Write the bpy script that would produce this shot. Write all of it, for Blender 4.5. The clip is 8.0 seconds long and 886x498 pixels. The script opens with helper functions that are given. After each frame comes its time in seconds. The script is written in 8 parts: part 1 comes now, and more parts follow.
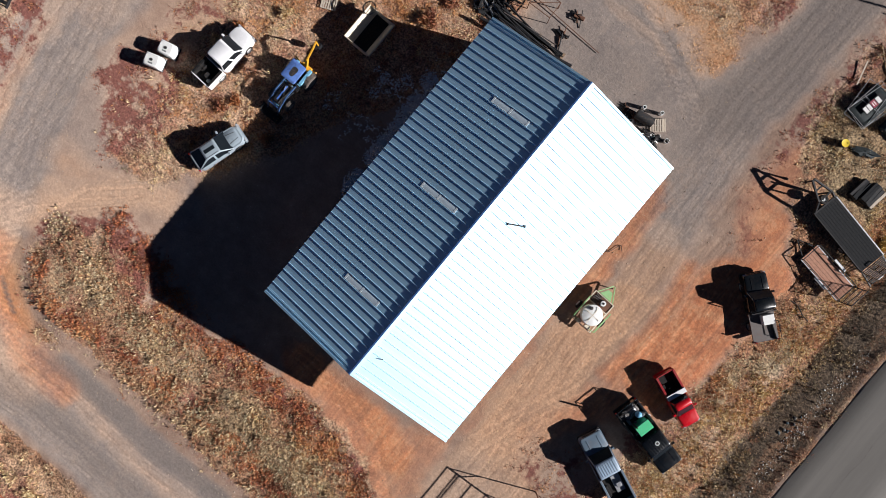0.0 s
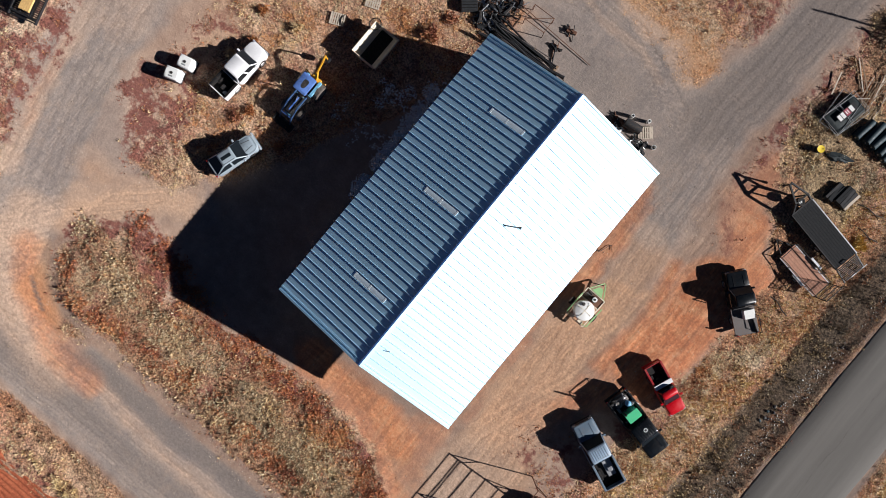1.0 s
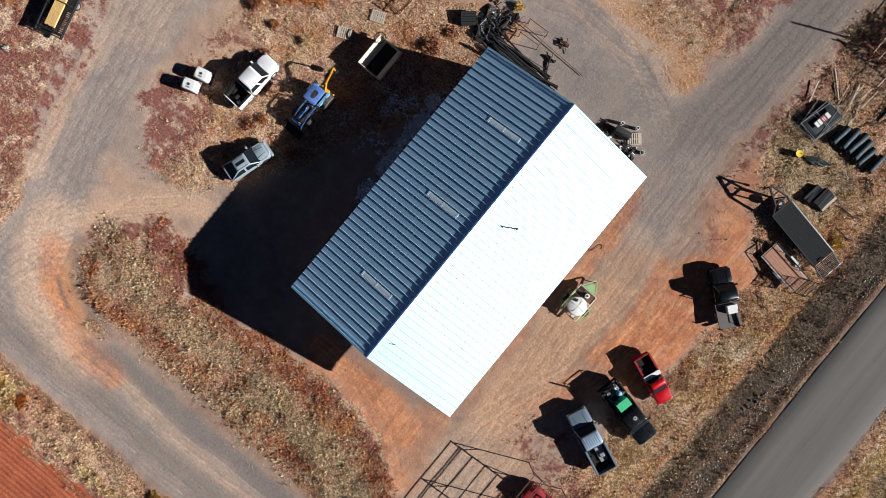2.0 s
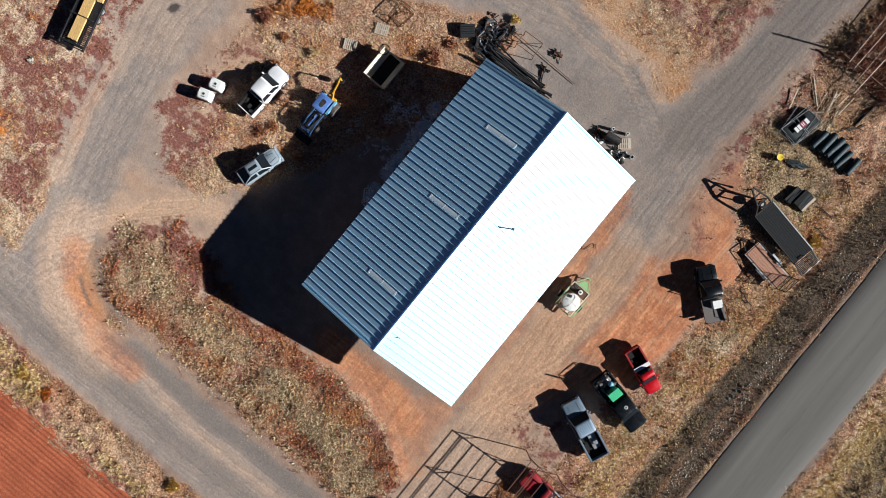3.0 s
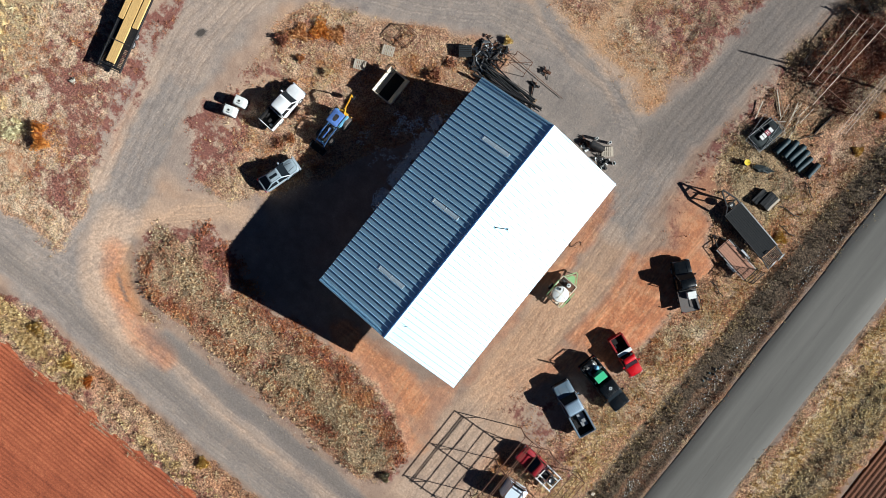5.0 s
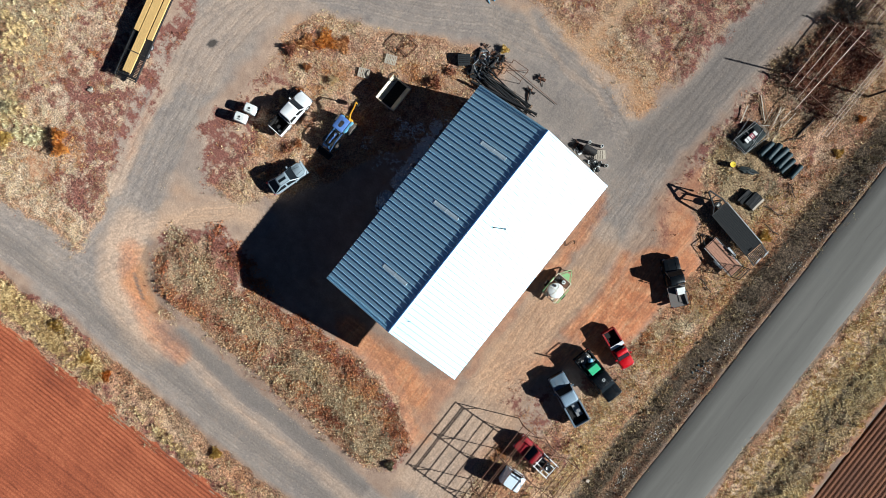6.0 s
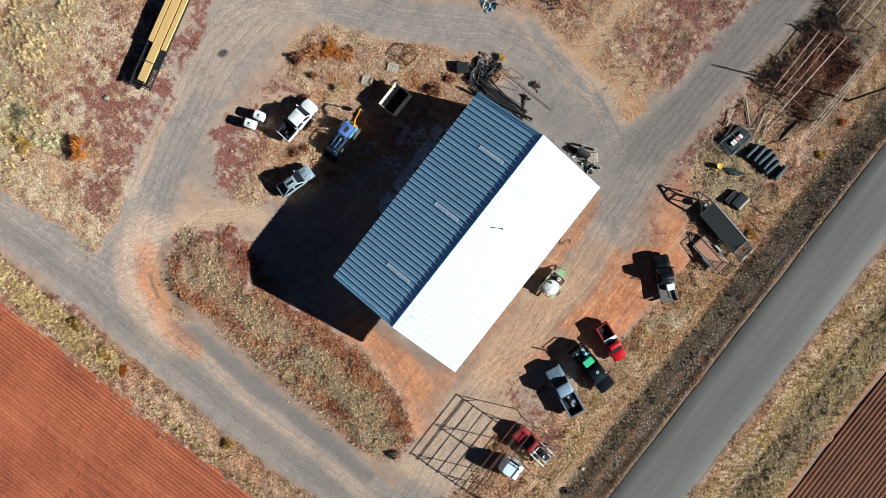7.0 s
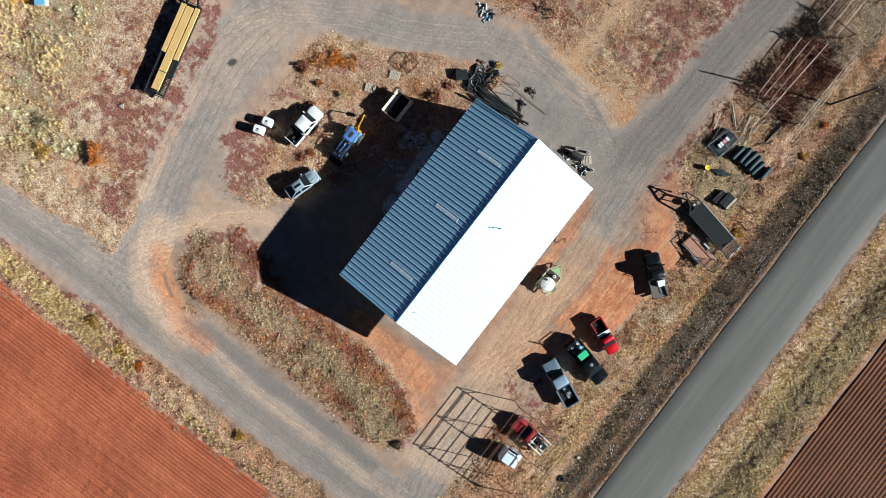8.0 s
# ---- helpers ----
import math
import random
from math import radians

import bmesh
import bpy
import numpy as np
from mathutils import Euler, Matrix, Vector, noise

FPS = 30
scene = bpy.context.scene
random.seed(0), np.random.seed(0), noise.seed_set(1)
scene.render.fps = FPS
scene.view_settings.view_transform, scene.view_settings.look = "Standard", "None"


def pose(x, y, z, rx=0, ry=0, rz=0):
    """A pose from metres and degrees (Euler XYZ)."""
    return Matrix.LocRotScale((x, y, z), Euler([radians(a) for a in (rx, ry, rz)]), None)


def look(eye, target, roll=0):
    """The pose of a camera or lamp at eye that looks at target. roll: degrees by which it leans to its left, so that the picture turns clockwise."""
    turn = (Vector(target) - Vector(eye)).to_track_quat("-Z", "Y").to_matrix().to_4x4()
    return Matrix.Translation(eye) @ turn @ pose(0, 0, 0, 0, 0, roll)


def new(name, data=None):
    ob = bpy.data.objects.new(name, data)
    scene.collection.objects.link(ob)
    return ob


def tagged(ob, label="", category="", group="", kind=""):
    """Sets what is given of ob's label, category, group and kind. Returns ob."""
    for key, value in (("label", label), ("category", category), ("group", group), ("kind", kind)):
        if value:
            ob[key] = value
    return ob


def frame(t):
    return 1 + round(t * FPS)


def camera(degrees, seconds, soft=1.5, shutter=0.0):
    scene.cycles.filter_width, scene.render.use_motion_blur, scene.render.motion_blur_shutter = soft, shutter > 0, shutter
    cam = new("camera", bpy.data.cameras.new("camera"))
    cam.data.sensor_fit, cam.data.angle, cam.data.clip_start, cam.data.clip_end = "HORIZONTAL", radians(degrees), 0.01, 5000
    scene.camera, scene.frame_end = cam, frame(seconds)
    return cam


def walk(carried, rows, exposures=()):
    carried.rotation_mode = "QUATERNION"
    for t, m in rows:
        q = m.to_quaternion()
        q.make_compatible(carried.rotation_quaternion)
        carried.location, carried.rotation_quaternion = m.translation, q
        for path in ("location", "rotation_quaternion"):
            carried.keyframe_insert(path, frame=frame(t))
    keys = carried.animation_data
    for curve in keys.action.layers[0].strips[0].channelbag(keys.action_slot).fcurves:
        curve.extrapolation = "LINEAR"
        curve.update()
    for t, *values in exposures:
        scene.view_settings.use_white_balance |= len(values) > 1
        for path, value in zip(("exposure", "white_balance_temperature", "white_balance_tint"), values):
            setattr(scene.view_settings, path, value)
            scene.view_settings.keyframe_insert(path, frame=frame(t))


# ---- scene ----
cam = camera(69.0, 8.0, soft=0.5)
# t, x, y, z, tilt about x, tilt about y, heading: a slow climb straight up over the barn
ROWS = [
    (0.0, -0.814, -2.224, 49.181, -0.171, -0.315, 39.762),
    (1.0, -0.956, -2.381, 52.501, -0.113, -0.376, 39.592),
    (2.0, -1.061, -2.554, 55.789, -0.055, -0.427, 39.401),
    (3.0, -1.133, -2.740, 59.057, 0.004, -0.469, 39.189),
    (4.0, -1.177, -2.936, 62.319, 0.062, -0.501, 38.957),
    (5.0, -1.196, -3.139, 65.589, 0.121, -0.524, 38.705),
    (6.0, -1.194, -3.348, 68.880, 0.180, -0.537, 38.432),
    (7.0, -1.175, -3.558, 72.205, 0.240, -0.541, 38.138),
    (8.0, -1.142, -3.768, 75.579, 0.300, -0.536, 37.824),
]
walk(cam, [(t, pose(x, y, z, rx, ry, rz)) for t, x, y, z, rx, ry, rz in ROWS], exposures=[(0.0, 0.64, 6450.0, 15.0), (4.0, 0.79, 6200.0, 7.0), (8.0, 0.93, 5950.0, 2.0)])

# ---- light: a low, clear sun over the eaves side ----
SUN_EL, SUN_AZ = radians(24.2), radians(24.5)       # azimuth from +x towards +y
world = bpy.data.worlds.new("sky")
world.use_nodes = True
scene.world = world
wn = world.node_tree.nodes
sky = wn.new("ShaderNodeTexSky")
sky.sky_type, sky.sun_disc = "NISHITA", False
sky.sun_elevation, sky.sun_rotation = SUN_EL, radians(90) - SUN_AZ
sky.air_density, sky.dust_density, sky.ozone_density = 0.115, 0.0, 3.6
wn["Background"].inputs["Strength"].default_value = 0.05
world.node_tree.links.new(sky.outputs[0], wn["Background"].inputs["Color"])
sun = new("sun", bpy.data.lights.new("sun", "SUN"))
sun.data.energy, sun.data.angle, sun.data.color = 5.0, radians(0.5), (1.0, 0.985, 0.945)
SUN_DIR = Vector((math.cos(SUN_EL) * math.cos(SUN_AZ), math.cos(SUN_EL) * math.sin(SUN_AZ), math.sin(SUN_EL)))
sun.matrix_world = look(SUN_DIR * 200, (0, 0, 0))

# ---- materials ----


class Nodes:
    """A short hand for node trees."""

    def __init__(self, name, rough=0.8, metal=0.0):
        self.mat = bpy.data.materials.new(name)
        self.mat.use_nodes = True
        self.tree = self.mat.node_tree
        self.bsdf = self.tree.nodes["Principled BSDF"]
        self.bsdf.inputs["Roughness"].default_value = rough
        self.bsdf.inputs["Metallic"].default_value = metal
        if rough >= 0.9:
            self.bsdf.inputs["Diffuse Roughness"].default_value = 0.4

    def add(self, kind, **inputs):
        n = self.tree.nodes.new(kind)
        for k, v in inputs.items():
            self.put(n.inputs[k.replace("_", " ")], v)
        return n

    def put(self, socket, v):
        if isinstance(v, bpy.types.NodeSocket):
            self.tree.links.new(v, socket)
        else:
            socket.default_value = v

    def noise(self, scale, detail=4.0, rough=0.55, vector=None):
        n = self.add("ShaderNodeTexNoise", Scale=scale, Detail=detail, Roughness=rough)
        if vector is not None:
            self.put(n.inputs["Vector"], vector)
        return n.outputs["Fac"]

    def ramp(self, fac, stops):
        n = self.add("ShaderNodeValToRGB", Fac=fac)
        e = n.color_ramp.elements
        while len(e) < len(stops):
            e.new(0.5)
        for el, (p, c) in zip(e, stops):
            el.position, el.color = p, (*c, 1)
        return n.outputs["Color"]

    def mix(self, fac, a, b, kind="MIX"):
        n = self.tree.nodes.new("ShaderNodeMix")
        n.data_type, n.blend_type = "RGBA", kind
        self.put(n.inputs[0], fac)
        for s, v in ((n.inputs[6], a), (n.inputs[7], b)):
            self.put(s, (*v, 1) if isinstance(v, tuple) and len(v) == 3 else v)
        return n.outputs[2]

    def calc(self, op, a, b=0.0, clamp=False):
        n = self.tree.nodes.new("ShaderNodeMath")
        n.operation, n.use_clamp = op, clamp
        self.put(n.inputs[0], a)
        self.put(n.inputs[1], b)
        return n.outputs[0]

    def span(self, v, lo, hi, to0=0.0, to1=1.0):
        n = self.add("ShaderNodeMapRange", Value=v)
        for k, x in zip(("From Min", "From Max", "To Min", "To Max"), (lo, hi, to0, to1)):
            n.inputs[k].default_value = x
        return n.outputs[0]

    def place(self):
        return self.tree.nodes.new("ShaderNodeNewGeometry").outputs["Position"]

    def local(self):
        return self.tree.nodes.new("ShaderNodeTexCoord").outputs["Object"]

    def bump(self, height, strength, distance):
        n = self.add("ShaderNodeBump", Height=height, Strength=strength, Distance=distance)
        self.put(self.bsdf.inputs["Normal"], n.outputs[0])

    def done(self, colour):
        self.put(self.bsdf.inputs["Base Color"], (*colour, 1) if isinstance(colour, tuple) and len(colour) == 3 else colour)
        return self.mat


def shade(c, k):
    return tuple(min(1.0, v * k) for v in c)


def surface(name, colour, rough=0.6, metal=0.0, vary=0.25, scale=3.0, fine=40.0, dirt=None, amount=0.35, bump=0.15, coat=0.0, gloss=0.5):
    """A worn surface: grain and blotches of its own colour, dust or rust in patches, fine relief."""
    n = Nodes(name, rough, metal)
    p = n.local()
    n.bsdf.inputs["Specular IOR Level"].default_value = gloss
    rnd = n.tree.nodes.new("ShaderNodeObjectInfo").outputs["Random"]
    big, small = n.noise(scale, 5, 0.6, p), n.noise(fine, 3, 0.6, p)
    c = n.ramp(n.calc("ADD", n.calc("MULTIPLY", big, 0.6), n.calc("MULTIPLY", small, 0.4)),
               [(0.25, shade(colour, 1 - vary)), (0.75, shade(colour, 1 + vary))])
    c = n.mix(n.span(rnd, 0, 1, 0, 0.18), c, shade(colour, 0.75))
    if dirt:
        patch = n.span(n.noise(scale * 1.7, 6, 0.65, p), 0.5, 0.68, 0, amount)
        c = n.mix(patch, c, dirt)
    n.put(n.bsdf.inputs["Roughness"], n.span(big, 0.3, 0.7, max(0.05, rough - 0.08), min(1, rough + 0.12)))
    if coat:
        n.bsdf.inputs["Coat Weight"].default_value = coat
        n.bsdf.inputs["Coat Roughness"].default_value = 0.08
    if bump:
        n.bump(small, bump, 0.01)
    return n.done(c)


def sheet_metal():
    """Pale aluminium-zinc coated roofing: a soft gloss, faint streaks down the slope."""
    n = Nodes("pale coated roof sheet", 0.58, 0.75)
    p = n.local()
    st = n.add("ShaderNodeMapping", Vector=p)
    st.inputs["Scale"].default_value = (0.25, 3.0, 1.0)
    rnd = n.tree.nodes.new("ShaderNodeObjectInfo").outputs["Random"]
    f = n.calc("ADD", n.calc("MULTIPLY", n.noise(2.0, 4, 0.6, st.outputs[0]), 0.7), n.calc("MULTIPLY", rnd, 0.3))
    n.put(n.bsdf.inputs["Roughness"], n.span(n.noise(1.4, 4, 0.6, p), 0.3, 0.7, 0.56, 0.64))
    for k, v in (("Coat Weight", 1.0), ("Coat Roughness", 0.6), ("Coat IOR", 2.6)):
        n.bsdf.inputs[k].default_value = v
    return n.done(n.ramp(f, [(0.25, (0.41, 0.75, 0.97)), (0.75, (0.48, 0.82, 1.0))]))


DUST = (0.36, 0.22, 0.14)
RUST = (0.16, 0.06, 0.03)
M = {
    "roof": sheet_metal(),
    "blue_trim": surface("dark blue trim", (0.03, 0.085, 0.24), 0.5, 0.0, 0.1, 2, 30, None, 0, 0.03),
    "skylight": surface("weathered fibreglass skylight", (0.66, 0.80, 0.90), 0.35, 0.0, 0.15, 4, 30, (0.5, 0.55, 0.55), 0.4, 0.05),
    "skylight_frame": surface("pale skylight frame", (0.80, 0.90, 0.96), 0.4, 0.0, 0.08, 4, 30, None, 0, 0.03),
    "white_trim": surface("white painted metal trim", (0.75, 0.77, 0.78), 0.4, 0.0, 0.06, 2, 30, DUST, 0.1, 0.03),
    "wood": surface("weathered timber", (0.24, 0.16, 0.10), 0.85, 0.0, 0.35, 6, 50, (0.12, 0.09, 0.07), 0.4, 0.4),
    "steel": surface("galvanised steel", (0.45, 0.47, 0.49), 0.45, 0.9, 0.15, 5, 40, RUST, 0.2, 0.05),
    "rusty": surface("rusty steel", (0.14, 0.065, 0.04), 0.8, 0.2, 0.4, 4, 40, (0.22, 0.10, 0.05), 0.5, 0.3),
    "black_steel": surface("black painted steel", (0.014, 0.015, 0.018), 0.55, 0.0, 0.3, 4, 40, (0.09, 0.07, 0.055), 0.35, 0.1, gloss=0.25),
    "rubber": surface("tyre rubber", (0.02, 0.02, 0.021), 0.85, 0.0, 0.3, 5, 60, (0.14, 0.10, 0.08), 0.45, 0.3, gloss=0.25),
    "glass_dark": surface("tinted glass", (0.012, 0.016, 0.02), 0.06, 0.0, 0.2, 2, 20, None, 0, 0.0, gloss=0.25),
    "black_plastic": surface("black plastic", (0.02, 0.021, 0.023), 0.6, 0.0, 0.25, 4, 40, DUST, 0.2, 0.1),
    "white_plastic": surface("white plastic tank", (0.78, 0.79, 0.77), 0.45, 0.0, 0.05, 3, 30, (0.5, 0.45, 0.38), 0.2, 0.05),
    "chrome": surface("chrome", (0.6, 0.62, 0.65), 0.15, 1.0, 0.05, 5, 30, None, 0, 0.0),
}

# ---- ground cover: lanes, soil and weeds as soft-edged zones ----


def lattice(seed, n=64):
    return np.random.RandomState(seed).rand(n, n)


def soft_noise(x, y, scale, seed, octaves=4):
    """Tiling value noise, 0 to 1, with features about `scale` metres across."""
    out, amp, total = np.zeros_like(x), 1.0, 0.0
    for o in range(octaves):
        g = lattice(seed + o * 17)
        u, v = x / scale * 2 ** o + 13.7 * o, y / scale * 2 ** o + 7.3 * o
        i, j = np.floor(u).astype(int), np.floor(v).astype(int)
        fu, fv = u - i, v - j
        fu, fv = fu * fu * (3 - 2 * fu), fv * fv * (3 - 2 * fv)
        i0, i1, j0, j1 = i % 64, (i + 1) % 64, j % 64, (j + 1) % 64
        out += amp * ((g[i0, j0] * (1 - fu) + g[i1, j0] * fu) * (1 - fv) + (g[i0, j1] * (1 - fu) + g[i1, j1] * fu) * fv)
        total += amp
        amp *= 0.55
    return out / total


def wobble(x, y, size, seed):
    """Shifts coordinates so that zone edges wander."""
    return (x + size * (soft_noise(x, y, 4.0, seed) - 0.5) * 2 + 0.35 * size * (soft_noise(x, y, 0.9, seed + 5) - 0.5) * 2,
            y + size * (soft_noise(x, y, 4.0, seed + 9) - 0.5) * 2 + 0.35 * size * (soft_noise(x, y, 0.9, seed + 14) - 0.5) * 2)


def ramp01(v, lo, hi):
    s = np.clip((v - lo) / (hi - lo), 0, 1)
    return s * s * (3 - 2 * s)


def stroke(x, y, pts, half, soft=1.0):
    """1 within `half` metres of a polyline, fading over `soft` metres."""
    d = np.full_like(x, 1e9)
    for (ax, ay), (bx, by) in zip(pts, pts[1:]):
        wx, wy = bx - ax, by - ay
        t = np.clip(((x - ax) * wx + (y - ay) * wy) / (wx * wx + wy * wy), 0, 1)
        d = np.minimum(d, np.hypot(x - ax - t * wx, y - ay - t * wy))
    return 1 - ramp01(d, half - soft / 2, half + soft / 2)


def area(x, y, pts, soft=1.0):
    """1 inside a polygon, fading over `soft` metres at its edge."""
    inside, d = np.zeros(x.shape, bool), np.full_like(x, 1e9)
    for (ax, ay), (bx, by) in zip(pts, pts[1:] + pts[:1]):
        wx, wy = bx - ax, by - ay
        t = np.clip(((x - ax) * wx + (y - ay) * wy) / (wx * wx + wy * wy), 0, 1)
        d = np.minimum(d, np.hypot(x - ax - t * wx, y - ay - t * wy))
        cross = (ay > y) != (by > y)
        with np.errstate(divide="ignore", invalid="ignore"):
            inside ^= cross & (x < wx * (y - ay) / (wy if wy else 1e-9) + ax)
    return ramp01(np.where(inside, d, -d), -soft / 2, soft / 2)


LOOP_LEFT = [(-30, -30), (-29, -25), (-30, -20), (-31.8, -14.9), (-33.3, -8), (-34.5, -0.8), (-33.4, 6)]
LOOP_TOP = [(-36, 2), (-33.4, 7), (-26.8, 11.6), (-19.5, 14.9), (-12.3, 19.2), (-5.6, 21.2), (1.2, 21), (8, 18)]
LANE_RIGHT = [(14.5, 60), (11.8, 44), (10.9, 31), (10.3, 20), (11.2, 11), (12, 0), (12.6, -11), (13.3, -21), (14.5, -29)]
LANE_LOW = [(-80, -30.8), (-46, -30.7), (-30, -29.6), (-18, -30.6), (-3, -31), (8, -30.4), (20, -29.5), (31, -29)]
VERGE = [(-24.4, -22.5), (-23.5, -18.6), (-20.2, -16.6), (-17.6, -17.2), (-15.1, -19.2), (-10.7, -18.6), (-5.6, -18.0), (-1.7, -17.4), (2.3, -18.0), (6.4, -19.0),
         (9.1, -21.2), (9.1, -24.9), (5.9, -26.7), (-0.5, -26.5), (-5.2, -26.1), (-12.1, -25.8), (-16.4, -25.7), (-20.0, -26.3), (-22.9, -24.6)]
LEFT_WASTE = [(-31.5, -26.8), (-36.6, -27.4), (-46, -28.3), (-90, -29), (-90, 14), (-46, 14), (-41.5, 1), (-37.2, -8), (-35.5, -15), (-32.3, -20)]
ISLAND = [(-24.5, -12.5), (-28.4, -8.6), (-28.2, -2), (-28.8, 5), (-26, 9.2), (-19.5, 12), (-12.6, 15.4), (-8, 17.6), (-7, 12), (-9.5, 6),
          (-14, -2), (-17, -8), (-20.5, -12.8)]
UPPER = [(-16, 23.6), (-14, 60), (9.5, 60), (8.2, 34), (6.8, 25.5), (5.5, 23.4), (-1, 24.2), (-8, 23.8)]
WEDGE = [(-8, 23.2), (-2.7, 22.7), (0.5, 21.9), (6.6, 20.7), (7.6, 23.5), (5.4, 26.0), (2.6, 26.4), (-1.0, 27.4), (-4.4, 25.0)]
RIGHT_WASTE = [(18, 60), (15.8, 46), (14.6, 34), (14.8, 24), (18.4, 17), (21.5, 11), (22, 2), (20.5, -4), (20.2, -10), (17.2, -15), (16.5, -26),
               (31, -26), (31, 60)]


def height(x, y):
    """The lie of the land: level yard, a low bank beside the barn, the road on its embankment."""
    x, y = np.asarray(x, float), np.asarray(y, float)
    z = 0.10 * (soft_noise(x, y, 9, 3, 3) - 0.5)
    z = z + 0.25 * area(x, y, VERGE, 3.0) + 0.12 * area(x, y, LEFT_WASTE, 4.0)
    z = z - 0.85 * (np.clip((x - 18.5) / 8.5, 0, 1) ** 1.3 - np.clip((x - 27.2) / 3.4, 0, 1)) + 0.12 * ramp01(x, 29.8, 30.8)
    z = z - 0.55 * ramp01(x, 37.8, 41) + 0.4 * ramp01(x, 41.5, 45)
    z = z - 0.25 * ramp01(-y, 33.4, 35) + 0.2 * ramp01(-y, 35.3, 37)
    return z


def lumps(x, y):
    """Hummocks of matted growth."""
    return 0.32 * (soft_noise(x, y, 1.0, 40, 2) - 0.5) * (1 - 0.85 * ramp01(x, 25.8, 27.2) * (1 - ramp01(x, 37.6, 39)))


def ground_z(x, y):
    return float(height(np.array([x]), np.array([y]))[0])


def cover(x, y):
    """Zones: gravel, bare orange soil, weeds, rust-red weeds; then pale dust, dark gravel and other darkened ground,
    olive weeds, wheel tracks.
    """
    wx, wy = wobble(x, y, 1.2, 21)
    tx, ty = wobble(x, y, 0.45, 77)

    def most(*zones):
        return np.maximum.reduce(zones)
    apron = area(wx, wy, [(10.2, -26), (10.2, -14), (9.9, -5), (11.2, 4), (15.0, 5.5), (14.6, -3), (15.4, -8), (16.6, -12), (17.5, -24)], 2.2)
    gravel = most(apron * (0.42 + 0.5 * ramp01(-wy, 11, 16)), stroke(wx, wy, LOOP_LEFT, 4.0, 2.0), stroke(wx, wy, LOOP_TOP, 2.5, 1.6), stroke(wx, wy, LANE_RIGHT[:5], 2.8, 2.0),
                  0.35 * stroke(wx, wy, LANE_RIGHT[4:7], 1.8, 2.4), stroke(wx, wy, LANE_RIGHT[7:], 2.6, 3.0), stroke(tx, ty, LANE_LOW, 2.9, 1.0),
                  area(tx, ty, [(-30, -24), (-24, -28), (-17, -27.2), (-17, -33), (-30, -32.5)], 1.0), area(tx, ty, [(-17.8, -26.6), (8, -27.2), (12, -28), (12, -30), (-17.8, -30)], 1.0),
                  area(wx, wy, [(-7, 13.5), (9, 12), (10, 22), (0, 22), (-7, 19)], 2), 0.6 * area(wx, wy, [(-29, -17), (-29.5, -6), (-25, -7), (-22, -12.5)], 2.5),
                  0.65 * stroke(wx, wy, [(-28.6, -22.0), (-24.6, -17.6), (-22.2, -15.0), (-18.6, -12.6)], 1.9, 2.2))
    orange = most(
        stroke(wx, wy, [(18.6, 10.5), (19.0, 5.5), (18.4, 0.5)], 2.6, 2.2), 0.9 * stroke(wx, wy, [(17.2, 15.8), (18.4, 12.6), (21.4, 12.2), (22.6, 9.6)], 1.3, 1.6), 0.8 * stroke(wx, wy, [(15.2, 8.5), (16.4, 3), (15.8, -1.5)], 0.9, 1.6),
        0.75 * stroke(wx, wy, [(-3, -15.9), (2, -15.6), (7, -16.6)], 1.7, 1.6), 0.7 * stroke(wx, wy, [(1.5, -17.6), (6, -18.8), (9.2, -20.4)], 1.2, 1.6), 0.5 * stroke(wx, wy, [(7.5, -14), (9, -18)], 1.6, 2.5),
        0.62 * stroke(tx, ty, [(-26.8, -23.8), (-25.2, -25.6), (-22.8, -27.0), (-19.6, -28.6), (-16.0, -29.0)], 1.3, 2.0), 0.85 * stroke(tx, ty, [(-25.2, -25.2), (-23.2, -26.6), (-21.0, -27.9), (-19.0, -28.7)], 0.25, 0.9),
        0.14 * stroke(tx, ty, [(-18.0, -28.9), (-14.4, -28.9), (-10.2, -29.4), (-5.1, -29.8), (4.5, -29.9)], 0.5, 1.6),
        0.75 * stroke(wx, wy, [(9.2, 12), (9.4, 2)], 0.8, 1.6), 0.45 * stroke(wx, wy, [(9.2, 2), (9.3, -12)], 0.7, 1.4), 0.7 * stroke(wx, wy, [(13.5, -9), (16, -4), (19.5, -1.5)], 1.4, 2.4),
        0.3 * stroke(wx, wy, [(-34.8, -9.5), (-34.0, -12), (-33.4, -16)], 0.6, 1.4), 0.7 * stroke(wx, wy, [(15.5, -20), (16.4, -16), (19, -13.2)], 0.9, 2.2),
        0.75 * stroke(wx, wy, [(15.9, 20), (16.6, 15), (19.5, 10)], 1.5, 2.4), 0.9 * stroke(wx, wy, [(-10.9, 15), (-9.4, 8.5)], 1.2, 1.5), 0.6 * area(wx, wy, [(-41.4, -22.2), (-39.4, -21.2), (-37.6, -22.6), (-39.6, -24.2)], 1.2))
    orange = most(most(orange * (1 - 0.6 * apron), 0.2 * apron * (1 - ramp01(-wy, 11, 16))), 0.9 * stroke(wx, wy, [(46.2, -60), (46.2, 90)], 0.5, 1.2))
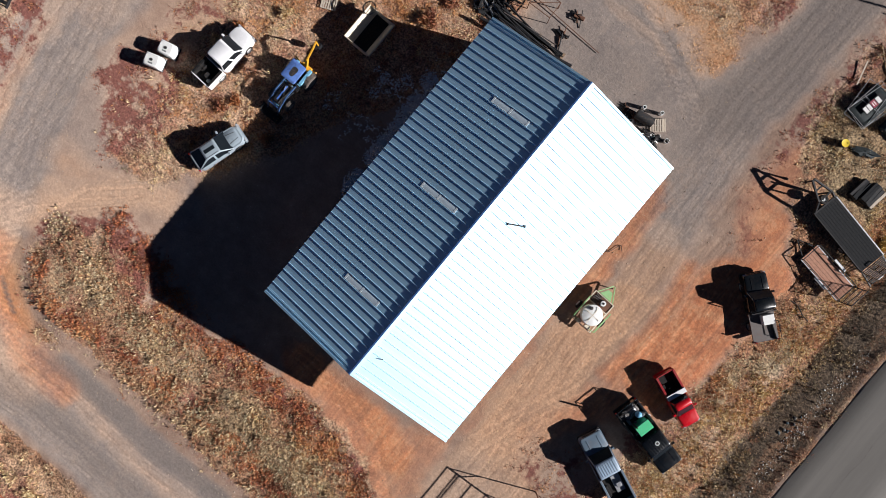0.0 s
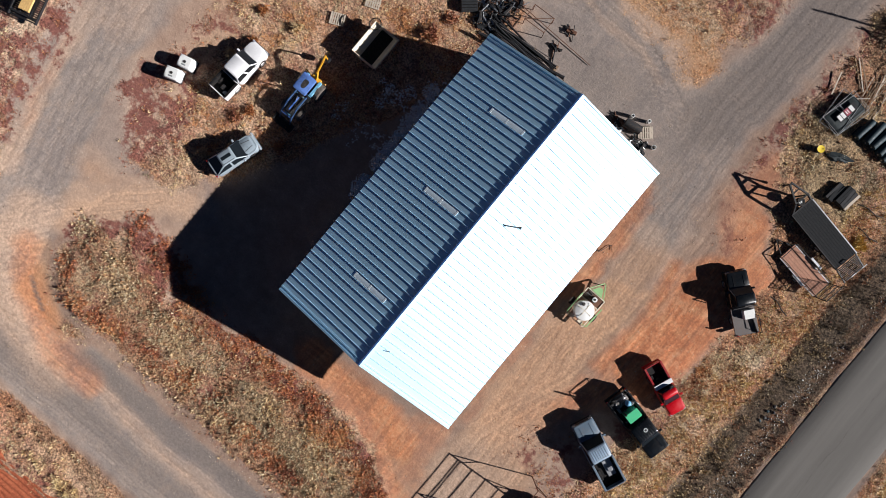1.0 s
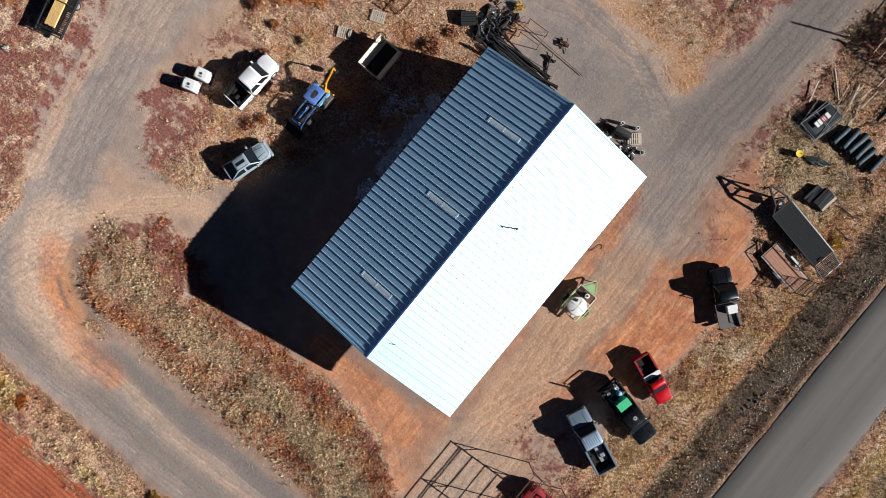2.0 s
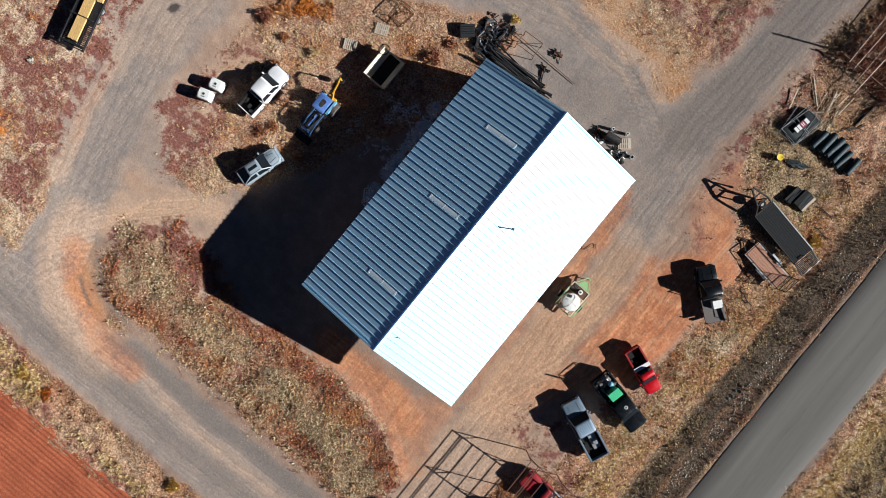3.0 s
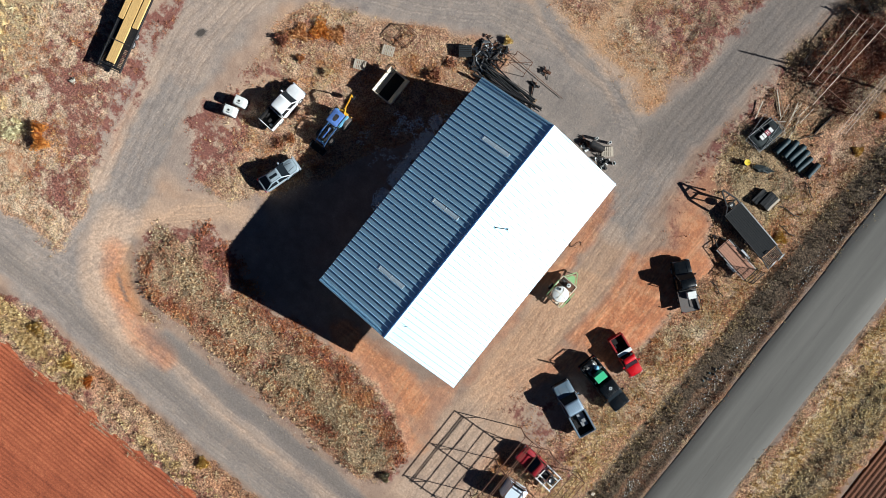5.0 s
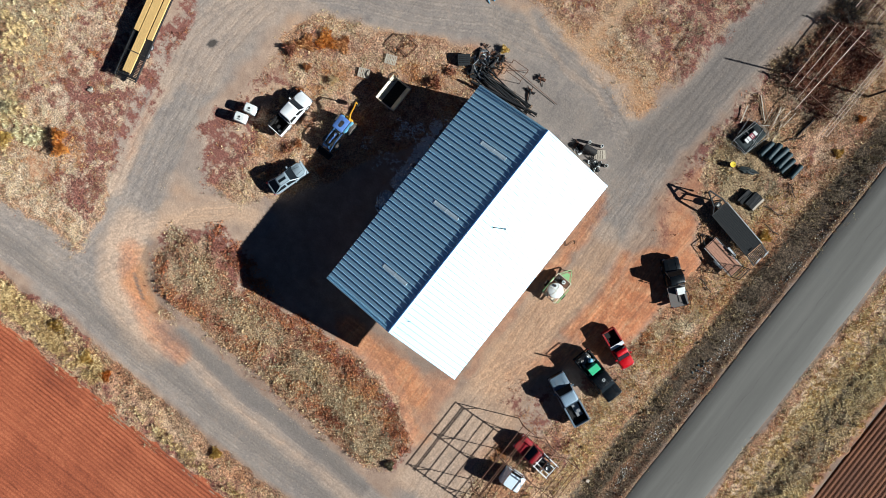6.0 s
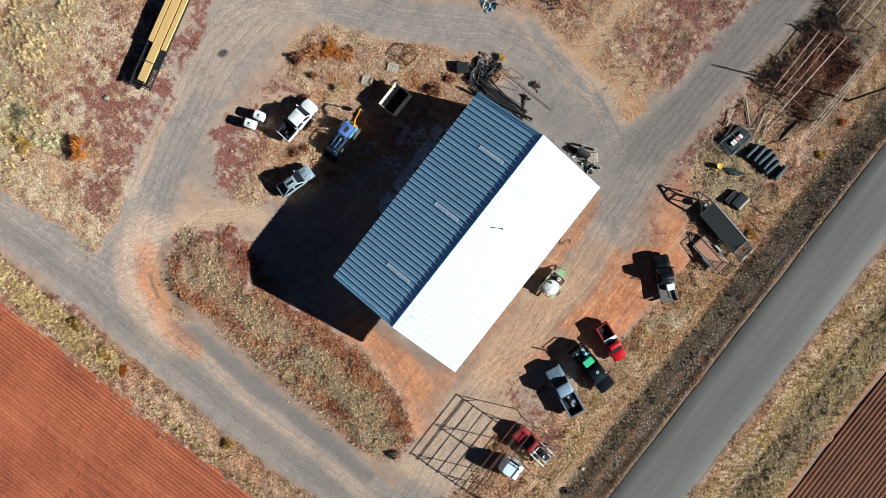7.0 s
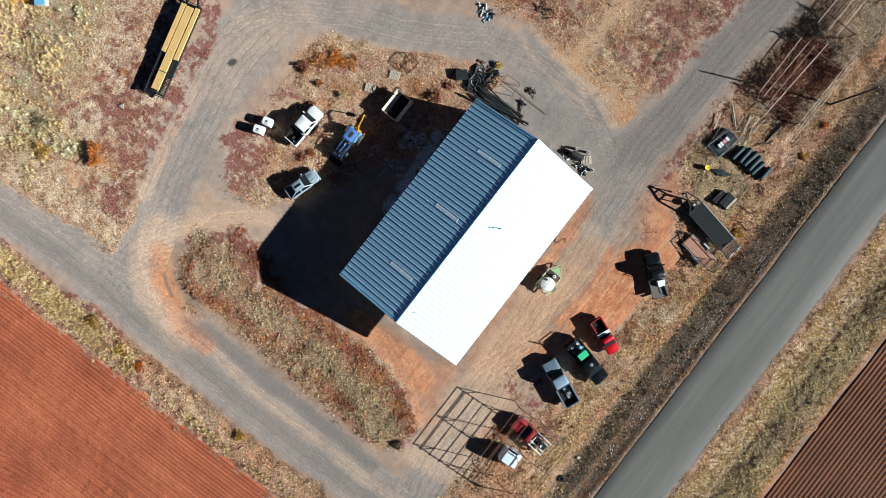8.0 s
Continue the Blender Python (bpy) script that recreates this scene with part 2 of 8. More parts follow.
    weeds = most(area(wx, wy, VERGE, 1.2), area(wx, wy, LEFT_WASTE, 2.0), area(wx, wy, ISLAND, 1.6), 0.8 * area(wx, wy, UPPER, 2.5),
                 area(wx, wy, RIGHT_WASTE, 1.8), ramp01(-wy, 33.4, 34.2) * (1 - ramp01(-wy, 38.2, 38.9)) * (1 - ramp01(wx, 28, 30)),
                 ramp01(wx, 37.6, 38.4) * (1 - ramp01(wx, 46, 46.8)))
    weeds = weeds * (1 - 0.7 * stroke(tx, ty, [(-23, -25.2), (-18, -26.0), (-10, -26.0), (-2, -26.4), (6, -26.8)], 0.6, 0.9))
    weeds = weeds * (1 - 0.8 * area(wx, wy, [(-25, -12.5), (-29, -8.6), (-29, -2), (-29, 4), (-25.5, 2), (-24.6, -6)], 1.5))
    weeds = weeds * (1 - 0.85 * stroke(wx, wy, [(18.6, 10.5), (19.0, 5.5), (18.6, 1.5)], 2.6, 2.0)) * (1 - 0.8 * stroke(wx, wy, [(17.2, 15.8), (18.4, 12.6), (21.4, 12.4)], 1.2, 1.4))
    weeds = weeds * (1 - 0.75 * area(wx, wy, [(-37.4, -10.3), (-34.4, -9.0), (-32.6, -11.8), (-32.8, -15.7), (-34.2, -16.9), (-35.8, -13.7)], 1.2)) * (1 - 0.5 * stroke(wx, wy, [(-34.4, -8), (-35.4, -3)], 0.6, 1.2)) * (1 - 0.6 * area(wx, wy, [(-41.4, -22.2), (-39.4, -21.2), (-37.6, -22.6), (-39.6, -24.2)], 1.2))
    weeds = weeds * (1 - 0.55 * stroke(wx, wy, [(-2.1, 25.0), (-1.9, 30.7), (-1.6, 40)], 1.1, 1.8))
    rust = most(
        area(wx, wy, [(-43.3, -13.2), (-40.4, -11.0), (-37.0, -10.4), (-36.1, -14.6), (-33.4, -19.3), (-32.4, -24.6), (-35.5, -23.3), (-37.0, -20.6), (-39.1, -16.3), (-43.3, -17.2)], 1.5),
        0.5 * area(wx, wy, [(-47.8, -3.3), (-47.5, 4), (-43, 3), (-42.1, -7.0), (-41.9, -10.0), (-43.8, -12.6), (-46.5, -8.7)], 1.6), 0.85 * area(wx, wy, [(-41.5, 3), (-39.9, -0.3), (-38.8, -4.4), (-37.7, -8.2), (-35.4, -9.2), (-36.0, -4.4), (-36.2, -0.7), (-39, 3.5)], 1.2),
        0.55 * area(wx, wy, [(-31.8, -25.6), (-34.5, -23.4), (-38, -24), (-41, -18), (-45, -16), (-45.5, -8), (-48, 4), (-41, 4), (-36.6, -6), (-34.4, -12), (-33.0, -19)], 2.2),
        0.6 * stroke(wx, wy, [(-34.8, -8.6), (-34.0, -11.0)], 0.5, 0.9), 0.45 * stroke(wx, wy, [(-34.6, -12.6), (-33.8, -14.4)], 0.4, 0.8), *[0.7 * stroke(wx, wy, [(x1, y1), (x1 + 0.9, y1 + 0.4)], 0.5, 0.8) for x1, y1 in ((-50.2, -17.1), (-46, -16.7), (-44.8, -12.1), (-50.2, -13.0))],
        0.9 * area(wx, wy, [(-24.5, -12.8), (-28.6, -8.6), (-28, -2), (-24.5, -3.5), (-22, -10)], 2.0), 0.25 * area(wx, wy, ISLAND, 3.0), 0.6 * stroke(wx, wy, [(-28.0, -1.8), (-26.4, 0.8), (-24.2, 3.2)], 0.7, 1.6), 0.5 * stroke(wx, wy, [(-26.7, 3.8), (-25.4, 6.2), (-22.4, 7.7)], 0.8, 1.6), 0.5 * stroke(wx, wy, [(-55, -12), (-51, -16), (-45, -17)], 1.3, 2.5),
        0.9 * stroke(wx, wy, [(-24.5, -20.5), (-21.5, -17.2), (-18.4, -17.0), (-15.5, -19.2)], 1.0, 1.6), 0.7 * stroke(wx, wy, [(-14, -19.4), (-6, -18.8), (2, -18.8), (8, -21), (9.0, -24)], 0.8, 1.4),
        0.22 * area(wx, wy, VERGE, 2.0), 0.6 * stroke(wx, wy, [(-21.6, -24.5), (-15.4, -23.9), (-7.5, -23.3)], 0.6, 1.0),
        0.5 * ramp01(-wy, 33.4, 33.9) * (1 - ramp01(-wy, 34.2, 34.8)) * (1 - 0.6 * ramp01(wx, -26, -20)), 0.45 * ramp01(-wy, 36.8, 37.3), 0.3 * ramp01(-wy, 35.0, 35.8) * ramp01(wx, -29, -22),
        0.75 * area(wx, wy, [(1.0, 27.2), (7.3, 27.4), (8.9, 34.5), (9.5, 45), (0.2, 45)], 2.6), 0.8 * area(wx, wy, [(-12, 24.6), (-4.2, 25.4), (-4.4, 29.4), (-12, 34)], 2.4),
        0.7 * stroke(wx, wy, [(14.9, 20), (15.2, 26), (14.9, 33)], 0.9, 1.4), 0.7 * stroke(wx, wy, [(18.5, 35), (20.5, 42)], 2.0, 2.0), 0.35 * area(wx, wy, [(22, 24), (26, 22), (27, 36), (23, 34)], 3.0),
        0.3 * stroke(wx, wy, [(14.6, 18), (17, 13)], 1.0, 1.5), 0.6 * stroke(wx, wy, [(15.6, -10.5), (20, -10.6), (23, -12)], 1.6, 2.4), 0.4 * stroke(wx, wy, [(17.5, -9), (20, -5), (21.5, -1)], 1.2, 2.0))
    pale = most(area(wx, wy, WEDGE, 1.4), 0.9 * stroke(wx, wy, [(-2.1, 25.0), (-1.9, 30.7), (-1.6, 40)], 1.0, 1.8),
                0.95 * stroke(wx, wy, [(-28.6, -22.0), (-26.2, -20.2), (-24.6, -17.6), (-22.2, -15.0), (-19.2, -13.0)], 1.5, 2.2), 0.95 * stroke(tx, ty, [(-28.4, -21.4), (-28.3, -24.4), (-26.2, -27.2), (-22.4, -29.2), (-18.4, -30.2)], 1.7, 2.2), 0.9 * stroke(tx, ty, [(-27, -22.5), (-24.5, -25.5), (-21, -27.8)], 1.2, 1.6),
                1.0 * apron, 0.6 * stroke(wx, wy, [(-2, -15.4), (3, -15.4), (7.5, -17.5)], 1.2, 1.8), 0.6 * stroke(wx, wy, [(11.8, 9), (12.6, 2), (12.4, -3)], 1.6, 2.4), 0.6 * stroke(wx, wy, [(-35.6, -14), (-34.2, -9), (-35.8, -3)], 1.0, 2.0), 0.75 * area(wx, wy, LEFT_WASTE, 3.0), 0.8 * stroke(wx, wy, [(-34.6, -8), (-34.0, -12), (-33.2, -16), (-32.2, -19)], 0.9, 1.4), 0.42 * area(wx, wy, ISLAND, 2.0), 0.45 * stroke(wx, wy, [(-33.6, -4), (-34.2, 2), (-31, 7)], 3.0, 3.0),
                0.65 * stroke(tx, ty, [(-18.4, -28.8), (-14.4, -28.9), (-10.2, -29.4), (-5.1, -29.8), (4.5, -29.9), (13, -29.4)], 0.75, 1.8), 0.45 * stroke(wx, wy, [(-28.6, 8.4), (-24.5, 9.9), (-20, 12)], 0.7, 1.4), 0.5 * stroke(tx, ty, [(-10, 22.8), (-7.0, 21.6), (-2.4, 20.4), (1.5, 20.6), (4.2, 19.6)], 0.4, 1.0),
                0.55 * area(wx, wy, [(22.5, 1), (24.4, 10), (26.4, 18), (26.4, 2), (24.5, -16), (22.5, -8)], 2.0), 0.9 * ramp01(wx, 38.8, 39.8) * (1 - ramp01(wx, 41.8, 43.0)), 0.3 * area(wx, wy, [(-29, -17), (-28.5, -14), (-22, -12.5), (-20.5, -14.5), (-24, -17.5)], 2.0))
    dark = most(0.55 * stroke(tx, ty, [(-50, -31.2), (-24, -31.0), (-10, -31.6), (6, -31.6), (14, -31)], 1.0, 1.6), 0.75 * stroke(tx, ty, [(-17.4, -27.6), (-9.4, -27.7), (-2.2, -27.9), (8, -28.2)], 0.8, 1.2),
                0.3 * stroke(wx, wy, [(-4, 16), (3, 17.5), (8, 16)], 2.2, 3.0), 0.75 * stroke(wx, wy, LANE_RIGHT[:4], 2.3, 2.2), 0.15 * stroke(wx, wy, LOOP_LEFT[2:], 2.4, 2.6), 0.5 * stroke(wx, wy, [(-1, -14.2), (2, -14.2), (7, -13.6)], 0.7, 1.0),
                # rack area first: brush tone, plus shade between the pipes put into the ground colour
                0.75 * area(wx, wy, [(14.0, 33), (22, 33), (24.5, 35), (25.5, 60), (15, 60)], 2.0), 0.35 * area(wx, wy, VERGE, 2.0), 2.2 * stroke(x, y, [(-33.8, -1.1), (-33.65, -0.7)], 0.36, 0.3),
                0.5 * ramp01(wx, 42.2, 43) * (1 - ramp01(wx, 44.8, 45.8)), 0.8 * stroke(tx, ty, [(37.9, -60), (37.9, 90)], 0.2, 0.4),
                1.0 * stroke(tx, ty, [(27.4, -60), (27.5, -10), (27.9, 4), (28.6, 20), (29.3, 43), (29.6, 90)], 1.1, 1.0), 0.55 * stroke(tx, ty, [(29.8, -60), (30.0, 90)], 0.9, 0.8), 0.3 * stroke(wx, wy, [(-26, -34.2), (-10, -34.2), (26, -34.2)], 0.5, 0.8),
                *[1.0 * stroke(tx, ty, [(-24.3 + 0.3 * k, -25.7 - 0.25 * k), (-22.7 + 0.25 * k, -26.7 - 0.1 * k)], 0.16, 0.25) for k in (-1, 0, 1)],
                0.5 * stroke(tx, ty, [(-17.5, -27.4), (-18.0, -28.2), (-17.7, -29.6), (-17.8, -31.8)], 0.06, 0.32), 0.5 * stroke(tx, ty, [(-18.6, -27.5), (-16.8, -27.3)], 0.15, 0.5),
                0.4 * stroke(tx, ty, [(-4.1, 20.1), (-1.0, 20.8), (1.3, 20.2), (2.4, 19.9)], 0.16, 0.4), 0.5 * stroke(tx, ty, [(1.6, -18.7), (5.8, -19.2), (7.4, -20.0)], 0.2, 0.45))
    olive = most(0.5 * stroke(wx, wy, [(-21.4, -21.7), (-16.6, -21.2), (-11.8, -21.6), (-4.7, -22.6)], 1.6, 1.6), 0.85 * stroke(wx, wy, [(-6, -22.3), (1.2, -22.6), (6.2, -23.6)], 1.9, 1.6),
                 0.55 * area(wx, wy, [(-44, -27), (-48, -26), (-56, -14), (-60, 0), (-49, -4), (-46.5, -13)], 4.0), 0.85 * area(wx, wy, [(15.6, 23.5), (19, 20), (24, 20.5), (24, 26), (19, 30), (16, 28)], 2.0),
                 0.35 * area(wx, wy, [(3, 31), (7.5, 29), (9.5, 50), (4, 55)], 3.0), 0.45 * ramp01(-wy, 34.4, 35.4) * (1 - ramp01(-wy, 36.8, 37.6)) * (1 - 0.8 * ramp01(wx, -29, -22)), 0.55 * stroke(wx, wy, [(22.8, -6), (22.6, 2), (24.6, 9)], 1.4, 2.0),
                 0.9 * ramp01(wx, 41.0, 43.0) * (1 - ramp01(wx, 45.2, 46.2)))
    tracks = most(*[stroke(tx, ty, [(p[0] + s, p[1]) for p in LANE_RIGHT], 0.12, 0.4) for s in (-1.9, -1.3, -0.4, 0.3, 1.2, 1.9, 2.8, 3.3)],
                  *[stroke(tx, ty, [(p[0], p[1] + s) for p in LANE_LOW], 0.12, 0.4) for s in (-2.2, -1.5, -0.6, 0.3, 1.2, 2.0)],
                  *[stroke(tx, ty, [(p[0] + s, p[1]) for p in LOOP_LEFT], 0.12, 0.4) for s in (-3.0, -2.1, -1.2, -0.2, 0.9, 1.7, 2.6)],
                  *[stroke(tx, ty, [(p[0] - 0.4 * s, p[1] + 0.8 * s) for p in LOOP_TOP], 0.14, 0.4) for s in (-1.3, -0.4, 0.6, 1.3)],
                  *[stroke(tx, ty, [(-5, -14.9 - 0.6 * s), (0, -15.4 - 0.7 * s), (5, -16.8 - s), (8.6, -20 - s)], 0.14, 0.35) for s in (-0.4, 0.4, 1.2)],
                  *[stroke(tx, ty, [(s + 12, -12), (s + 15, -4), (s + 16.4, 4), (s + 16, 12)], 0.14, 0.35) for s in (-1.8, -1.2, -0.5, 0.2, 0.9, 1.6)],
                  *[stroke(tx, ty, [(-29 + s, -18), (-27.6 + s, -22), (-25.6 + 0.8 * s, -26.0), (-19.5, -29.2 + 0.6 * s)], 0.12, 0.32) for s in (-2.9, -2.5, -2.0, -1.5, -1.1, -0.6, -0.1, 0.4, 0.8, 1.2, 1.6)],
                  *[stroke(tx, ty, [(-28.6 + 0.6 * s, -22.6 + s), (-26.2 + 0.4 * s, -20.4 + s), (-24.2, -18.0 + 1.2 * s), (-20.6, -14.6 + 1.1 * s)], 0.1, 0.3) for s in (-0.6, 0.1, 0.9, 1.7, 2.4)],
                  *[stroke(tx, ty, [(16.4 + 0.1 * s, 0.4), (17.0 + 0.55 * s, 3.6), (17.2 + 0.9 * s, 6.4), (16.6 + 1.2 * s, 9.6)], 0.1, 0.3) for s in (-0.6, 0.1, 0.7, 1.4, 2.1, 2.9, 3.7)],
                  *[stroke(tx, ty, [(-34 + s, -20), (-32.6, -25.6 - 0.7 * s), (-40, -29 - 0.7 * s), (-55, -30.3)], 0.12, 0.35) for s in (0.0, 0.9, 1.8)])
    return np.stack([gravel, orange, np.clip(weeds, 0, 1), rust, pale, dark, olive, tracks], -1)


def ground_material():
    n = Nodes("yard soil, gravel and dry weeds", 0.95)
    p = n.place()
    a = n.tree.nodes.new("ShaderNodeVertexColor")
    a.layer_name = "zones"
    b = n.tree.nodes.new("ShaderNodeVertexColor")
    b.layer_name = "patches"
    sa, sb = n.add("ShaderNodeSeparateColor", Color=a.outputs["Color"]), n.add("ShaderNodeSeparateColor", Color=b.outputs["Color"])
    big, mid, small, grit = n.noise(0.16, 6, 0.6, p), n.noise(0.9, 6, 0.65, p), n.noise(4.5, 5, 0.65, p), n.noise(22, 3, 0.6, p)
    soil = n.ramp(n.calc("ADD", n.calc("MULTIPLY", big, 0.5), n.calc("MULTIPLY", mid, 0.5)),
                  [(0.3, (0.25, 0.155, 0.11)), (0.5, (0.37, 0.25, 0.185)), (0.7, (0.51, 0.36, 0.265))])
    gravel = n.ramp(n.calc("ADD", n.calc("MULTIPLY", mid, 0.3), n.calc("ADD", n.calc("MULTIPLY", small, 0.35), n.calc("MULTIPLY", grit, 0.35))),
                    [(0.36, (0.20, 0.168, 0.152)), (0.5, (0.285, 0.238, 0.214)), (0.64, (0.40, 0.328, 0.286))])
    gravel = n.mix(n.span(n.calc("ADD", n.calc("MULTIPLY", big, 0.6), n.calc("MULTIPLY", mid, 0.4)), 0.42, 0.64, 0, 0.45), gravel, (0.40, 0.315, 0.25))
    orange = n.ramp(n.calc("ADD", n.calc("MULTIPLY", mid, 0.6), n.calc("MULTIPLY", small, 0.4)),
                    [(0.34, (0.37, 0.115, 0.046)), (0.5, (0.56, 0.205, 0.084)), (0.66, (0.69, 0.34, 0.165))])
    weeds = n.ramp(n.calc("ADD", n.calc("MULTIPLY", small, 0.6), n.calc("MULTIPLY", mid, 0.4)),
                   [(0.36, (0.14, 0.08, 0.048)), (0.45, (0.31, 0.185, 0.11)), (0.55, (0.49, 0.32, 0.195)), (0.66, (0.64, 0.48, 0.31))])
    weeds = n.mix(n.span(big, 0.38, 0.58, 0, 0.7), weeds, n.ramp(small, [(0.38, (0.15, 0.05, 0.025)), (0.52, (0.36, 0.14, 0.06)), (0.65, (0.52, 0.25, 0.11))]))
    rust = n.ramp(n.calc("ADD", n.calc("MULTIPLY", small, 0.7), n.calc("MULTIPLY", grit, 0.3)), [(0.35, (0.12, 0.035, 0.03)), (0.52, (0.21, 0.065, 0.05)), (0.68, (0.33, 0.13, 0.09))])
    olive = n.ramp(small, [(0.35, (0.14, 0.11, 0.06)), (0.6, (0.38, 0.31, 0.17))])

    st = n.add("ShaderNodeMapping", Vector=p)
    st.inputs["Scale"].default_value = (1.1, 0.10, 1.0)
    st.inputs["Rotation"].default_value = (0, 0, radians(6))
    cross = n.add("ShaderNodeMapping", Vector=p)
    cross.inputs["Scale"].default_value = (0.08, 1.3, 1.0)
    cross.inputs["Rotation"].default_value = (0, 0, radians(2))
    along, over = n.noise(1.0, 5, 0.6, st.outputs[0]), n.noise(1.0, 5, 0.6, cross.outputs[0])
    low = n.span(n.add("ShaderNodeSeparateXYZ", Vector=p).outputs[1], -24.0, -27.5)
    streak = n.calc("ADD", along, n.calc("MULTIPLY", low, n.calc("SUBTRACT", over, along)))
    orange = n.mix(n.span(streak, 0.48, 0.34, 0, 0.5), orange, (0.27, 0.105, 0.055))
    orange = n.mix(n.span(streak, 0.54, 0.68, 0, 0.45), orange, (0.66, 0.37, 0.20))
    gravel = n.mix(n.span(streak, 0.48, 0.34, 0, 0.25), gravel, (0.19, 0.165, 0.15))
    gravel = n.mix(n.span(streak, 0.54, 0.68, 0, 0.25), gravel, (0.43, 0.345, 0.285))

    thin = n.add("ShaderNodeMapping", Vector=p)
    thin.inputs["Scale"].default_value = (3.6, 0.22, 1.0)
    thin.inputs["Rotation"].default_value = (0, 0, radians(9))
    wide = n.add("ShaderNodeMapping", Vector=p)
    wide.inputs["Scale"].default_value = (0.2, 4.0, 1.0)
    wide.inputs["Rotation"].default_value = (0, 0, radians(2))
    t0, t1 = n.noise(1.0, 4, 0.6, thin.outputs[0]), n.noise(1.0, 4, 0.6, wide.outputs[0])
    wheel_marks = n.span(n.calc("ADD", t0, n.calc("MULTIPLY", low, n.calc("SUBTRACT", t1, t0))), 0.35, 0.65, 0.82, 1.18)
    orange = n.mix(1.0, orange, wheel_marks, "MULTIPLY")
    gravel = n.mix(0.3, gravel, n.mix(1.0, gravel, wheel_marks, "MULTIPLY"))

    def edge(mask, k=0.55):
        """Breaks a soft zone edge up into patches."""
        v = n.calc("ADD", mask, n.calc("MULTIPLY", n.calc("SUBTRACT", n.calc("ADD", n.calc("MULTIPLY", small, 0.5), n.calc("MULTIPLY", mid, 0.5)), 0.5), k * 3))
        return n.calc("MULTIPLY", n.span(v, 0.35, 0.65), n.span(mask, 0.0, 0.15))

    def soft(mask, k=0.9):
        """A zone that fades out through blotches."""
        v = n.calc("ADD", mask, n.calc("MULTIPLY", n.calc("SUBTRACT", n.calc("ADD", n.calc("MULTIPLY", big, 0.4), n.calc("MULTIPLY", mid, 0.6)), 0.5), k))
        return n.calc("MULTIPLY", n.span(v, 0.08, 0.92), n.span(mask, 0.0, 0.3))

    c = n.mix(soft(sa.outputs[0], 0.5), soil, gravel)
    c = n.mix(n.calc("MULTIPLY", soft(sb.outputs[0]), 0.85), c, n.mix(sa.outputs[0], n.ramp(small, [(0.35, (0.47, 0.25, 0.125)), (0.65, (0.65, 0.38, 0.205))]), n.ramp(small, [(0.35, (0.46, 0.315, 0.225)), (0.65, (0.61, 0.435, 0.32))])))
    c = n.mix(n.calc("MULTIPLY", soft(sa.outputs[1]), 0.92), c, orange)
    tr = n.calc("MULTIPLY", b.outputs["Alpha"], n.span(small, 0.3, 0.6))
    c = n.mix(n.calc("MULTIPLY", tr, 0.7), c, n.mix(1.0, c, (1.35, 1.32, 1.28), "MULTIPLY"))
    side = n.calc("MULTIPLY", n.span(b.outputs["Alpha"], 0.05, 0.3), n.span(b.outputs["Alpha"], 0.75, 0.4))
    c = n.mix(n.calc("MULTIPLY", side, n.span(mid, 0.4, 0.6, 0.1, 0.5)), c, n.mix(1.0, c, (0.6, 0.57, 0.55), "MULTIPLY"))
    stain = n.calc("ADD", n.calc("MULTIPLY", n.noise(0.33, 6, 0.7, p), 0.6), n.calc("MULTIPLY", n.noise(1.7, 6, 0.7, p), 0.4))
    c = n.mix(n.calc("MULTIPLY", n.span(stain, 0.5, 0.38, 0, 0.45), sa.outputs[0]), c, (0.185, 0.15, 0.135))
    c = n.mix(n.calc("MULTIPLY", n.span(stain, 0.52, 0.64, 0, 0.4), sa.outputs[0]), c, (0.44, 0.32, 0.25))
    c = n.mix(n.calc("MULTIPLY", n.span(stain, 0.49, 0.37, 0, 0.6), sa.outputs[1]), c, (0.30, 0.125, 0.068))
    c = n.mix(n.calc("MULTIPLY", n.span(stain, 0.51, 0.62, 0, 0.6), sa.outputs[1]), c, (0.71, 0.40, 0.22))
    speck = n.add("ShaderNodeTexVoronoi", Scale=2.6, Vector=p)
    pale = n.calc("MULTIPLY", n.span(speck.outputs["Distance"], 0.13, 0.07), n.span(mid, 0.5, 0.6))
    c = n.mix(n.calc("MULTIPLY", pale, 0.7), c, (0.62, 0.55, 0.46))
    c = n.mix(edge(sa.outputs[2], 0.8), c, weeds)
    c = n.mix(n.calc("MULTIPLY", n.calc("MULTIPLY", n.span(sb.outputs[0], 0.3, 0.6), sa.outputs[2]), n.span(mid, 0.4, 0.55, 0.1, 0.75)), c, n.ramp(small, [(0.35, (0.46, 0.345, 0.235)), (0.65, (0.66, 0.53, 0.375))]))
    c = n.mix(n.calc("MULTIPLY", edge(sb.outputs[2], 0.9), 0.6), c, olive)
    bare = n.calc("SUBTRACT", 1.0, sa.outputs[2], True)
    # bare ground in the dark zone goes to a darker grey-brown
    darkened = n.calc("MULTIPLY", n.calc("MULTIPLY", soft(sb.outputs[1], 0.5), bare), 0.75)
    c = n.mix(darkened, c, n.ramp(n.calc("ADD", n.calc("MULTIPLY", small, 0.5), n.calc("MULTIPLY", grit, 0.5)), [(0.36, (0.115, 0.095, 0.085)), (0.62, (0.215, 0.18, 0.16))]))
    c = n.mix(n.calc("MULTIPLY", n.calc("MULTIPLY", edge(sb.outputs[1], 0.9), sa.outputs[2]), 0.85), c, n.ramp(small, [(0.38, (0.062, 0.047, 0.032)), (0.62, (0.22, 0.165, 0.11))]))
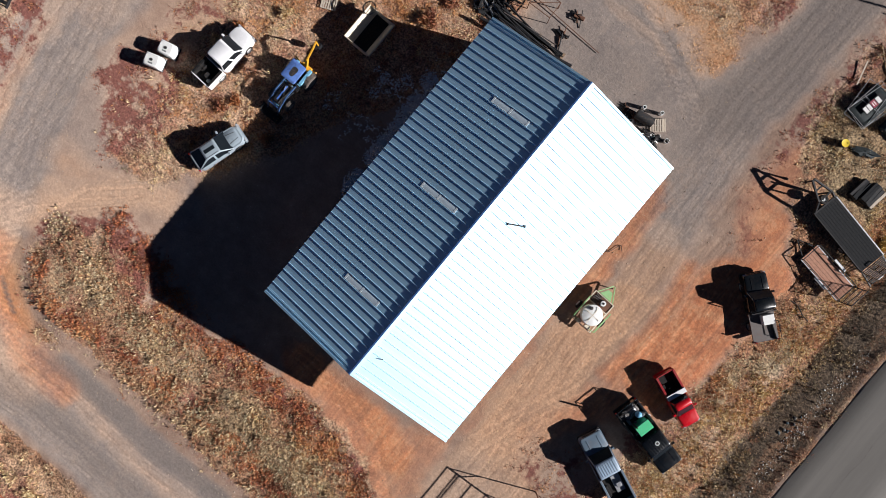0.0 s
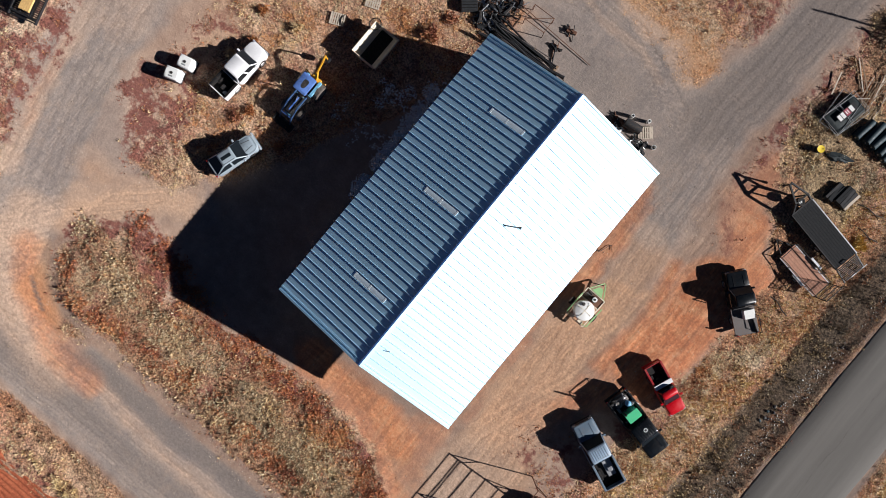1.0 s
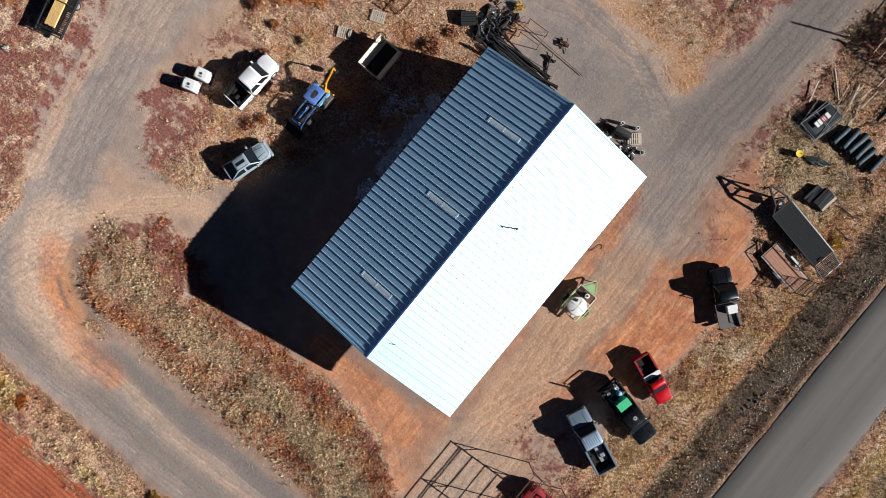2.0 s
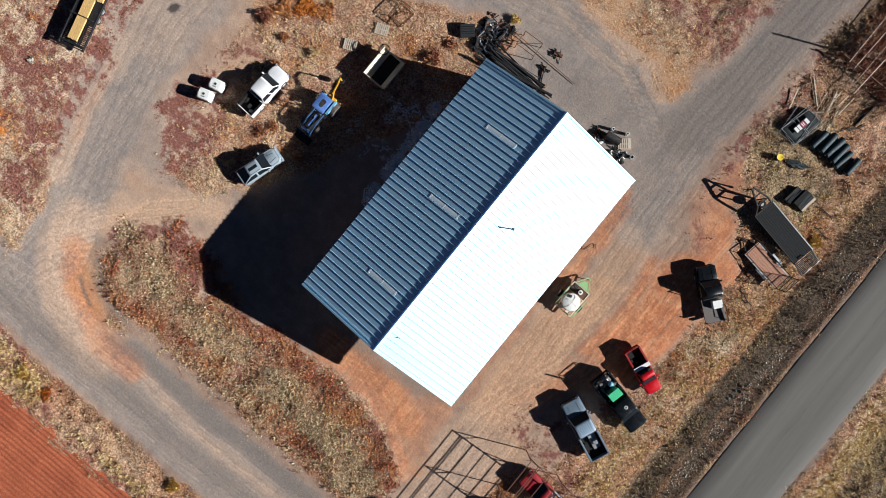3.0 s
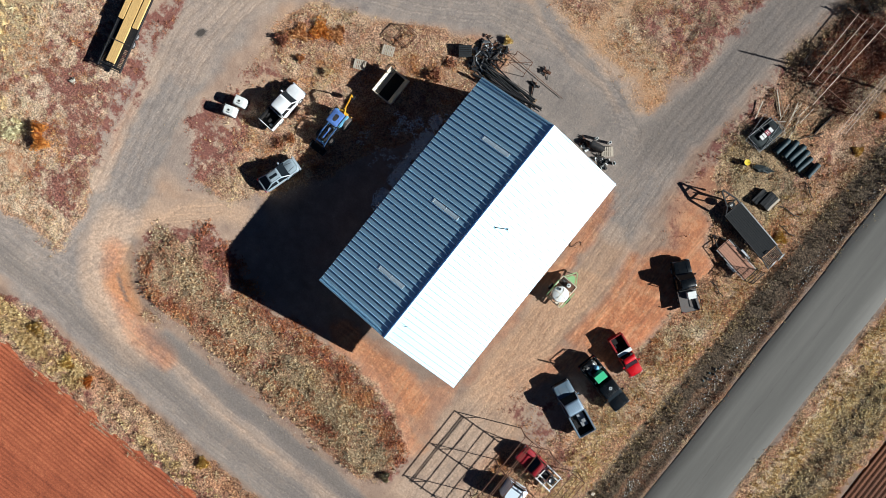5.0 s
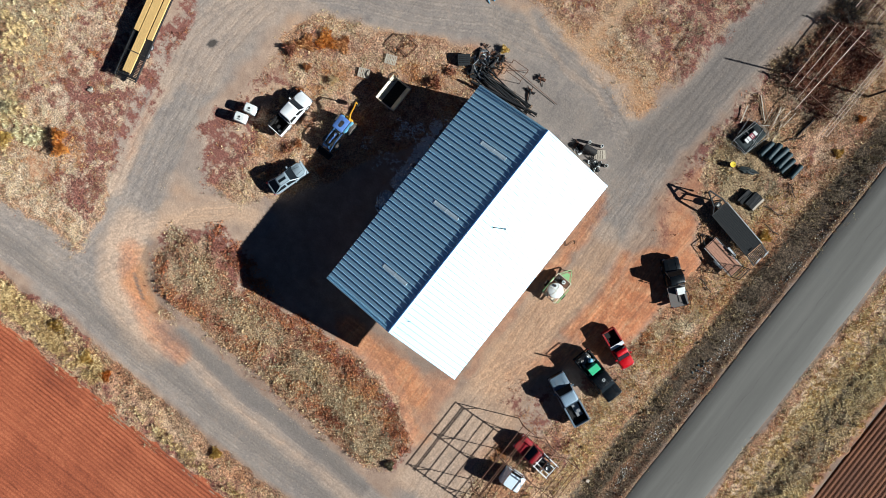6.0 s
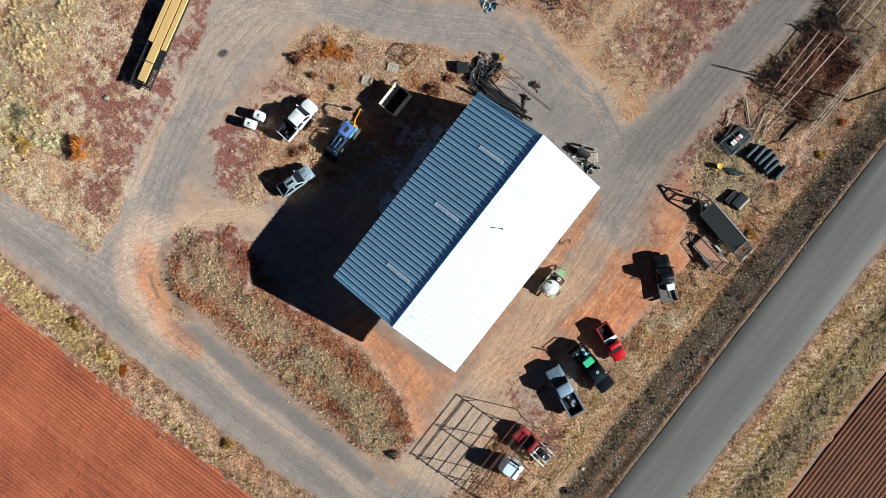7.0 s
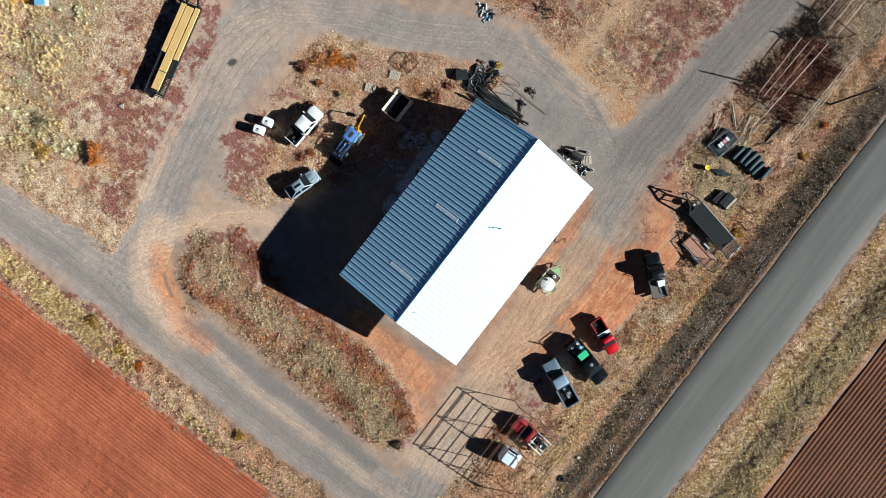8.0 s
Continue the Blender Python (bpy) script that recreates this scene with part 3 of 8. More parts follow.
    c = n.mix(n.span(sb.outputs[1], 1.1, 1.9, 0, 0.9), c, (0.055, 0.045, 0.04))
    pinkish = n.ramp(mid, [(0.35, (0.40, 0.275, 0.205)), (0.65, (0.58, 0.43, 0.33))])
    c = n.mix(n.calc("MULTIPLY", n.calc("MULTIPLY", a.outputs["Alpha"], n.span(sb.outputs[1], 0.05, 0.45, 0.6, 0.1)), 1.0), c, pinkish)
    blot = n.calc("ADD", n.calc("MULTIPLY", n.noise(0.55, 3, 0.6, p), 0.6), n.calc("MULTIPLY", n.noise(1.9, 5, 0.65, p), 0.4))
    blot = n.span(n.calc("ADD", blot, n.calc("MULTIPLY", n.calc("SUBTRACT", a.outputs["Alpha"], 0.6), 0.12)), 0.47, 0.55)
    c = n.mix(n.calc("MULTIPLY", n.calc("MULTIPLY", blot, n.span(a.outputs["Alpha"], 0.05, 0.4)), 0.9), c, rust)
    speckle = n.span(n.noise(6.5, 4, 0.75, p), 0.36, 0.64, -1.0, 1.0)
    c = n.mix(1.0, c, n.calc("ADD", n.calc("MULTIPLY", speckle, n.span(sa.outputs[2], 0, 1, 0.10, 0.8)), 1.0), "MULTIPLY")
    rel = n.calc("ADD", n.calc("MULTIPLY", small, 0.7), n.calc("MULTIPLY", grit, 0.3))
    n.bump(rel, n.span(sa.outputs[2], 0, 1, 0.4, 0.8), 0.12)
    return n.done(c)


def axis_steps(lo, hi, fine, far):
    """Even steps in the middle, then growing ones out to the horizon."""
    mid = np.arange(lo, hi + fine / 2, fine)
    out = [fine * 2]
    while sum(out) < far:
        out.append(out[-1] * 1.45)
    run = np.cumsum(out)
    return np.concatenate([(lo - run)[::-1], mid, hi + run])


def grid_mesh(name, xs, ys, zs):
    nx, ny = len(xs), len(ys)
    me = bpy.data.meshes.new(name)
    X, Y = np.meshgrid(xs, ys, indexing="ij")
    co = np.stack([X, Y, zs], -1).reshape(-1, 3)
    i = (np.arange(nx - 1)[:, None] * ny + np.arange(ny - 1)[None, :]).ravel()
    quads = np.stack([i, i + ny, i + ny + 1, i + 1], -1).astype(np.int32)
    me.vertices.add(len(co))
    me.vertices.foreach_set("co", co.ravel().astype(np.float32))
    me.loops.add(quads.size)
    me.loops.foreach_set("vertex_index", quads.ravel())
    me.polygons.add(len(quads))
    me.polygons.foreach_set("loop_start", np.arange(0, quads.size, 4, dtype=np.int32))
    me.update(calc_edges=True)
    me.polygons.foreach_set("use_smooth", np.ones(len(quads), bool))
    return me


ZONES = {}


def zone_at(x, y):
    """The zones at points, from the ground's own grid."""
    i = np.clip(np.searchsorted(ZONES["x"], x), 0, len(ZONES["x"]) - 1)
    j = np.clip(np.searchsorted(ZONES["y"], y), 0, len(ZONES["y"]) - 1)
    return ZONES["c"][i, j]


def build_ground():
    xs, ys = axis_steps(-64, 52, 0.25, 1500), axis_steps(-44, 56, 0.25, 1500)
    X, Y = np.meshgrid(xs, ys, indexing="ij")
    zones = cover(X, Y)
    ZONES.update(x=xs, y=ys, c=zones)
    zs = height(X, Y) + lumps(X, Y) * np.clip(zones[..., 2], 0, 1) * (1 - 0.7 * np.clip(zones[..., 4], 0, 1)) - 0.04 * zones[..., 7]
    zs = np.where(((Y < -38.9) & (X < 29)) | (X > 47), zs - 0.25, zs)
    me = grid_mesh("ground", xs, ys, zs)
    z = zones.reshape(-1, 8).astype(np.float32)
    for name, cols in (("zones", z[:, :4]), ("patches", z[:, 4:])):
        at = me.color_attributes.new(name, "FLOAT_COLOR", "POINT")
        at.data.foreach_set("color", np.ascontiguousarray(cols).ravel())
    me.materials.append(ground_material())
    tagged(new("ground", me), "dry yard of orange soil, grey gravel lanes and rust-coloured weeds", "ground", kind="structure")


build_ground()


def asphalt():
    n = Nodes("worn asphalt", 0.9)
    p = n.place()
    stretch = n.add("ShaderNodeMapping", Vector=p)
    stretch.inputs["Scale"].default_value = (1.0, 0.06, 1.0)
    streak = n.noise(1.2, 4, 0.6, stretch.outputs[0])
    c = n.ramp(n.calc("ADD", n.calc("MULTIPLY", streak, 0.6), n.calc("MULTIPLY", n.noise(30, 3, 0.6, p), 0.4)),
               [(0.3, (0.125, 0.116, 0.104)), (0.5, (0.16, 0.15, 0.135)), (0.7, (0.205, 0.19, 0.172))])
    off = n.calc("SUBTRACT", n.add("ShaderNodeSeparateXYZ", Vector=p).outputs[0], n.span(n.noise(0.25, 4, 0.6, p), 0.3, 0.7, 34.05, 34.5))
    seam = n.calc("MULTIPLY", n.span(n.calc("ABSOLUTE", off), 0.02, 0.06, 1, 0), n.span(n.noise(0.8, 3, 0.6, p), 0.42, 0.55))
    c = n.mix(n.calc("MULTIPLY", seam, 0.3), c, (0.07, 0.06, 0.055))
    n.bump(n.noise(60, 2, 0.5, p), 0.3, 0.01)
    return n.done(c)


def build_road():
    xs = np.array([30.85, 31.05, 32.5, 34.3, 36.1, 37.55, 37.75])
    ys = np.arange(-400, 600.1, 2.0)
    crown = np.array([-0.12, 0.02, 0.03, 0.035, 0.03, 0.02, -0.12])
    zs = 0.17 + crown[:, None] + 0 * ys[None, :]
    me = grid_mesh("road", xs + 0.0, ys, zs)
    co = np.empty(len(me.vertices) * 3, np.float32)
    me.vertices.foreach_get("co", co)
    co = co.reshape(-1, 3)
    k = np.arange(len(co)) // len(ys)
    for e in (0, 1, 5, 6):
        s = k == e
        co[s, 0] += 0.35 * (soft_noise(co[s, 1], co[s, 1] * 0 + e // 3, 5.0, 60) - 0.5)
    me.vertices.foreach_set("co", co.ravel())
    me.update()
    me.materials.append(asphalt())
    tagged(new("road", me), "worn grey two-lane asphalt road with no markings", "road", kind="structure")


build_road()

# ---- shapes and things ----


class Shape:
    """Vertices and faces gathered from simple solids, for one mesh."""

    def __init__(self):
        self.v, self.f = [], []

    def put(self, verts, faces, m=None):
        k = len(self.v)
        self.v += [tuple(m @ Vector(p)) for p in verts] if m is not None else [tuple(p) for p in verts]
        self.f += [tuple(i + k for i in face) for face in faces]
        return self

    def rings(self, rings, m=None, closed=True):
        """Skin over rings of equal length; closed: with a cap at each end."""
        n = len(rings[0])
        verts = [p for r in rings for p in r]
        faces = [(i * n + j, i * n + (j + 1) % n, (i + 1) * n + (j + 1) % n, (i + 1) * n + j) for i in range(len(rings) - 1) for j in range(n)]
        if closed:
            faces += [tuple(range(n))[::-1], tuple(range((len(rings) - 1) * n, len(rings) * n))]
        return self.put(verts, faces, m)

    def stack(self, levels, m=None):
        """Outlines [(x, y)] laid at heights z: [(outline, z), ...]."""
        return self.rings([[(x, y, z) for x, y in o] for o, z in levels], m)

    def box(self, x0, x1, y0, y1, z0, z1, b=0.0, m=None):
        """A box with its upright and upper edges taken off by b."""
        b = min(b, abs(x1 - x0) / 2.5, abs(y1 - y0) / 2.5)
        if b <= 0:
            return self.stack([([(x0, y0), (x1, y0), (x1, y1), (x0, y1)], z) for z in (z0, z1)], m)
        o = rrect(x0, x1, y0, y1, b, 1)
        i = rrect(x0 + b * 0.7, x1 - b * 0.7, y0 + b * 0.7, y1 - b * 0.7, b * 0.5, 1)
        return self.stack([(o, z0), (o, max(z0, z1 - b * 0.7)), (i, z1)], m)

    def tube(self, a, b, r, n=8, r2=None):
        """A round bar from a to b."""
        a, b = Vector(a), Vector(b)
        q = (b - a).to_track_quat("Z", "Y").to_matrix()
        ring = [(math.cos(2 * math.pi * i / n), math.sin(2 * math.pi * i / n)) for i in range(n)]
        return self.rings([[p + q @ Vector((x * s, y * s, 0)) for x, y in ring] for p, s in ((a, r), (b, r if r2 is None else r2))])

    def bar(self, a, b, w, h=None):
        """A square bar from a to b."""
        a, b, h = Vector(a), Vector(b), h or w
        q = (b - a).to_track_quat("Z", "Y").to_matrix()
        c = [(-w / 2, -h / 2), (w / 2, -h / 2), (w / 2, h / 2), (-w / 2, h / 2)]
        return self.rings([[p + q @ Vector((x, y, 0)) for x, y in c] for p in (a, b)])

    def hose(self, pts, r, n=6):
        for a, b in zip(pts, pts[1:]):
            self.tube(a, b, r, n)
        return self

    def lathe(self, profile, n=20, m=None):
        """Turns (radius, z) pairs about z."""
        return self.rings([[(r * math.cos(2 * math.pi * i / n), r * math.sin(2 * math.pi * i / n), z) for i in range(n)] for r, z in profile], m)

    def ring_of(self, profile, n=20, m=None):
        """A closed section (radius, z) turned about z: a tyre or hoop."""
        k = len(profile)
        verts = [(r * math.cos(2 * math.pi * i / n), r * math.sin(2 * math.pi * i / n), z) for i in range(n) for r, z in profile]
        faces = [(i * k + j, ((i + 1) % n) * k + j, ((i + 1) % n) * k + (j + 1) % k, i * k + (j + 1) % k) for i in range(n) for j in range(k)]
        return self.put(verts, faces, m)

    def pane(self, a, b, c, d, inset=0.06, proud=0.008, thick=0.012):
        """A thin sheet on the face a b c d, drawn in from its edges."""
        a, b, c, d = (Vector(p) for p in (a, b, c, d))
        mid = (a + b + c + d) / 4
        n = (c - a).cross(d - b).normalized()
        q = [p + (mid - p).normalized() * inset for p in (a, b, c, d)]
        return self.rings([[p + n * (proud - thick) for p in q], [p + n * proud for p in q]])

    def mesh(self, name, smooth=32):
        me = bpy.data.meshes.new(name)
        me.from_pydata(self.v, [], self.f)
        bm = bmesh.new()
        bm.from_mesh(me)
        bmesh.ops.recalc_face_normals(bm, faces=bm.faces)
        bm.to_mesh(me)
        bm.free()
        if smooth:
            me.polygons.foreach_set("use_smooth", np.ones(len(me.polygons), bool))
            me.set_sharp_from_angle(angle=radians(smooth))
        return me


def rrect(x0, x1, y0, y1, r, n=3):
    """A rectangle's outline with rounded corners, anticlockwise."""
    out = []
    for cx, cy, a0 in ((x1 - r, y1 - r, 0), (x0 + r, y1 - r, 90), (x0 + r, y0 + r, 180), (x1 - r, y0 + r, 270)):
        for i in range(n + 1):
            a = radians(a0 + 90 * i / n)
            out.append((cx + r * math.cos(a), cy + r * math.sin(a)))
    return out


def thing(name, m, label, category, group=""):
    e = new(name)
    e.empty_display_size = 0.3
    e.matrix_world = m
    return tagged(e, label, category, group)


def part(name, shape, material, parent, label="", smooth=32):
    """Links one mesh under a thing or a part."""
    me = shape.mesh(name, smooth) if isinstance(shape, Shape) else shape
    if not me.materials:
        me.materials.append(material)
    ob = new(name, me)
    ob.parent = parent
    if label:
        tagged(ob, label)
    return ob


def on_ground(x, y, turn=0.0, z=0.0):
    return pose(x, y, ground_z(x, y) + z, 0, 0, turn)


# ---- the barn ----
HALF, EAVE, RIDGE, LONG = 8.05, 4.9, 7.57, 12.2
SLOPE = math.atan2(RIDGE - EAVE, HALF)
RUN = math.hypot(HALF, RIDGE - EAVE)
RIBS = 43


def roof_panel_mesh():
    """One ribbed sheet: x down the slope from the ridge, y across, z out of it."""
    w = 2 * LONG / RIBS
    prof = [(-w / 2, 0.0), (-0.042, 0.0), (-0.014, 0.058), (0.014, 0.058), (0.04, 0.0), (w / 2, 0.0)]
    s = Shape()
    under = [(y, z - 0.012) for y, z in prof]
    ring = prof + under[::-1]
    s.rings([[(x, y, z) for y, z in ring] for x in (0.0, RUN + 0.05)])
    return s.mesh("roof_panel", 0)


def build_barn():
    barn = thing("pole_barn", pose(0, 0, 0), "long open-fronted pole barn with a ribbed pale metal gable roof", "barn")
    for y in np.linspace(-LONG + 0.35, LONG - 0.35, 7):
        for x in (-HALF + 0.45, HALF - 0.45) if abs(y) < 8.2 else (-HALF + 0.45,):
            p = Shape().bar((x, y, ground_z(x, y) - 0.1), (x, y, EAVE - 0.15), 0.18)
            part("post", p, M["wood"], barn)
        t = Shape()
        for sx in (-1, 1):
            t.bar((sx * (HALF - 0.3), y, EAVE - 0.18), (0, y, RIDGE - 0.3), 0.06, 0.2)
            t.bar((sx * HALF * 0.5, y, EAVE - 0.2), (sx * HALF * 0.26, y, RIDGE - 1.1), 0.05, 0.1)
        t.bar((-HALF + 0.3, y, EAVE - 0.25), (HALF - 0.3, y, EAVE - 0.25), 0.06, 0.2).bar((0, y, EAVE - 0.2), (0, y, RIDGE - 0.35), 0.05, 0.1)
        part("truss", t, M["wood"], barn)
    for sx in (-1, 1):
        for k in range(7):
            f = (k + 0.4) / 7
            x, z = sx * HALF * f, RIDGE - (RIDGE - EAVE) * f - 0.12
            part("purlin", Shape().bar((x, -LONG + 0.1, z), (x, LONG - 0.1, z), 0.05, 0.13), M["wood"], barn)
    # sheeted back wall with girts
    wall = Shape()
    prof = [(-0.15, 0.0), (-0.05, 0.0), (-0.03, 0.03), (0.03, 0.03), (0.05, 0.0), (0.15, 0.0)]
    n = int(2 * (LONG - 0.2) / 0.3)
    line = [(-HALF + 0.33 - z, -LONG + 0.35 + 0.3 * i + u) for i in range(n) for u, z in prof[:-1]]
    wall.rings([[(x, y, z) for x, y in line] + [(x + 0.02, y, z) for x, y in line[::-1]] for z in (-0.05, EAVE - 0.1)])
    part("back_wall", wall, M["white_trim"], barn, "ribbed metal sheet wall", 0)
    for z in (0.6, 1.8, 3.0, 4.2):
        part("girt", Shape().bar((-HALF + 0.42, -LONG + 0.3, z), (-HALF + 0.42, LONG - 0.3, z), 0.05, 0.14), M["wood"], barn)
    # ridge cap, rakes and eaves
    cap = Shape()
    lip = [(-0.24, -0.06), (-0.24, -0.012), (0, 0.075), (0.24, -0.012), (0.24, -0.06), (0, 0.03)]
    cap.rings([[(x, y, RIDGE + z) for x, z in lip] for y in (-LONG - 0.06, LONG + 0.06)])
    part("ridge_cap", cap, M["roof"], barn, "folded metal ridge cap", 20)
    # dark blue strip over the cap, just to the -x side of the ridge line
    part("ridge_strip", Shape().bar((-0.06, -LONG - 0.06, RIDGE + 0.064), (-0.06, LONG + 0.06, RIDGE + 0.064), 0.1, 0.03), M["blue_trim"], barn, "dark blue strip along the ridge")
    for sx in (-1, 1):
        for sy in (-1, 1):
            r = Shape()
            y = sy * LONG
            for a, b, w, up in ((0.0, 0.06, 0.09, 0.075), (-0.30, -0.22, 0.07, 0.045)):
                q = [(y + sy * (a - w), up), (y + sy * (a + w - 0.04), up), (y + sy * (a + w - 0.04), -0.02), (y + sy * (a - w), -0.02)]
                r.rings([[(sx * x, yy, z0 + zz) for yy, zz in q] for x, z0 in ((0.06, RIDGE - 0.02), (HALF + 0.06, EAVE - 0.02))])
            r.rings([[(sx * x, y + sy * o, z0 + zz) for o, zz in ((0.03, 0.06), (0.06, 0.06), (0.06, -0.22), (0.03, -0.22))] for x, z0 in ((0.0, RIDGE), (HALF + 0.06, EAVE))])
            part("rake_trim", r, M["roof"], barn, "", 20)
        part("eave_trim", Shape().bar((sx * (HALF + 0.02), -LONG, EAVE - 0.10), (sx * (HALF + 0.02), LONG, EAVE - 0.10), 0.03, 0.16), M["roof"], barn)
    # roof sheets, one object each
    me = roof_panel_mesh()
    me.materials.append(M["roof"])
    w = 2 * LONG / RIBS
    for k in range(RIBS):
        y = -LONG + w * (k + 0.5)
        for turn in (0, 180):
            ob = new("roof_panel", me)
            ob.parent = barn
            ob.matrix_local = pose(0, y, RIDGE, 0, 0, turn) @ pose(0, 0, 0, 0, math.degrees(SLOPE), 0)
    # skylights on the shaded slope: a frame and two panes
    for y in (7.39, 0.0, -7.4):
        y = -LONG + w * (round((y + LONG) / w))
        m = pose(0, y, RIDGE, 0, 0, 180) @ pose(0, 0, 0, 0, math.degrees(SLOPE), 0)
        f = Shape()
        for x in (1.62, 3.1, 4.56):
            f.box(x - 0.07, x + 0.07, -0.2, 0.2, 0.01, 0.03, 0.006)
        for v in (-0.205, 0.205):
            f.box(1.56, 4.62, v - 0.012, v + 0.012, 0.01, 0.03, 0.004)
        fr = part("skylight", f, M["skylight_frame"], barn, "translucent fibreglass skylight in a pale frame")
        fr.matrix_local = m
        for x in (1.69, 3.17):
            part("pane", Shape().rings([[(xx, v, z) for v, z in ((-0.19, 0.008), (-0.19, 0.018), (-0.1, 0.024), (0, 0.028), (0.1, 0.024), (0.19, 0.018), (0.19, 0.008))] for xx in (x, x + 1.32)]), M["skylight"], fr)
    # two dark offcuts lying on the sunny slope
    for (x0, y0), (x1, y1), wd in (((1.65, 1.8), (2.66, 2.4), 0.09), ((0.75, -10.35), (1.05, -10.19), 0.04)):
        za, zb = RIDGE - math.tan(SLOPE) * x0 + 0.09, RIDGE - math.tan(SLOPE) * x1 + 0.09
        o = Shape().bar((x0, y0, za), (x1, y1, zb), wd, 0.06)
        if wd > 0.05:
            o.bar((x0 - 0.03, y0 + 0.07, za + 0.01), (x0 + 0.03, y0 - 0.07, za - 0.01), wd, 0.06).bar((x1 - 0.05, y1 + 0.09, zb), (x1 + 0.05, y1 - 0.09, zb - 0.02), wd, 0.06)
        me = o.mesh("roof_offcut")
        me.materials.append(M["black_steel"])
        tagged(new("roof_offcut", me), "dark metal strap lying on the sunlit roof slope", "metal strap")


build_barn()

# ---- vehicles ----


def paint(name, colour, rough=0.3, coat=0.6, dirt=0.18):
    return surface(name, colour, rough, 0.0, 0.07, 1.2, 25, DUST, dirt, 0.02, coat)


P = {
    "white": paint("white car paint", (0.84, 0.85, 0.86), dirt=0.03),
    "pale_white": paint("bluish white fibreglass", (0.66, 0.76, 0.84), 0.4, dirt=0.02),
    "silver": paint("silver grey car paint", (0.28, 0.34, 0.385), 0.3, dirt=0.03),
    "black": paint("black car paint", (0.006, 0.008, 0.010), 0.22, dirt=0.02),
    "blue_grey": paint("blue grey car paint", (0.13, 0.185, 0.24), 0.4),
    # lighter version of blue_grey, for the cab roof
    "pale_blue_grey": paint("paler blue grey car paint", (0.26, 0.35, 0.45), 0.45),
    "red": paint("red car paint", (0.52, 0.003, 0.01), 0.3, dirt=0.02),
    "dark_red": paint("dark red car paint", (0.30, 0.015, 0.02), 0.35),
    "faded_red": paint("faded red car paint", (0.31, 0.012, 0.022), 0.45, 0.2, 0.08),
}
M["grey_steel"] = surface("dusty grey steel plate", (0.12, 0.105, 0.10), 0.7, 0.2, 0.2, 3, 40, RUST, 0.3, 0.1)
M["headlight"] = surface("headlamp glass", (0.55, 0.57, 0.6), 0.1, 0.3, 0.1, 4, 30, None, 0, 0)
M["tail_light"] = surface("red lamp glass", (0.35, 0.01, 0.01), 0.2, 0.0, 0.1, 4, 30, None, 0, 0)
M["rim"] = surface("cast wheel rim", (0.4, 0.41, 0.43), 0.4, 0.8, 0.15, 6, 40, DUST, 0.3, 0.05)
M["bed_liner"] = surface("black bed liner", (0.011, 0.011, 0.012), 0.8, 0.0, 0.3, 4, 40, (0.06, 0.045, 0.035), 0.5, 0.2, gloss=0.2)


def wheel(parent, x, y, r=0.38, w=0.26, material=None, lug=0, rubber=None):
    """A tyre standing on the ground, with its rim as a sub-part."""
    m = pose(x, y, r, 90, 0, 0)
    s = Shape().ring_of([(r * 0.62, -w / 2), (r * 0.9, -w / 2), (r, -w * 0.36), (r, w * 0.36), (r * 0.9, w / 2), (r * 0.62, w / 2)], 22, m)
    for k in range(lug):
        a = 2 * math.pi * k / lug
        for side in (-1, 1):
            s.box(r * 0.97, r * 1.04, -0.03, 0.03, 0.0, w * 0.46, 0, m @ Matrix.Rotation(a + side * math.pi / lug / 2, 4, "Z") @ Matrix.Rotation(0 if side > 0 else math.pi, 4, "X"))
    t = part("tyre", s, rubber or M["rubber"], parent)
    rim = Shape().lathe([(r * 0.1, -w * 0.4), (r * 0.63, -w * 0.46), (r * 0.63, w * 0.46), (r * 0.52, w * 0.36), (r * 0.2, w * 0.3), (0.05, w * 0.34)], 18, m)
    part("rim", rim, material or M["rim"], t)
    return t


def nose(o, x0, x1, k):
    """Draws an outline in towards x1 (the front) by the share k."""
    return [(x, y * (1 - k * max(0.0, (x - x0) / (x1 - x0)) ** 2)) for x, y in o]


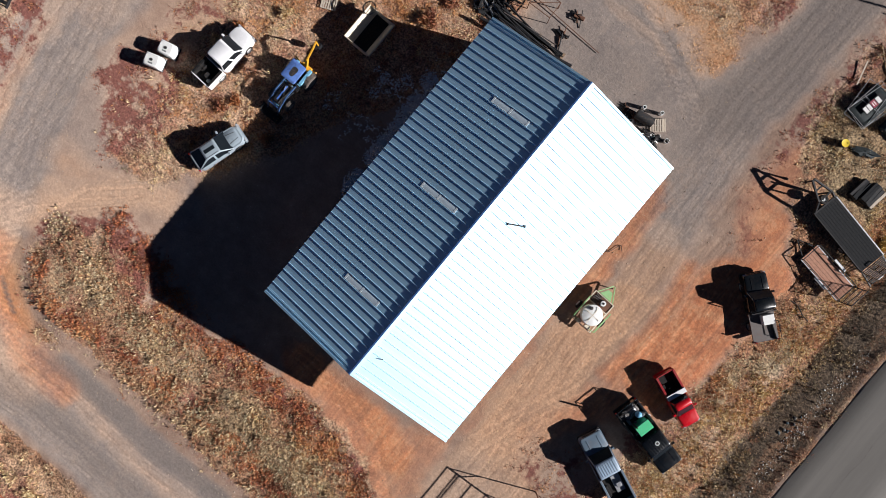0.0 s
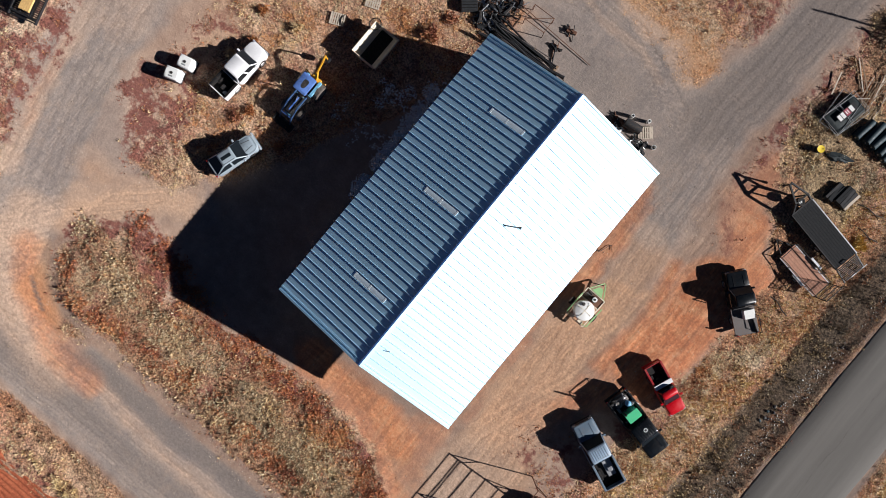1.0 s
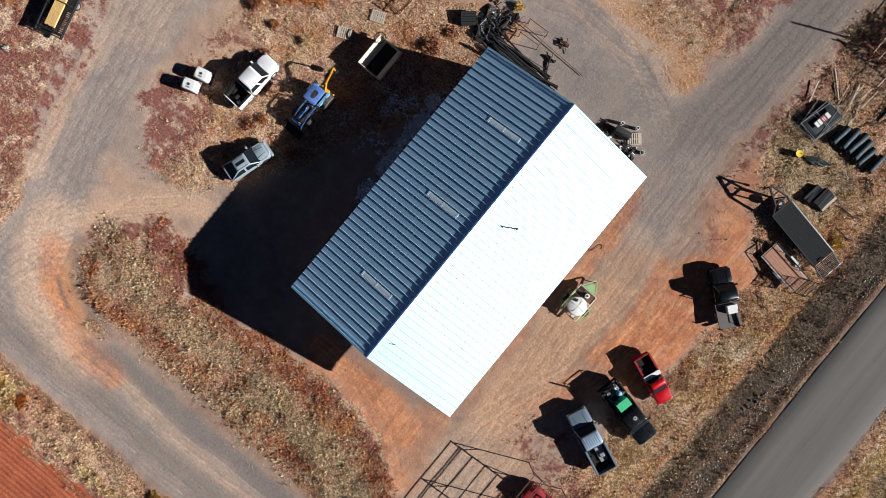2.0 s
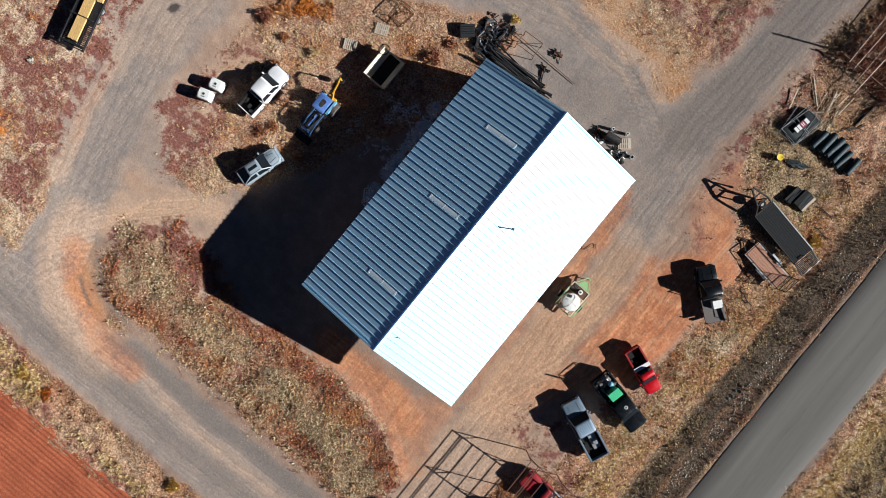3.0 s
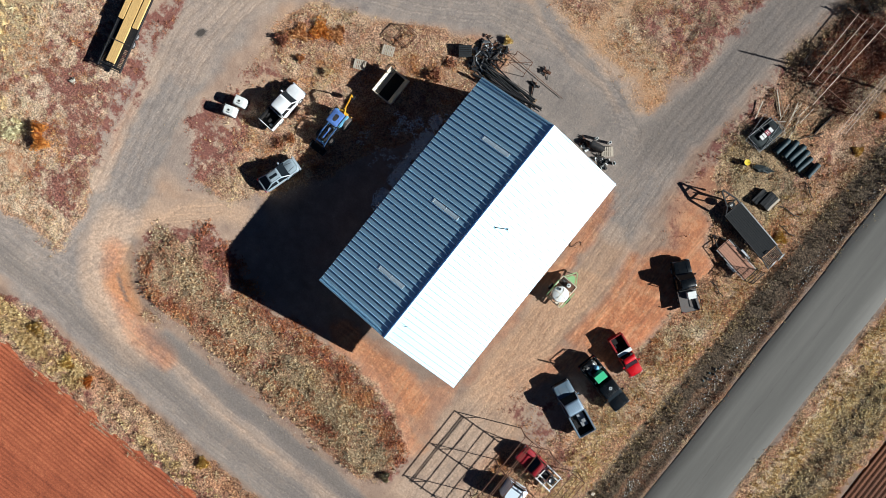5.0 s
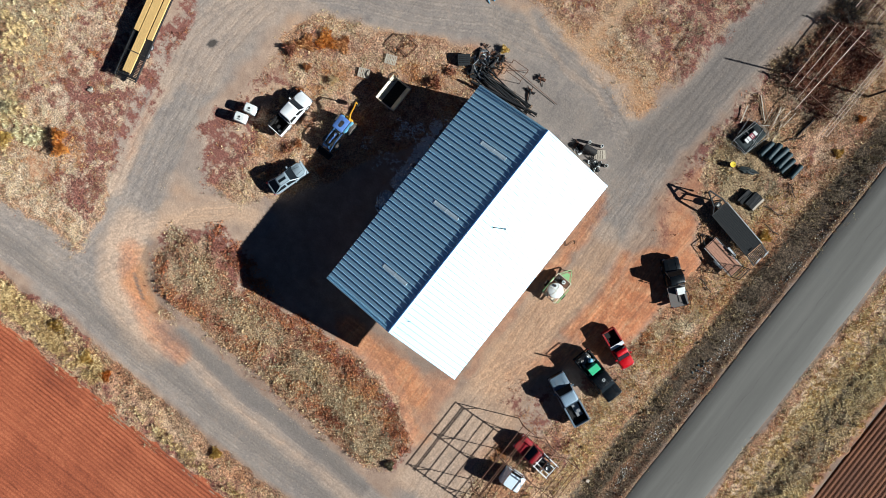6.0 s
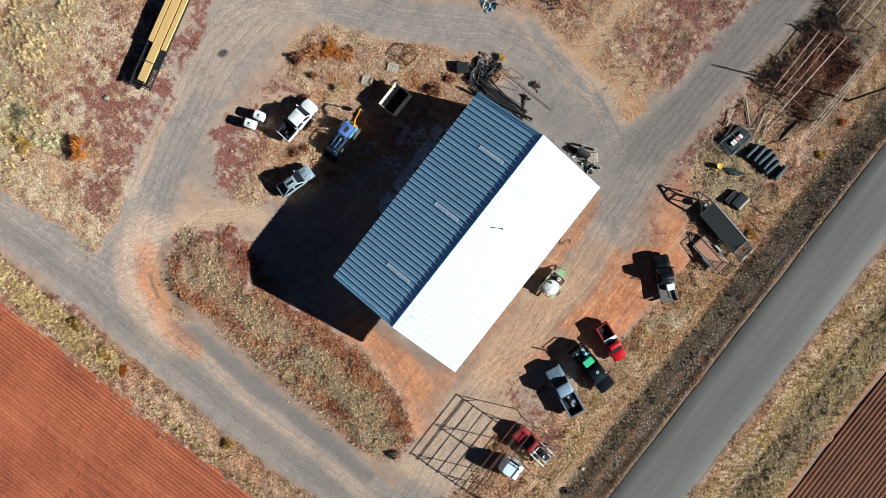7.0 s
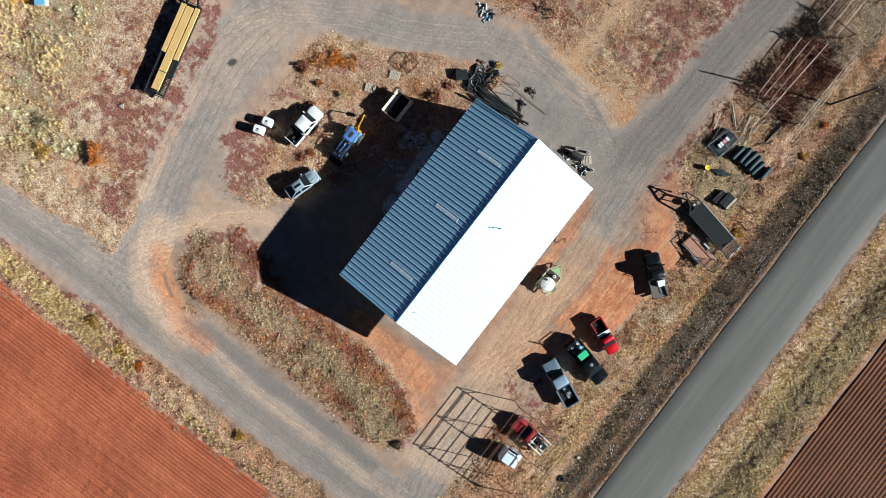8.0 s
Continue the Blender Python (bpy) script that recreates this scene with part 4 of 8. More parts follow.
def cabin(car, x0, x1, lean_r, lean_f, zb, zt, wb, wt, roof_mat, doors=2, ribs=0):
    """Greenhouse: painted shell with roof, windscreen, back window and side windows as panes."""
    lo, hi = rrect(x0, x1, -wb, wb, 0.10), rrect(x0 + lean_r, x1 - lean_f, -wt, wt, 0.14)
    mid = [((a[0] + b[0]) / 2, (a[1] + b[1]) / 2) for a, b in zip(lo, hi)]
    top = rrect(x0 + lean_r + 0.07, x1 - lean_f - 0.09, -wt + 0.07, wt - 0.07, 0.12)
    s = Shape().stack([(lo, zb), (mid, (zb + zt - 0.05) / 2), (hi, zt - 0.05), (top, zt)])
    cab = part("cab", s, roof_mat, car)
    for k in range(ribs):
        y = -wt + 0.15 + (2 * wt - 0.3) * (k + 0.5) / ribs
        part("roof_rib", Shape().box(x0 + lean_r + 0.1, x1 - lean_f - 0.12, y - 0.035, y + 0.035, zt - 0.02, zt + 0.03, 0.012), roof_mat, cab)
    zt2 = zt - 0.05
    part("windscreen", Shape().pane((x1, -wb, zb), (x1, wb, zb), (x1 - lean_f, wt, zt2), (x1 - lean_f, -wt, zt2), 0.07, 0.012), M["glass_dark"], cab)
    part("back_window", Shape().pane((x0, wb, zb), (x0, -wb, zb), (x0 + lean_r, -wt, zt2), (x0 + lean_r, wt, zt2), 0.09, 0.012), M["glass_dark"], cab)
    for sy in (-1, 1):
        for k in range(doors):
            f0, f1 = k / doors, (k + 1) / doors
            q = [(x0 + (x1 - x0) * f0, sy * wb, zb), (x0 + (x1 - x0) * f1, sy * wb, zb),
                 (x0 + lean_r + (x1 - lean_f - x0 - lean_r) * f1, sy * wt, zt2), (x0 + lean_r + (x1 - lean_f - x0 - lean_r) * f0, sy * wt, zt2)]
            part("side_window", Shape().pane(*(q if sy < 0 else q[::-1]), 0.09, 0.012), M["glass_dark"], cab)
    return cab


def lights_and_bumpers(car, L, W, z, bumper):
    x = L / 2
    part("front_bumper", Shape().stack([(nose(rrect(x - 0.18, x + 0.05, -W / 2 + 0.03, W / 2 - 0.03, 0.08), x - 0.2, x, 0.03), h) for h in (0.42, 0.62)]), bumper, car)
    part("rear_bumper", Shape().stack([(rrect(-x - 0.08, -x + 0.08, -W / 2 + 0.05, W / 2 - 0.05, 0.05), h) for h in (0.42, 0.6)]), bumper, car)
    for sy in (-1, 1):
        part("headlight", Shape().box(x - 0.13, x + 0.005, sy * (W / 2 - 0.26) - 0.15, sy * (W / 2 - 0.26) + 0.15, z - 0.22, z - 0.06, 0.03), M["headlight"], car)
        part("tail_light", Shape().box(-x - 0.01, -x + 0.06, sy * (W / 2 - 0.11) - 0.07, sy * (W / 2 - 0.11) + 0.07, z - 0.25, z + 0.02, 0.02), M["tail_light"], car)


def mirrors(car, x, w, z, material):
    for sy in (-1, 1):
        part("mirror", Shape().box(x - 0.08, x + 0.08, sy * (w + 0.13) - 0.12, sy * (w + 0.13) + 0.12, z, z + 0.18, 0.04), material, car)


def pickup(m, label, L=5.7, W=1.98, top=1.88, colour="white", hood=1.25, cab=1.75, bed_paint=None, ribs=0, bumper=None, doors=2, bed=True, belt=1.12, wheel_r=0.39, taper=0.07, corner=0.16, lean=0.62, lined=False, roof=None):
    """A pickup truck, nose along +x: lower body, bonnet, cab and an open load bed with four walls."""
    car = thing("pickup_truck", m, label, "pickup truck")
    col, bp = P[colour], P[bed_paint or colour]
    x = L / 2
    xf = x - hood                      # foot of the windscreen
    xr = xf - cab - 0.15               # back of the cab
    bumper = bumper or M["chrome"]
    lo = nose(rrect(xr - 0.02, x, -W / 2, W / 2, corner, 5), xf, x, taper)
    hi = nose(rrect(xr, x - 0.05, -W / 2 + 0.05, W / 2 - 0.05, corner, 5), xf, x, taper + 0.01)
    part("body", Shape().stack([(lo, 0.38), (lo, belt - 0.18), (hi, belt - 0.06)]), col, car)
    bo = nose(rrect(xf - 0.05, x - 0.06, -W / 2 + 0.10, W / 2 - 0.10, corner, 5), xf, x, taper + 0.03)
    bi = nose(rrect(xf - 0.02, x - 0.2, -W / 2 + 0.2, W / 2 - 0.2, corner, 5), xf, x, taper + 0.04)
    hoodp = part("bonnet", Shape().stack([(bo, belt - 0.09), (bo, belt), (bi, belt + 0.035)]), col, car)
    for y in (-W * 0.22, W * 0.22) if corner < 0.2 else ():
        part("crease", Shape().box(xf + 0.1, x - 0.3, y - 0.025, y + 0.025, belt + 0.02, belt + 0.062, 0.012), col, hoodp)
    part("cowl", Shape().box(xf - 0.16, xf + 0.02, -W / 2 + 0.2, W / 2 - 0.2, belt - 0.05, belt + 0.035, 0.02), M["black_plastic"], car)
    part("grille", Shape().box(x - 0.06, x + 0.012, -W * 0.3, W * 0.3, 0.68, belt - 0.12, 0.02), M["black_plastic"], car)
    cabin(car, xr + 0.03, xf + 0.05, 0.16, lean, belt - 0.06, top, W / 2 - 0.07, W / 2 - 0.17, P[roof or colour], doors, ribs)
    mirrors(car, xf - 0.25, W / 2 - 0.05, belt, col)
    if bed:
        part("bed_floor", Shape().box(-x + 0.03, xr - 0.03, -W / 2 + 0.1, W / 2 - 0.1, 0.6, 0.68), M["bed_liner"], car)
        for sy in (-1, 1):
            a, b = sorted((sy * (W / 2 - 0.02), sy * (W / 2 - 0.20)))
            part("bed_side", Shape().box(-x, xr - 0.04, a, b, 0.42, belt + 0.1, 0.035), bp, car)
            if lined:
                a, b = sorted((sy * (W / 2 - 0.03), sy * (W / 2 - 0.23)))
                part("liner", Shape().box(-x + 0.06, xr - 0.06, a, b, belt + 0.07, belt + 0.125, 0.02).box(-x + 0.06, xr - 0.06, sy * (W / 2 - 0.215) - 0.015, sy * (W / 2 - 0.215) + 0.015, 0.66, belt + 0.1), M["bed_liner"], car, "black plastic bed liner")
            a, b = sorted((sy * (W / 2 - 0.2), sy * (W / 2 - 0.42)))
            part("wheel_box", Shape().box(-x + 0.75, -x + 1.65, a, b, 0.66, 0.88, 0.05), M["bed_liner"], car)
        part("headboard", Shape().box(xr - 0.09, xr - 0.03, -W / 2 + 0.2, W / 2 - 0.2, 0.6, belt + 0.1, 0.02), bp, car)
        part("tailgate", Shape().box(-x - 0.02, -x + 0.06, -W / 2 + 0.2, W / 2 - 0.2, 0.52, belt + 0.09, 0.02), bp, car)
    for wx in (x - 0.95, -x + 1.2):
        for sy in (-1, 1):
            wheel(car, wx, sy * (W / 2 - 0.15), wheel_r)
    part("chassis", Shape().box(-x + 0.2, x - 0.3, -0.45, 0.45, 0.34, 0.56, 0.03), M["black_steel"], car)
    lights_and_bumpers(car, L, W, belt - 0.05, bumper)
    return car


def loose(name, shape, material, m, label, category, group="", smooth=32):
    """A loose thing of one mesh."""
    me = shape.mesh(name, smooth)
    me.materials.append(material)
    ob = new(name, me)
    ob.matrix_world = m
    return tagged(ob, label, category, group)


RND_LOAD = random.Random(11)


def build_vehicles():
    m = on_ground(-22.3, -1.55, 86.5)
    pickup(m, "white pickup truck with a black-lined open bed, parked on weeds", 5.05, 1.80, 1.80, "white", 1.2, 2.05, taper=0.16, corner=0.4, lean=0.62, lined=True)
    # odds and ends in its bed
    s = Shape().box(-2.1, -1.7, -0.3, 0.1, 0, 0.32, 0.03)
    loose("tool_box", s, M["black_plastic"], m @ pose(0, 0, 0.68), "dark tool box in the white truck's bed", "tool box")
    loose("rag", Shape().box(-2.3, -2.0, -0.5, -0.2, 0, 0.12, 0.05), M["white_plastic"], m @ pose(0, 0, 0.68), "crumpled white sack in the truck bed", "sack")

    # silver estate car
    car = thing("suv", on_ground(-18.35, -7.1, 72.8), "silver-grey crossover car with dark roof panel, parked in weeds", "car")
    L, W, col = 4.2, 1.7, P["silver"]
    x = L / 2
    lo = nose([(a, b) for a, b in rrect(-x, x, -W / 2, W / 2, 0.42, 6)], 0.6, x, 0.18)
    hi = nose([(a, b) for a, b in rrect(-x + 0.08, x - 0.12, -W / 2 + 0.07, W / 2 - 0.07, 0.42, 6)], 0.6, x, 0.22)
    part("body", Shape().stack([(lo, 0.3), (lo, 0.72), (hi, 0.93)]), col, car)
    b0, b1 = nose(rrect(0.7, x - 0.2, -0.68, 0.68, 0.2, 4), 0.8, x, 0.16), nose(rrect(0.75, x - 0.34, -0.52, 0.52, 0.2, 4), 0.8, x, 0.2)
    hood = part("bonnet", Shape().stack([(b0, 0.9), (b1, 1.0)]), col, car)
    for sy in (-1, 1):
        # bonnet creases as black bars, their shade put into the colour
        part("crease", Shape().bar((0.95, sy * 0.36, 1.0), (x - 0.4, sy * 0.24, 0.99), 0.04, 0.02), M["black_plastic"], hood)
    cab = cabin(car, -x + 0.15, 1.0, 0.9, 0.85, 0.92, 1.52, 0.78, 0.56, col, 2)
    part("sunroof", Shape().box(-0.92, -0.05, -0.15, 0.15, 1.505, 1.532, 0.02), M["glass_dark"], cab)
    for sy in (-1, 1):
        part("roof_rail", Shape().bar((-1.0, sy * 0.47, 1.52), (0.05, sy * 0.47, 1.52), 0.03), M["black_plastic"], cab)
        for wx in (x - 0.85, -x + 0.82):
            wheel(car, wx, sy * (W / 2 - 0.13), 0.35, 0.23)
    mirrors(car, 0.55, W / 2 - 0.08, 0.95, col)
    lights_and_bumpers(car, L, W, 0.85, col)

    # the row beside the road
    m = on_ground(20.3, 0.5, -21)
    pickup(m, "red compact pickup truck with a dark open bed", 4.4, 1.62, 1.62, "red", 1.05, 1.15, "dark_red", doors=1, taper=0.12, corner=0.22, belt=1.0, wheel_r=0.34, bumper=P["red"])
    loose("bed_cover", Shape().box(-0.62, -0.24, -0.78, 0.78, 0, 0.09, 0.02), M["white_trim"], m @ pose(0, 0, 1.11), "white crossbox lying over the bed of the red pickup", "tool box")
    m = on_ground(20.4, -3.1, -12.5)
    pickup(m, "black crew-cab pickup truck with ribbed roof and loaded bed", 5.75, 2.05, 1.98, "black", 1.25, 2.0, ribs=7, bumper=M["black_steel"])
    s = Shape().box(-1.55, -0.85, -0.5, 0.62, 0, 1.1, 0.05)
    M["green"] = surface("bright green painted metal", (0.05, 0.52, 0.24), 0.45, 0.0, 0.12, 3, 30, DUST, 0.2, 0.05)
    M["load_white"] = surface("dusty white load", (0.55, 0.57, 0.57), 0.6, 0.0, 0.2, 5, 40, DUST, 0.3, 0.1)
    M["sky_blue"] = surface("pale blue plastic", (0.16, 0.42, 0.62), 0.45, 0.0, 0.1, 3, 30, None, 0.2, 0.05)
    tank = thing("tool_chest", m @ pose(0.15, 0, 0.68), "bright green metal chest in the black pickup's bed", "tool chest")
    part("body", s, M["green"], tank)
    part("lid", Shape().box(-1.58, -0.82, -0.53, 0.65, 1.06, 1.16, 0.03), M["green"], tank)
    part("latch", Shape().box(-0.83, -0.79, -0.05, 0.15, 0.95, 1.08, 0.01), M["black_steel"], tank)
    loose("water_jug", Shape().lathe([(0.2, 0), (0.22, 0.05), (0.24, 0.85), (0.12, 0.98), (0.06, 1.0)], 14), M["sky_blue"], m @ pose(-1.95, 0.35, 0.68), "pale blue plastic water jug in the black pickup's bed", "water jug")
    M["tarp_grey"] = surface("dusty grey tarpaulin", (0.20, 0.185, 0.17), 0.8, 0.0, 0.35, 6, 40, (0.08, 0.07, 0.06), 0.5, 0.4)
    tarp = Shape().stack([(nose(rrect(-0.42, 0.42, -0.7, 0.75, 0.2), 0, 0.42, 0.2), 0.0), (rrect(-0.36, 0.4, -0.62, 0.66, 0.22), 0.42), (rrect(-0.2, 0.25, -0.4, 0.5, 0.2), 0.56)])
    loose("tarpaulin", tarp, M["tarp_grey"], m @ pose(-2.35, 0.0, 0.68, 0, 4, 8), "crumpled grey tarpaulin over the load at the tailgate", "tarpaulin")
    for k, (u, v, l) in enumerate(((-1.75, -0.55, 0.5), (-1.3, -0.72, 0.7), (-1.7, 0.7, 0.5), (-0.6, -0.5, 0.45), (-2.1, -0.2, 0.6))):
        loose("truck_load", Shape().box(-l / 2, l / 2, -0.09, 0.09, 0, 0.3 + 0.1 * (k % 3), 0.03).tube((-l / 2, 0.14, 0.2), (l / 2, 0.1, 0.45), 0.03), M[("steel", "black_plastic", "tarp_grey")[k % 3]], m @ pose(u, v, 0.68, 0, 0, 30 * k), "piece of tools and scrap in the black pickup's bed", "tools", "pickup load")
    for k in range(16):
        u, v, l = RND_LOAD.uniform(-2.55, -1.55), RND_LOAD.uniform(-0.75, 0.75), RND_LOAD.uniform(0.18, 0.42)
        b = Shape().box(-l / 2, l / 2, -l / 3, l / 3, 0, 0.12, 0.03) if k % 2 else Shape().hose([(-l, 0, 0.05), (0, l / 2, 0.16), (l, 0.05, 0.08)], 0.03, 6)
        loose("truck_load", b, M[("load_white", "tarp_grey", "steel", "black_plastic")[k % 4]], m @ pose(u, v, 1.1 + 0.14 * RND_LOAD.random(), RND_LOAD.uniform(-20, 20), 0, RND_LOAD.uniform(0, 180)), "small piece of gear heaped on the black pickup's load", "tools", "pickup load")
    rt = thing("roof_light", m @ pose(0.35, 0.1, 1.985), "round pale ring light on the black pickup's roof", "light")
    part("ring", Shape().ring_of([(0.1, 0), (0.17, 0), (0.16, 0.06), (0.11, 0.06)], 18), M["white_trim"], rt)
    part("lens", Shape().lathe([(0.1, 0.01), (0.09, 0.05), (0, 0.06)], 14), M["black_plastic"], rt)
    rack = thing("headache_rack", m @ pose(-0.6, 0, 1.2), "black tubular rack across the black pickup's bed", "rack")
    for px in (-2.1, -0.35):
        part("hoop", Shape().hose([(px, -0.92, 0), (px, -0.92, 0.3), (px, 0.92, 0.3), (px, 0.92, 0)], 0.035), M["black_steel"], rack)
    for py in (-0.92, 0.92):
        part("rail", Shape().tube((-2.1, py, 0.3), (-0.35, py, 0.3), 0.03), M["black_steel"], rack)
    # unseen mast, placed and sized so that its head throws the shadow beside the truck
    mast = thing("mast", m @ pose(-1.68, -0.42, 0.68), "thin black mast added in the black pickup's bed for its shadow", "mast")
    part("tube", Shape().tube((0, 0, 0), (0.03, 0.0, 1.85), 0.035), M["black_steel"], mast)
    part("head", Shape().bar((0.015, 0, 0.95), (0.03, 0, 1.85), 0.12, 0.08), M["black_steel"], mast)
    # silver pickup, faded
    m = on_ground(19.45, -6.95, 157.5)
    pickup(m, "blue-grey older pickup truck with a ribbed cab roof and worn bed", 5.75, 1.98, 1.86, "blue_grey", 1.4, 1.8, ribs=7, doors=1, bumper=M["black_steel"], roof="pale_blue_grey")
    s = Shape().box(-2.0, -0.65, -0.45, 0.25, 0, 0.16, 0.03).box(-1.6, -1.2, -0.3, 0.1, 0.16, 0.38, 0.05)
    loose("scrap", s, M["steel"], m @ pose(-0.1, -0.15, 0.68), "dusty grey scrap metal in the truck bed", "scrap metal")

    # black flatbed truck
    m = on_ground(20.65, 9.75, 141)
    car = pickup(m, "black flatbed truck with a grey steel deck and a white cooler", 5.2, 1.9, 1.86, "black", 1.3, 1.45, doors=1, bed=False, bumper=M["black_steel"])
    part("flatbed", Shape().box(-2.6, -0.35, -0.97, 0.97, 0.78, 0.88, 0.02), M["grey_steel"], car, "worn grey steel deck")
    part("headboard", Shape().bar((-0.35, -0.95, 1.4), (-0.35, 0.95, 1.4), 0.06).bar((-0.35, -0.95, 0.88), (-0.35, -0.95, 1.4), 0.06).bar((-0.35, 0.95, 0.88), (-0.35, 0.95, 1.4), 0.06), M["black_steel"], car)
    s = Shape().box(-1.3, -0.55, -0.45, 0.45, 0, 0.4, 0.05)
    loose("cooler", s, M["white_plastic"], m @ pose(-0.05, -0.3, 0.88), "white cooler box on the flatbed deck", "cooler")
    s = Shape().hose([(-2.6, -0.95, 0), (-2.6, -0.95, 0.5), (-1.2, -0.95, 0.5), (-1.2, -0.95, 0)], 0.03).tube((-2.6, -0.75, 0.1), (-1.4, -0.6, 0.1), 0.1)
    loose("side_rail", s, M["black_steel"], m @ pose(0, 0, 0.88), "black rail and pipe on the flatbed deck", "rail")

    # old red pickup without a bed, under the frame
    m = on_ground(20.45, -13.9, 175)
    car = pickup(m, "faded red pickup truck stripped behind the cab", 5.0, 1.85, 1.75, "faded_red", 1.5, 1.2, doors=1, bed=False, bumper=M["rusty"])
    fr = Shape()
    for sy in (-1, 1):
        fr.bar((-2.5, sy * 0.42, 0.62), (-0.4, sy * 0.42, 0.62), 0.1, 0.14)
        fr.bar((-2.5, sy * 0.86, 0.95), (-0.4, sy * 0.86, 0.95), 0.08, 0.4)
    for px in (-2.45, -1.6, -0.7):
        fr.bar((px, -0.86, 0.66), (px, 0.86, 0.66), 0.08)
    part("bed_frame", fr, M["white_trim"], car, "white-painted bare bed frame")
    sp = thing("spare_wheel", m @ pose(-1.85, 0.0, 0.72), "spare wheel lying flat on the stripped truck", "wheel")
    part("tyre", Shape().ring_of([(0.22, 0), (0.34, 0), (0.38, 0.06), (0.38, 0.17), (0.34, 0.23), (0.22, 0.23)], 20), M["rubber"], sp)
    part("rim", Shape().lathe([(0.23, 0.03), (0.23, 0.2), (0.12, 0.14), (0.05, 0.15)], 16), M["rim"], sp)

    # white van-like shell
    car = thing("camper_shell", on_ground(20.05, -17.3, 5), "white fibreglass camper body standing under the frame", "camper")
    lo, mi, hi = rrect(-1.15, 1.15, -0.9, 0.9, 0.15), rrect(-1.15, 1.0, -0.88, 0.88, 0.18), rrect(-0.85, 0.55, -0.72, 0.72, 0.2)
    part("shell", Shape().stack([(lo, 0.1), (lo, 1.1), (mi, 1.25), (hi, 1.95)]), P["pale_white"], car)
    part("front_panel", Shape().pane((1.0, -0.88, 1.25), (1.0, 0.88, 1.25), (0.55, 0.72, 1.95), (0.55, -0.72, 1.95), 0.2, 0.012), M["white_plastic"], car)
    for sy in (-1, 1):
        q = [(-1.1, sy * 0.88, 1.25), (0.95, sy * 0.88, 1.25), (0.5, sy * 0.72, 1.93), (-0.8, sy * 0.72, 1.93)]
        part("side_window", Shape().pane(*(q if sy < 0 else q[::-1]), 0.2, 0.012), M["glass_dark"], car)
    part("skid", Shape().box(-1.1, 1.1, -0.8, -0.65, 0, 0.12).box(-1.1, 1.1, 0.65, 0.8, 0, 0.12), M["wood"], car)


build_vehicles()

# ---- machines, trailers and stores in the yard ----
M["tractor_blue"] = surface("tractor blue paint", (0.06, 0.16, 0.48), 0.4, 0.0, 0.12, 3, 30, DUST, 0.2, 0.05)
M["dark_blue"] = surface("worn dark blue paint", (0.03, 0.075, 0.18), 0.4, 0.0, 0.2, 3, 30, (0.10, 0.16, 0.26), 0.5, 0.05)
M["dusty_rubber"] = surface("dusty tractor tyre", (0.10, 0.085, 0.075), 0.9, 0.0, 0.35, 5, 50, (0.2, 0.15, 0.12), 0.5, 0.3)
M["pale_blue"] = surface("faded blue panel", (0.10, 0.20, 0.52), 0.5, 0.0, 0.15, 3, 30, (0.04, 0.06, 0.12), 0.5, 0.05)
M["yellow"] = surface("machine yellow paint", (0.72, 0.36, 0.03), 0.45, 0.0, 0.12, 3, 30, RUST, 0.2, 0.05)
M["drum_yellow"] = surface("yellow drum paint", (0.85, 0.62, 0.04), 0.45, 0.0, 0.1, 3, 30, RUST, 0.2, 0.05)
M["pale_green"] = surface("pale green paint", (0.30, 0.55, 0.24), 0.5, 0.0, 0.15, 3, 30, DUST, 0.35, 0.05)
M["cream"] = surface("cream painted steel", (0.72, 0.64, 0.50), 0.5, 0.0, 0.1, 2, 30, RUST, 0.25, 0.05)
M["deck_grey"] = surface("dark weathered deck boards", (0.028, 0.030, 0.033), 0.9, 0.0, 0.35, 5, 50, (0.07, 0.065, 0.06), 0.5, 0.3, gloss=0.15)
M["deck_red"] = surface("reddish deck boards", (0.40, 0.20, 0.13), 0.8, 0.0, 0.3, 5, 50, (0.25, 0.11, 0.07), 0.5, 0.3)
M["lumber"] = surface("fresh yellow lumber", (0.66, 0.42, 0.16), 0.75, 0.0, 0.18, 4, 60, (0.45, 0.27, 0.10), 0.3, 0.2)
M["pallet_wood"] = surface("pale pallet wood", (0.55, 0.47, 0.38), 0.85, 0.0, 0.2, 5, 50, (0.3, 0.25, 0.2), 0.3, 0.3)
M["dark_poly"] = surface("dark green-black plastic mesh", (0.010, 0.030, 0.040), 0.6, 0.0, 0.3, 6, 60, (0.05, 0.065, 0.07), 0.35, 0.3, gloss=0.3)
M["pipe"] = surface("pale weathered pipe", (0.38, 0.28, 0.22), 0.55, 0.3, 0.2, 3, 40, RUST, 0.5, 0.15)
M["pole_wood"] = surface("creosoted pole", (0.06, 0.045, 0.035), 0.9, 0.0, 0.3, 4, 40, None, 0.4, 0.4)
M["sign_white"] = surface("white sign board", (0.75, 0.75, 0.75), 0.5, 0.0, 0.06, 3, 30, DUST, 0.25, 0.02)
M["sign_red"] = surface("dark red sign paint", (0.30, 0.03, 0.06), 0.5, 0.0, 0.1, 3, 30, DUST, 0.15, 0.02)
RND = random.Random(7)


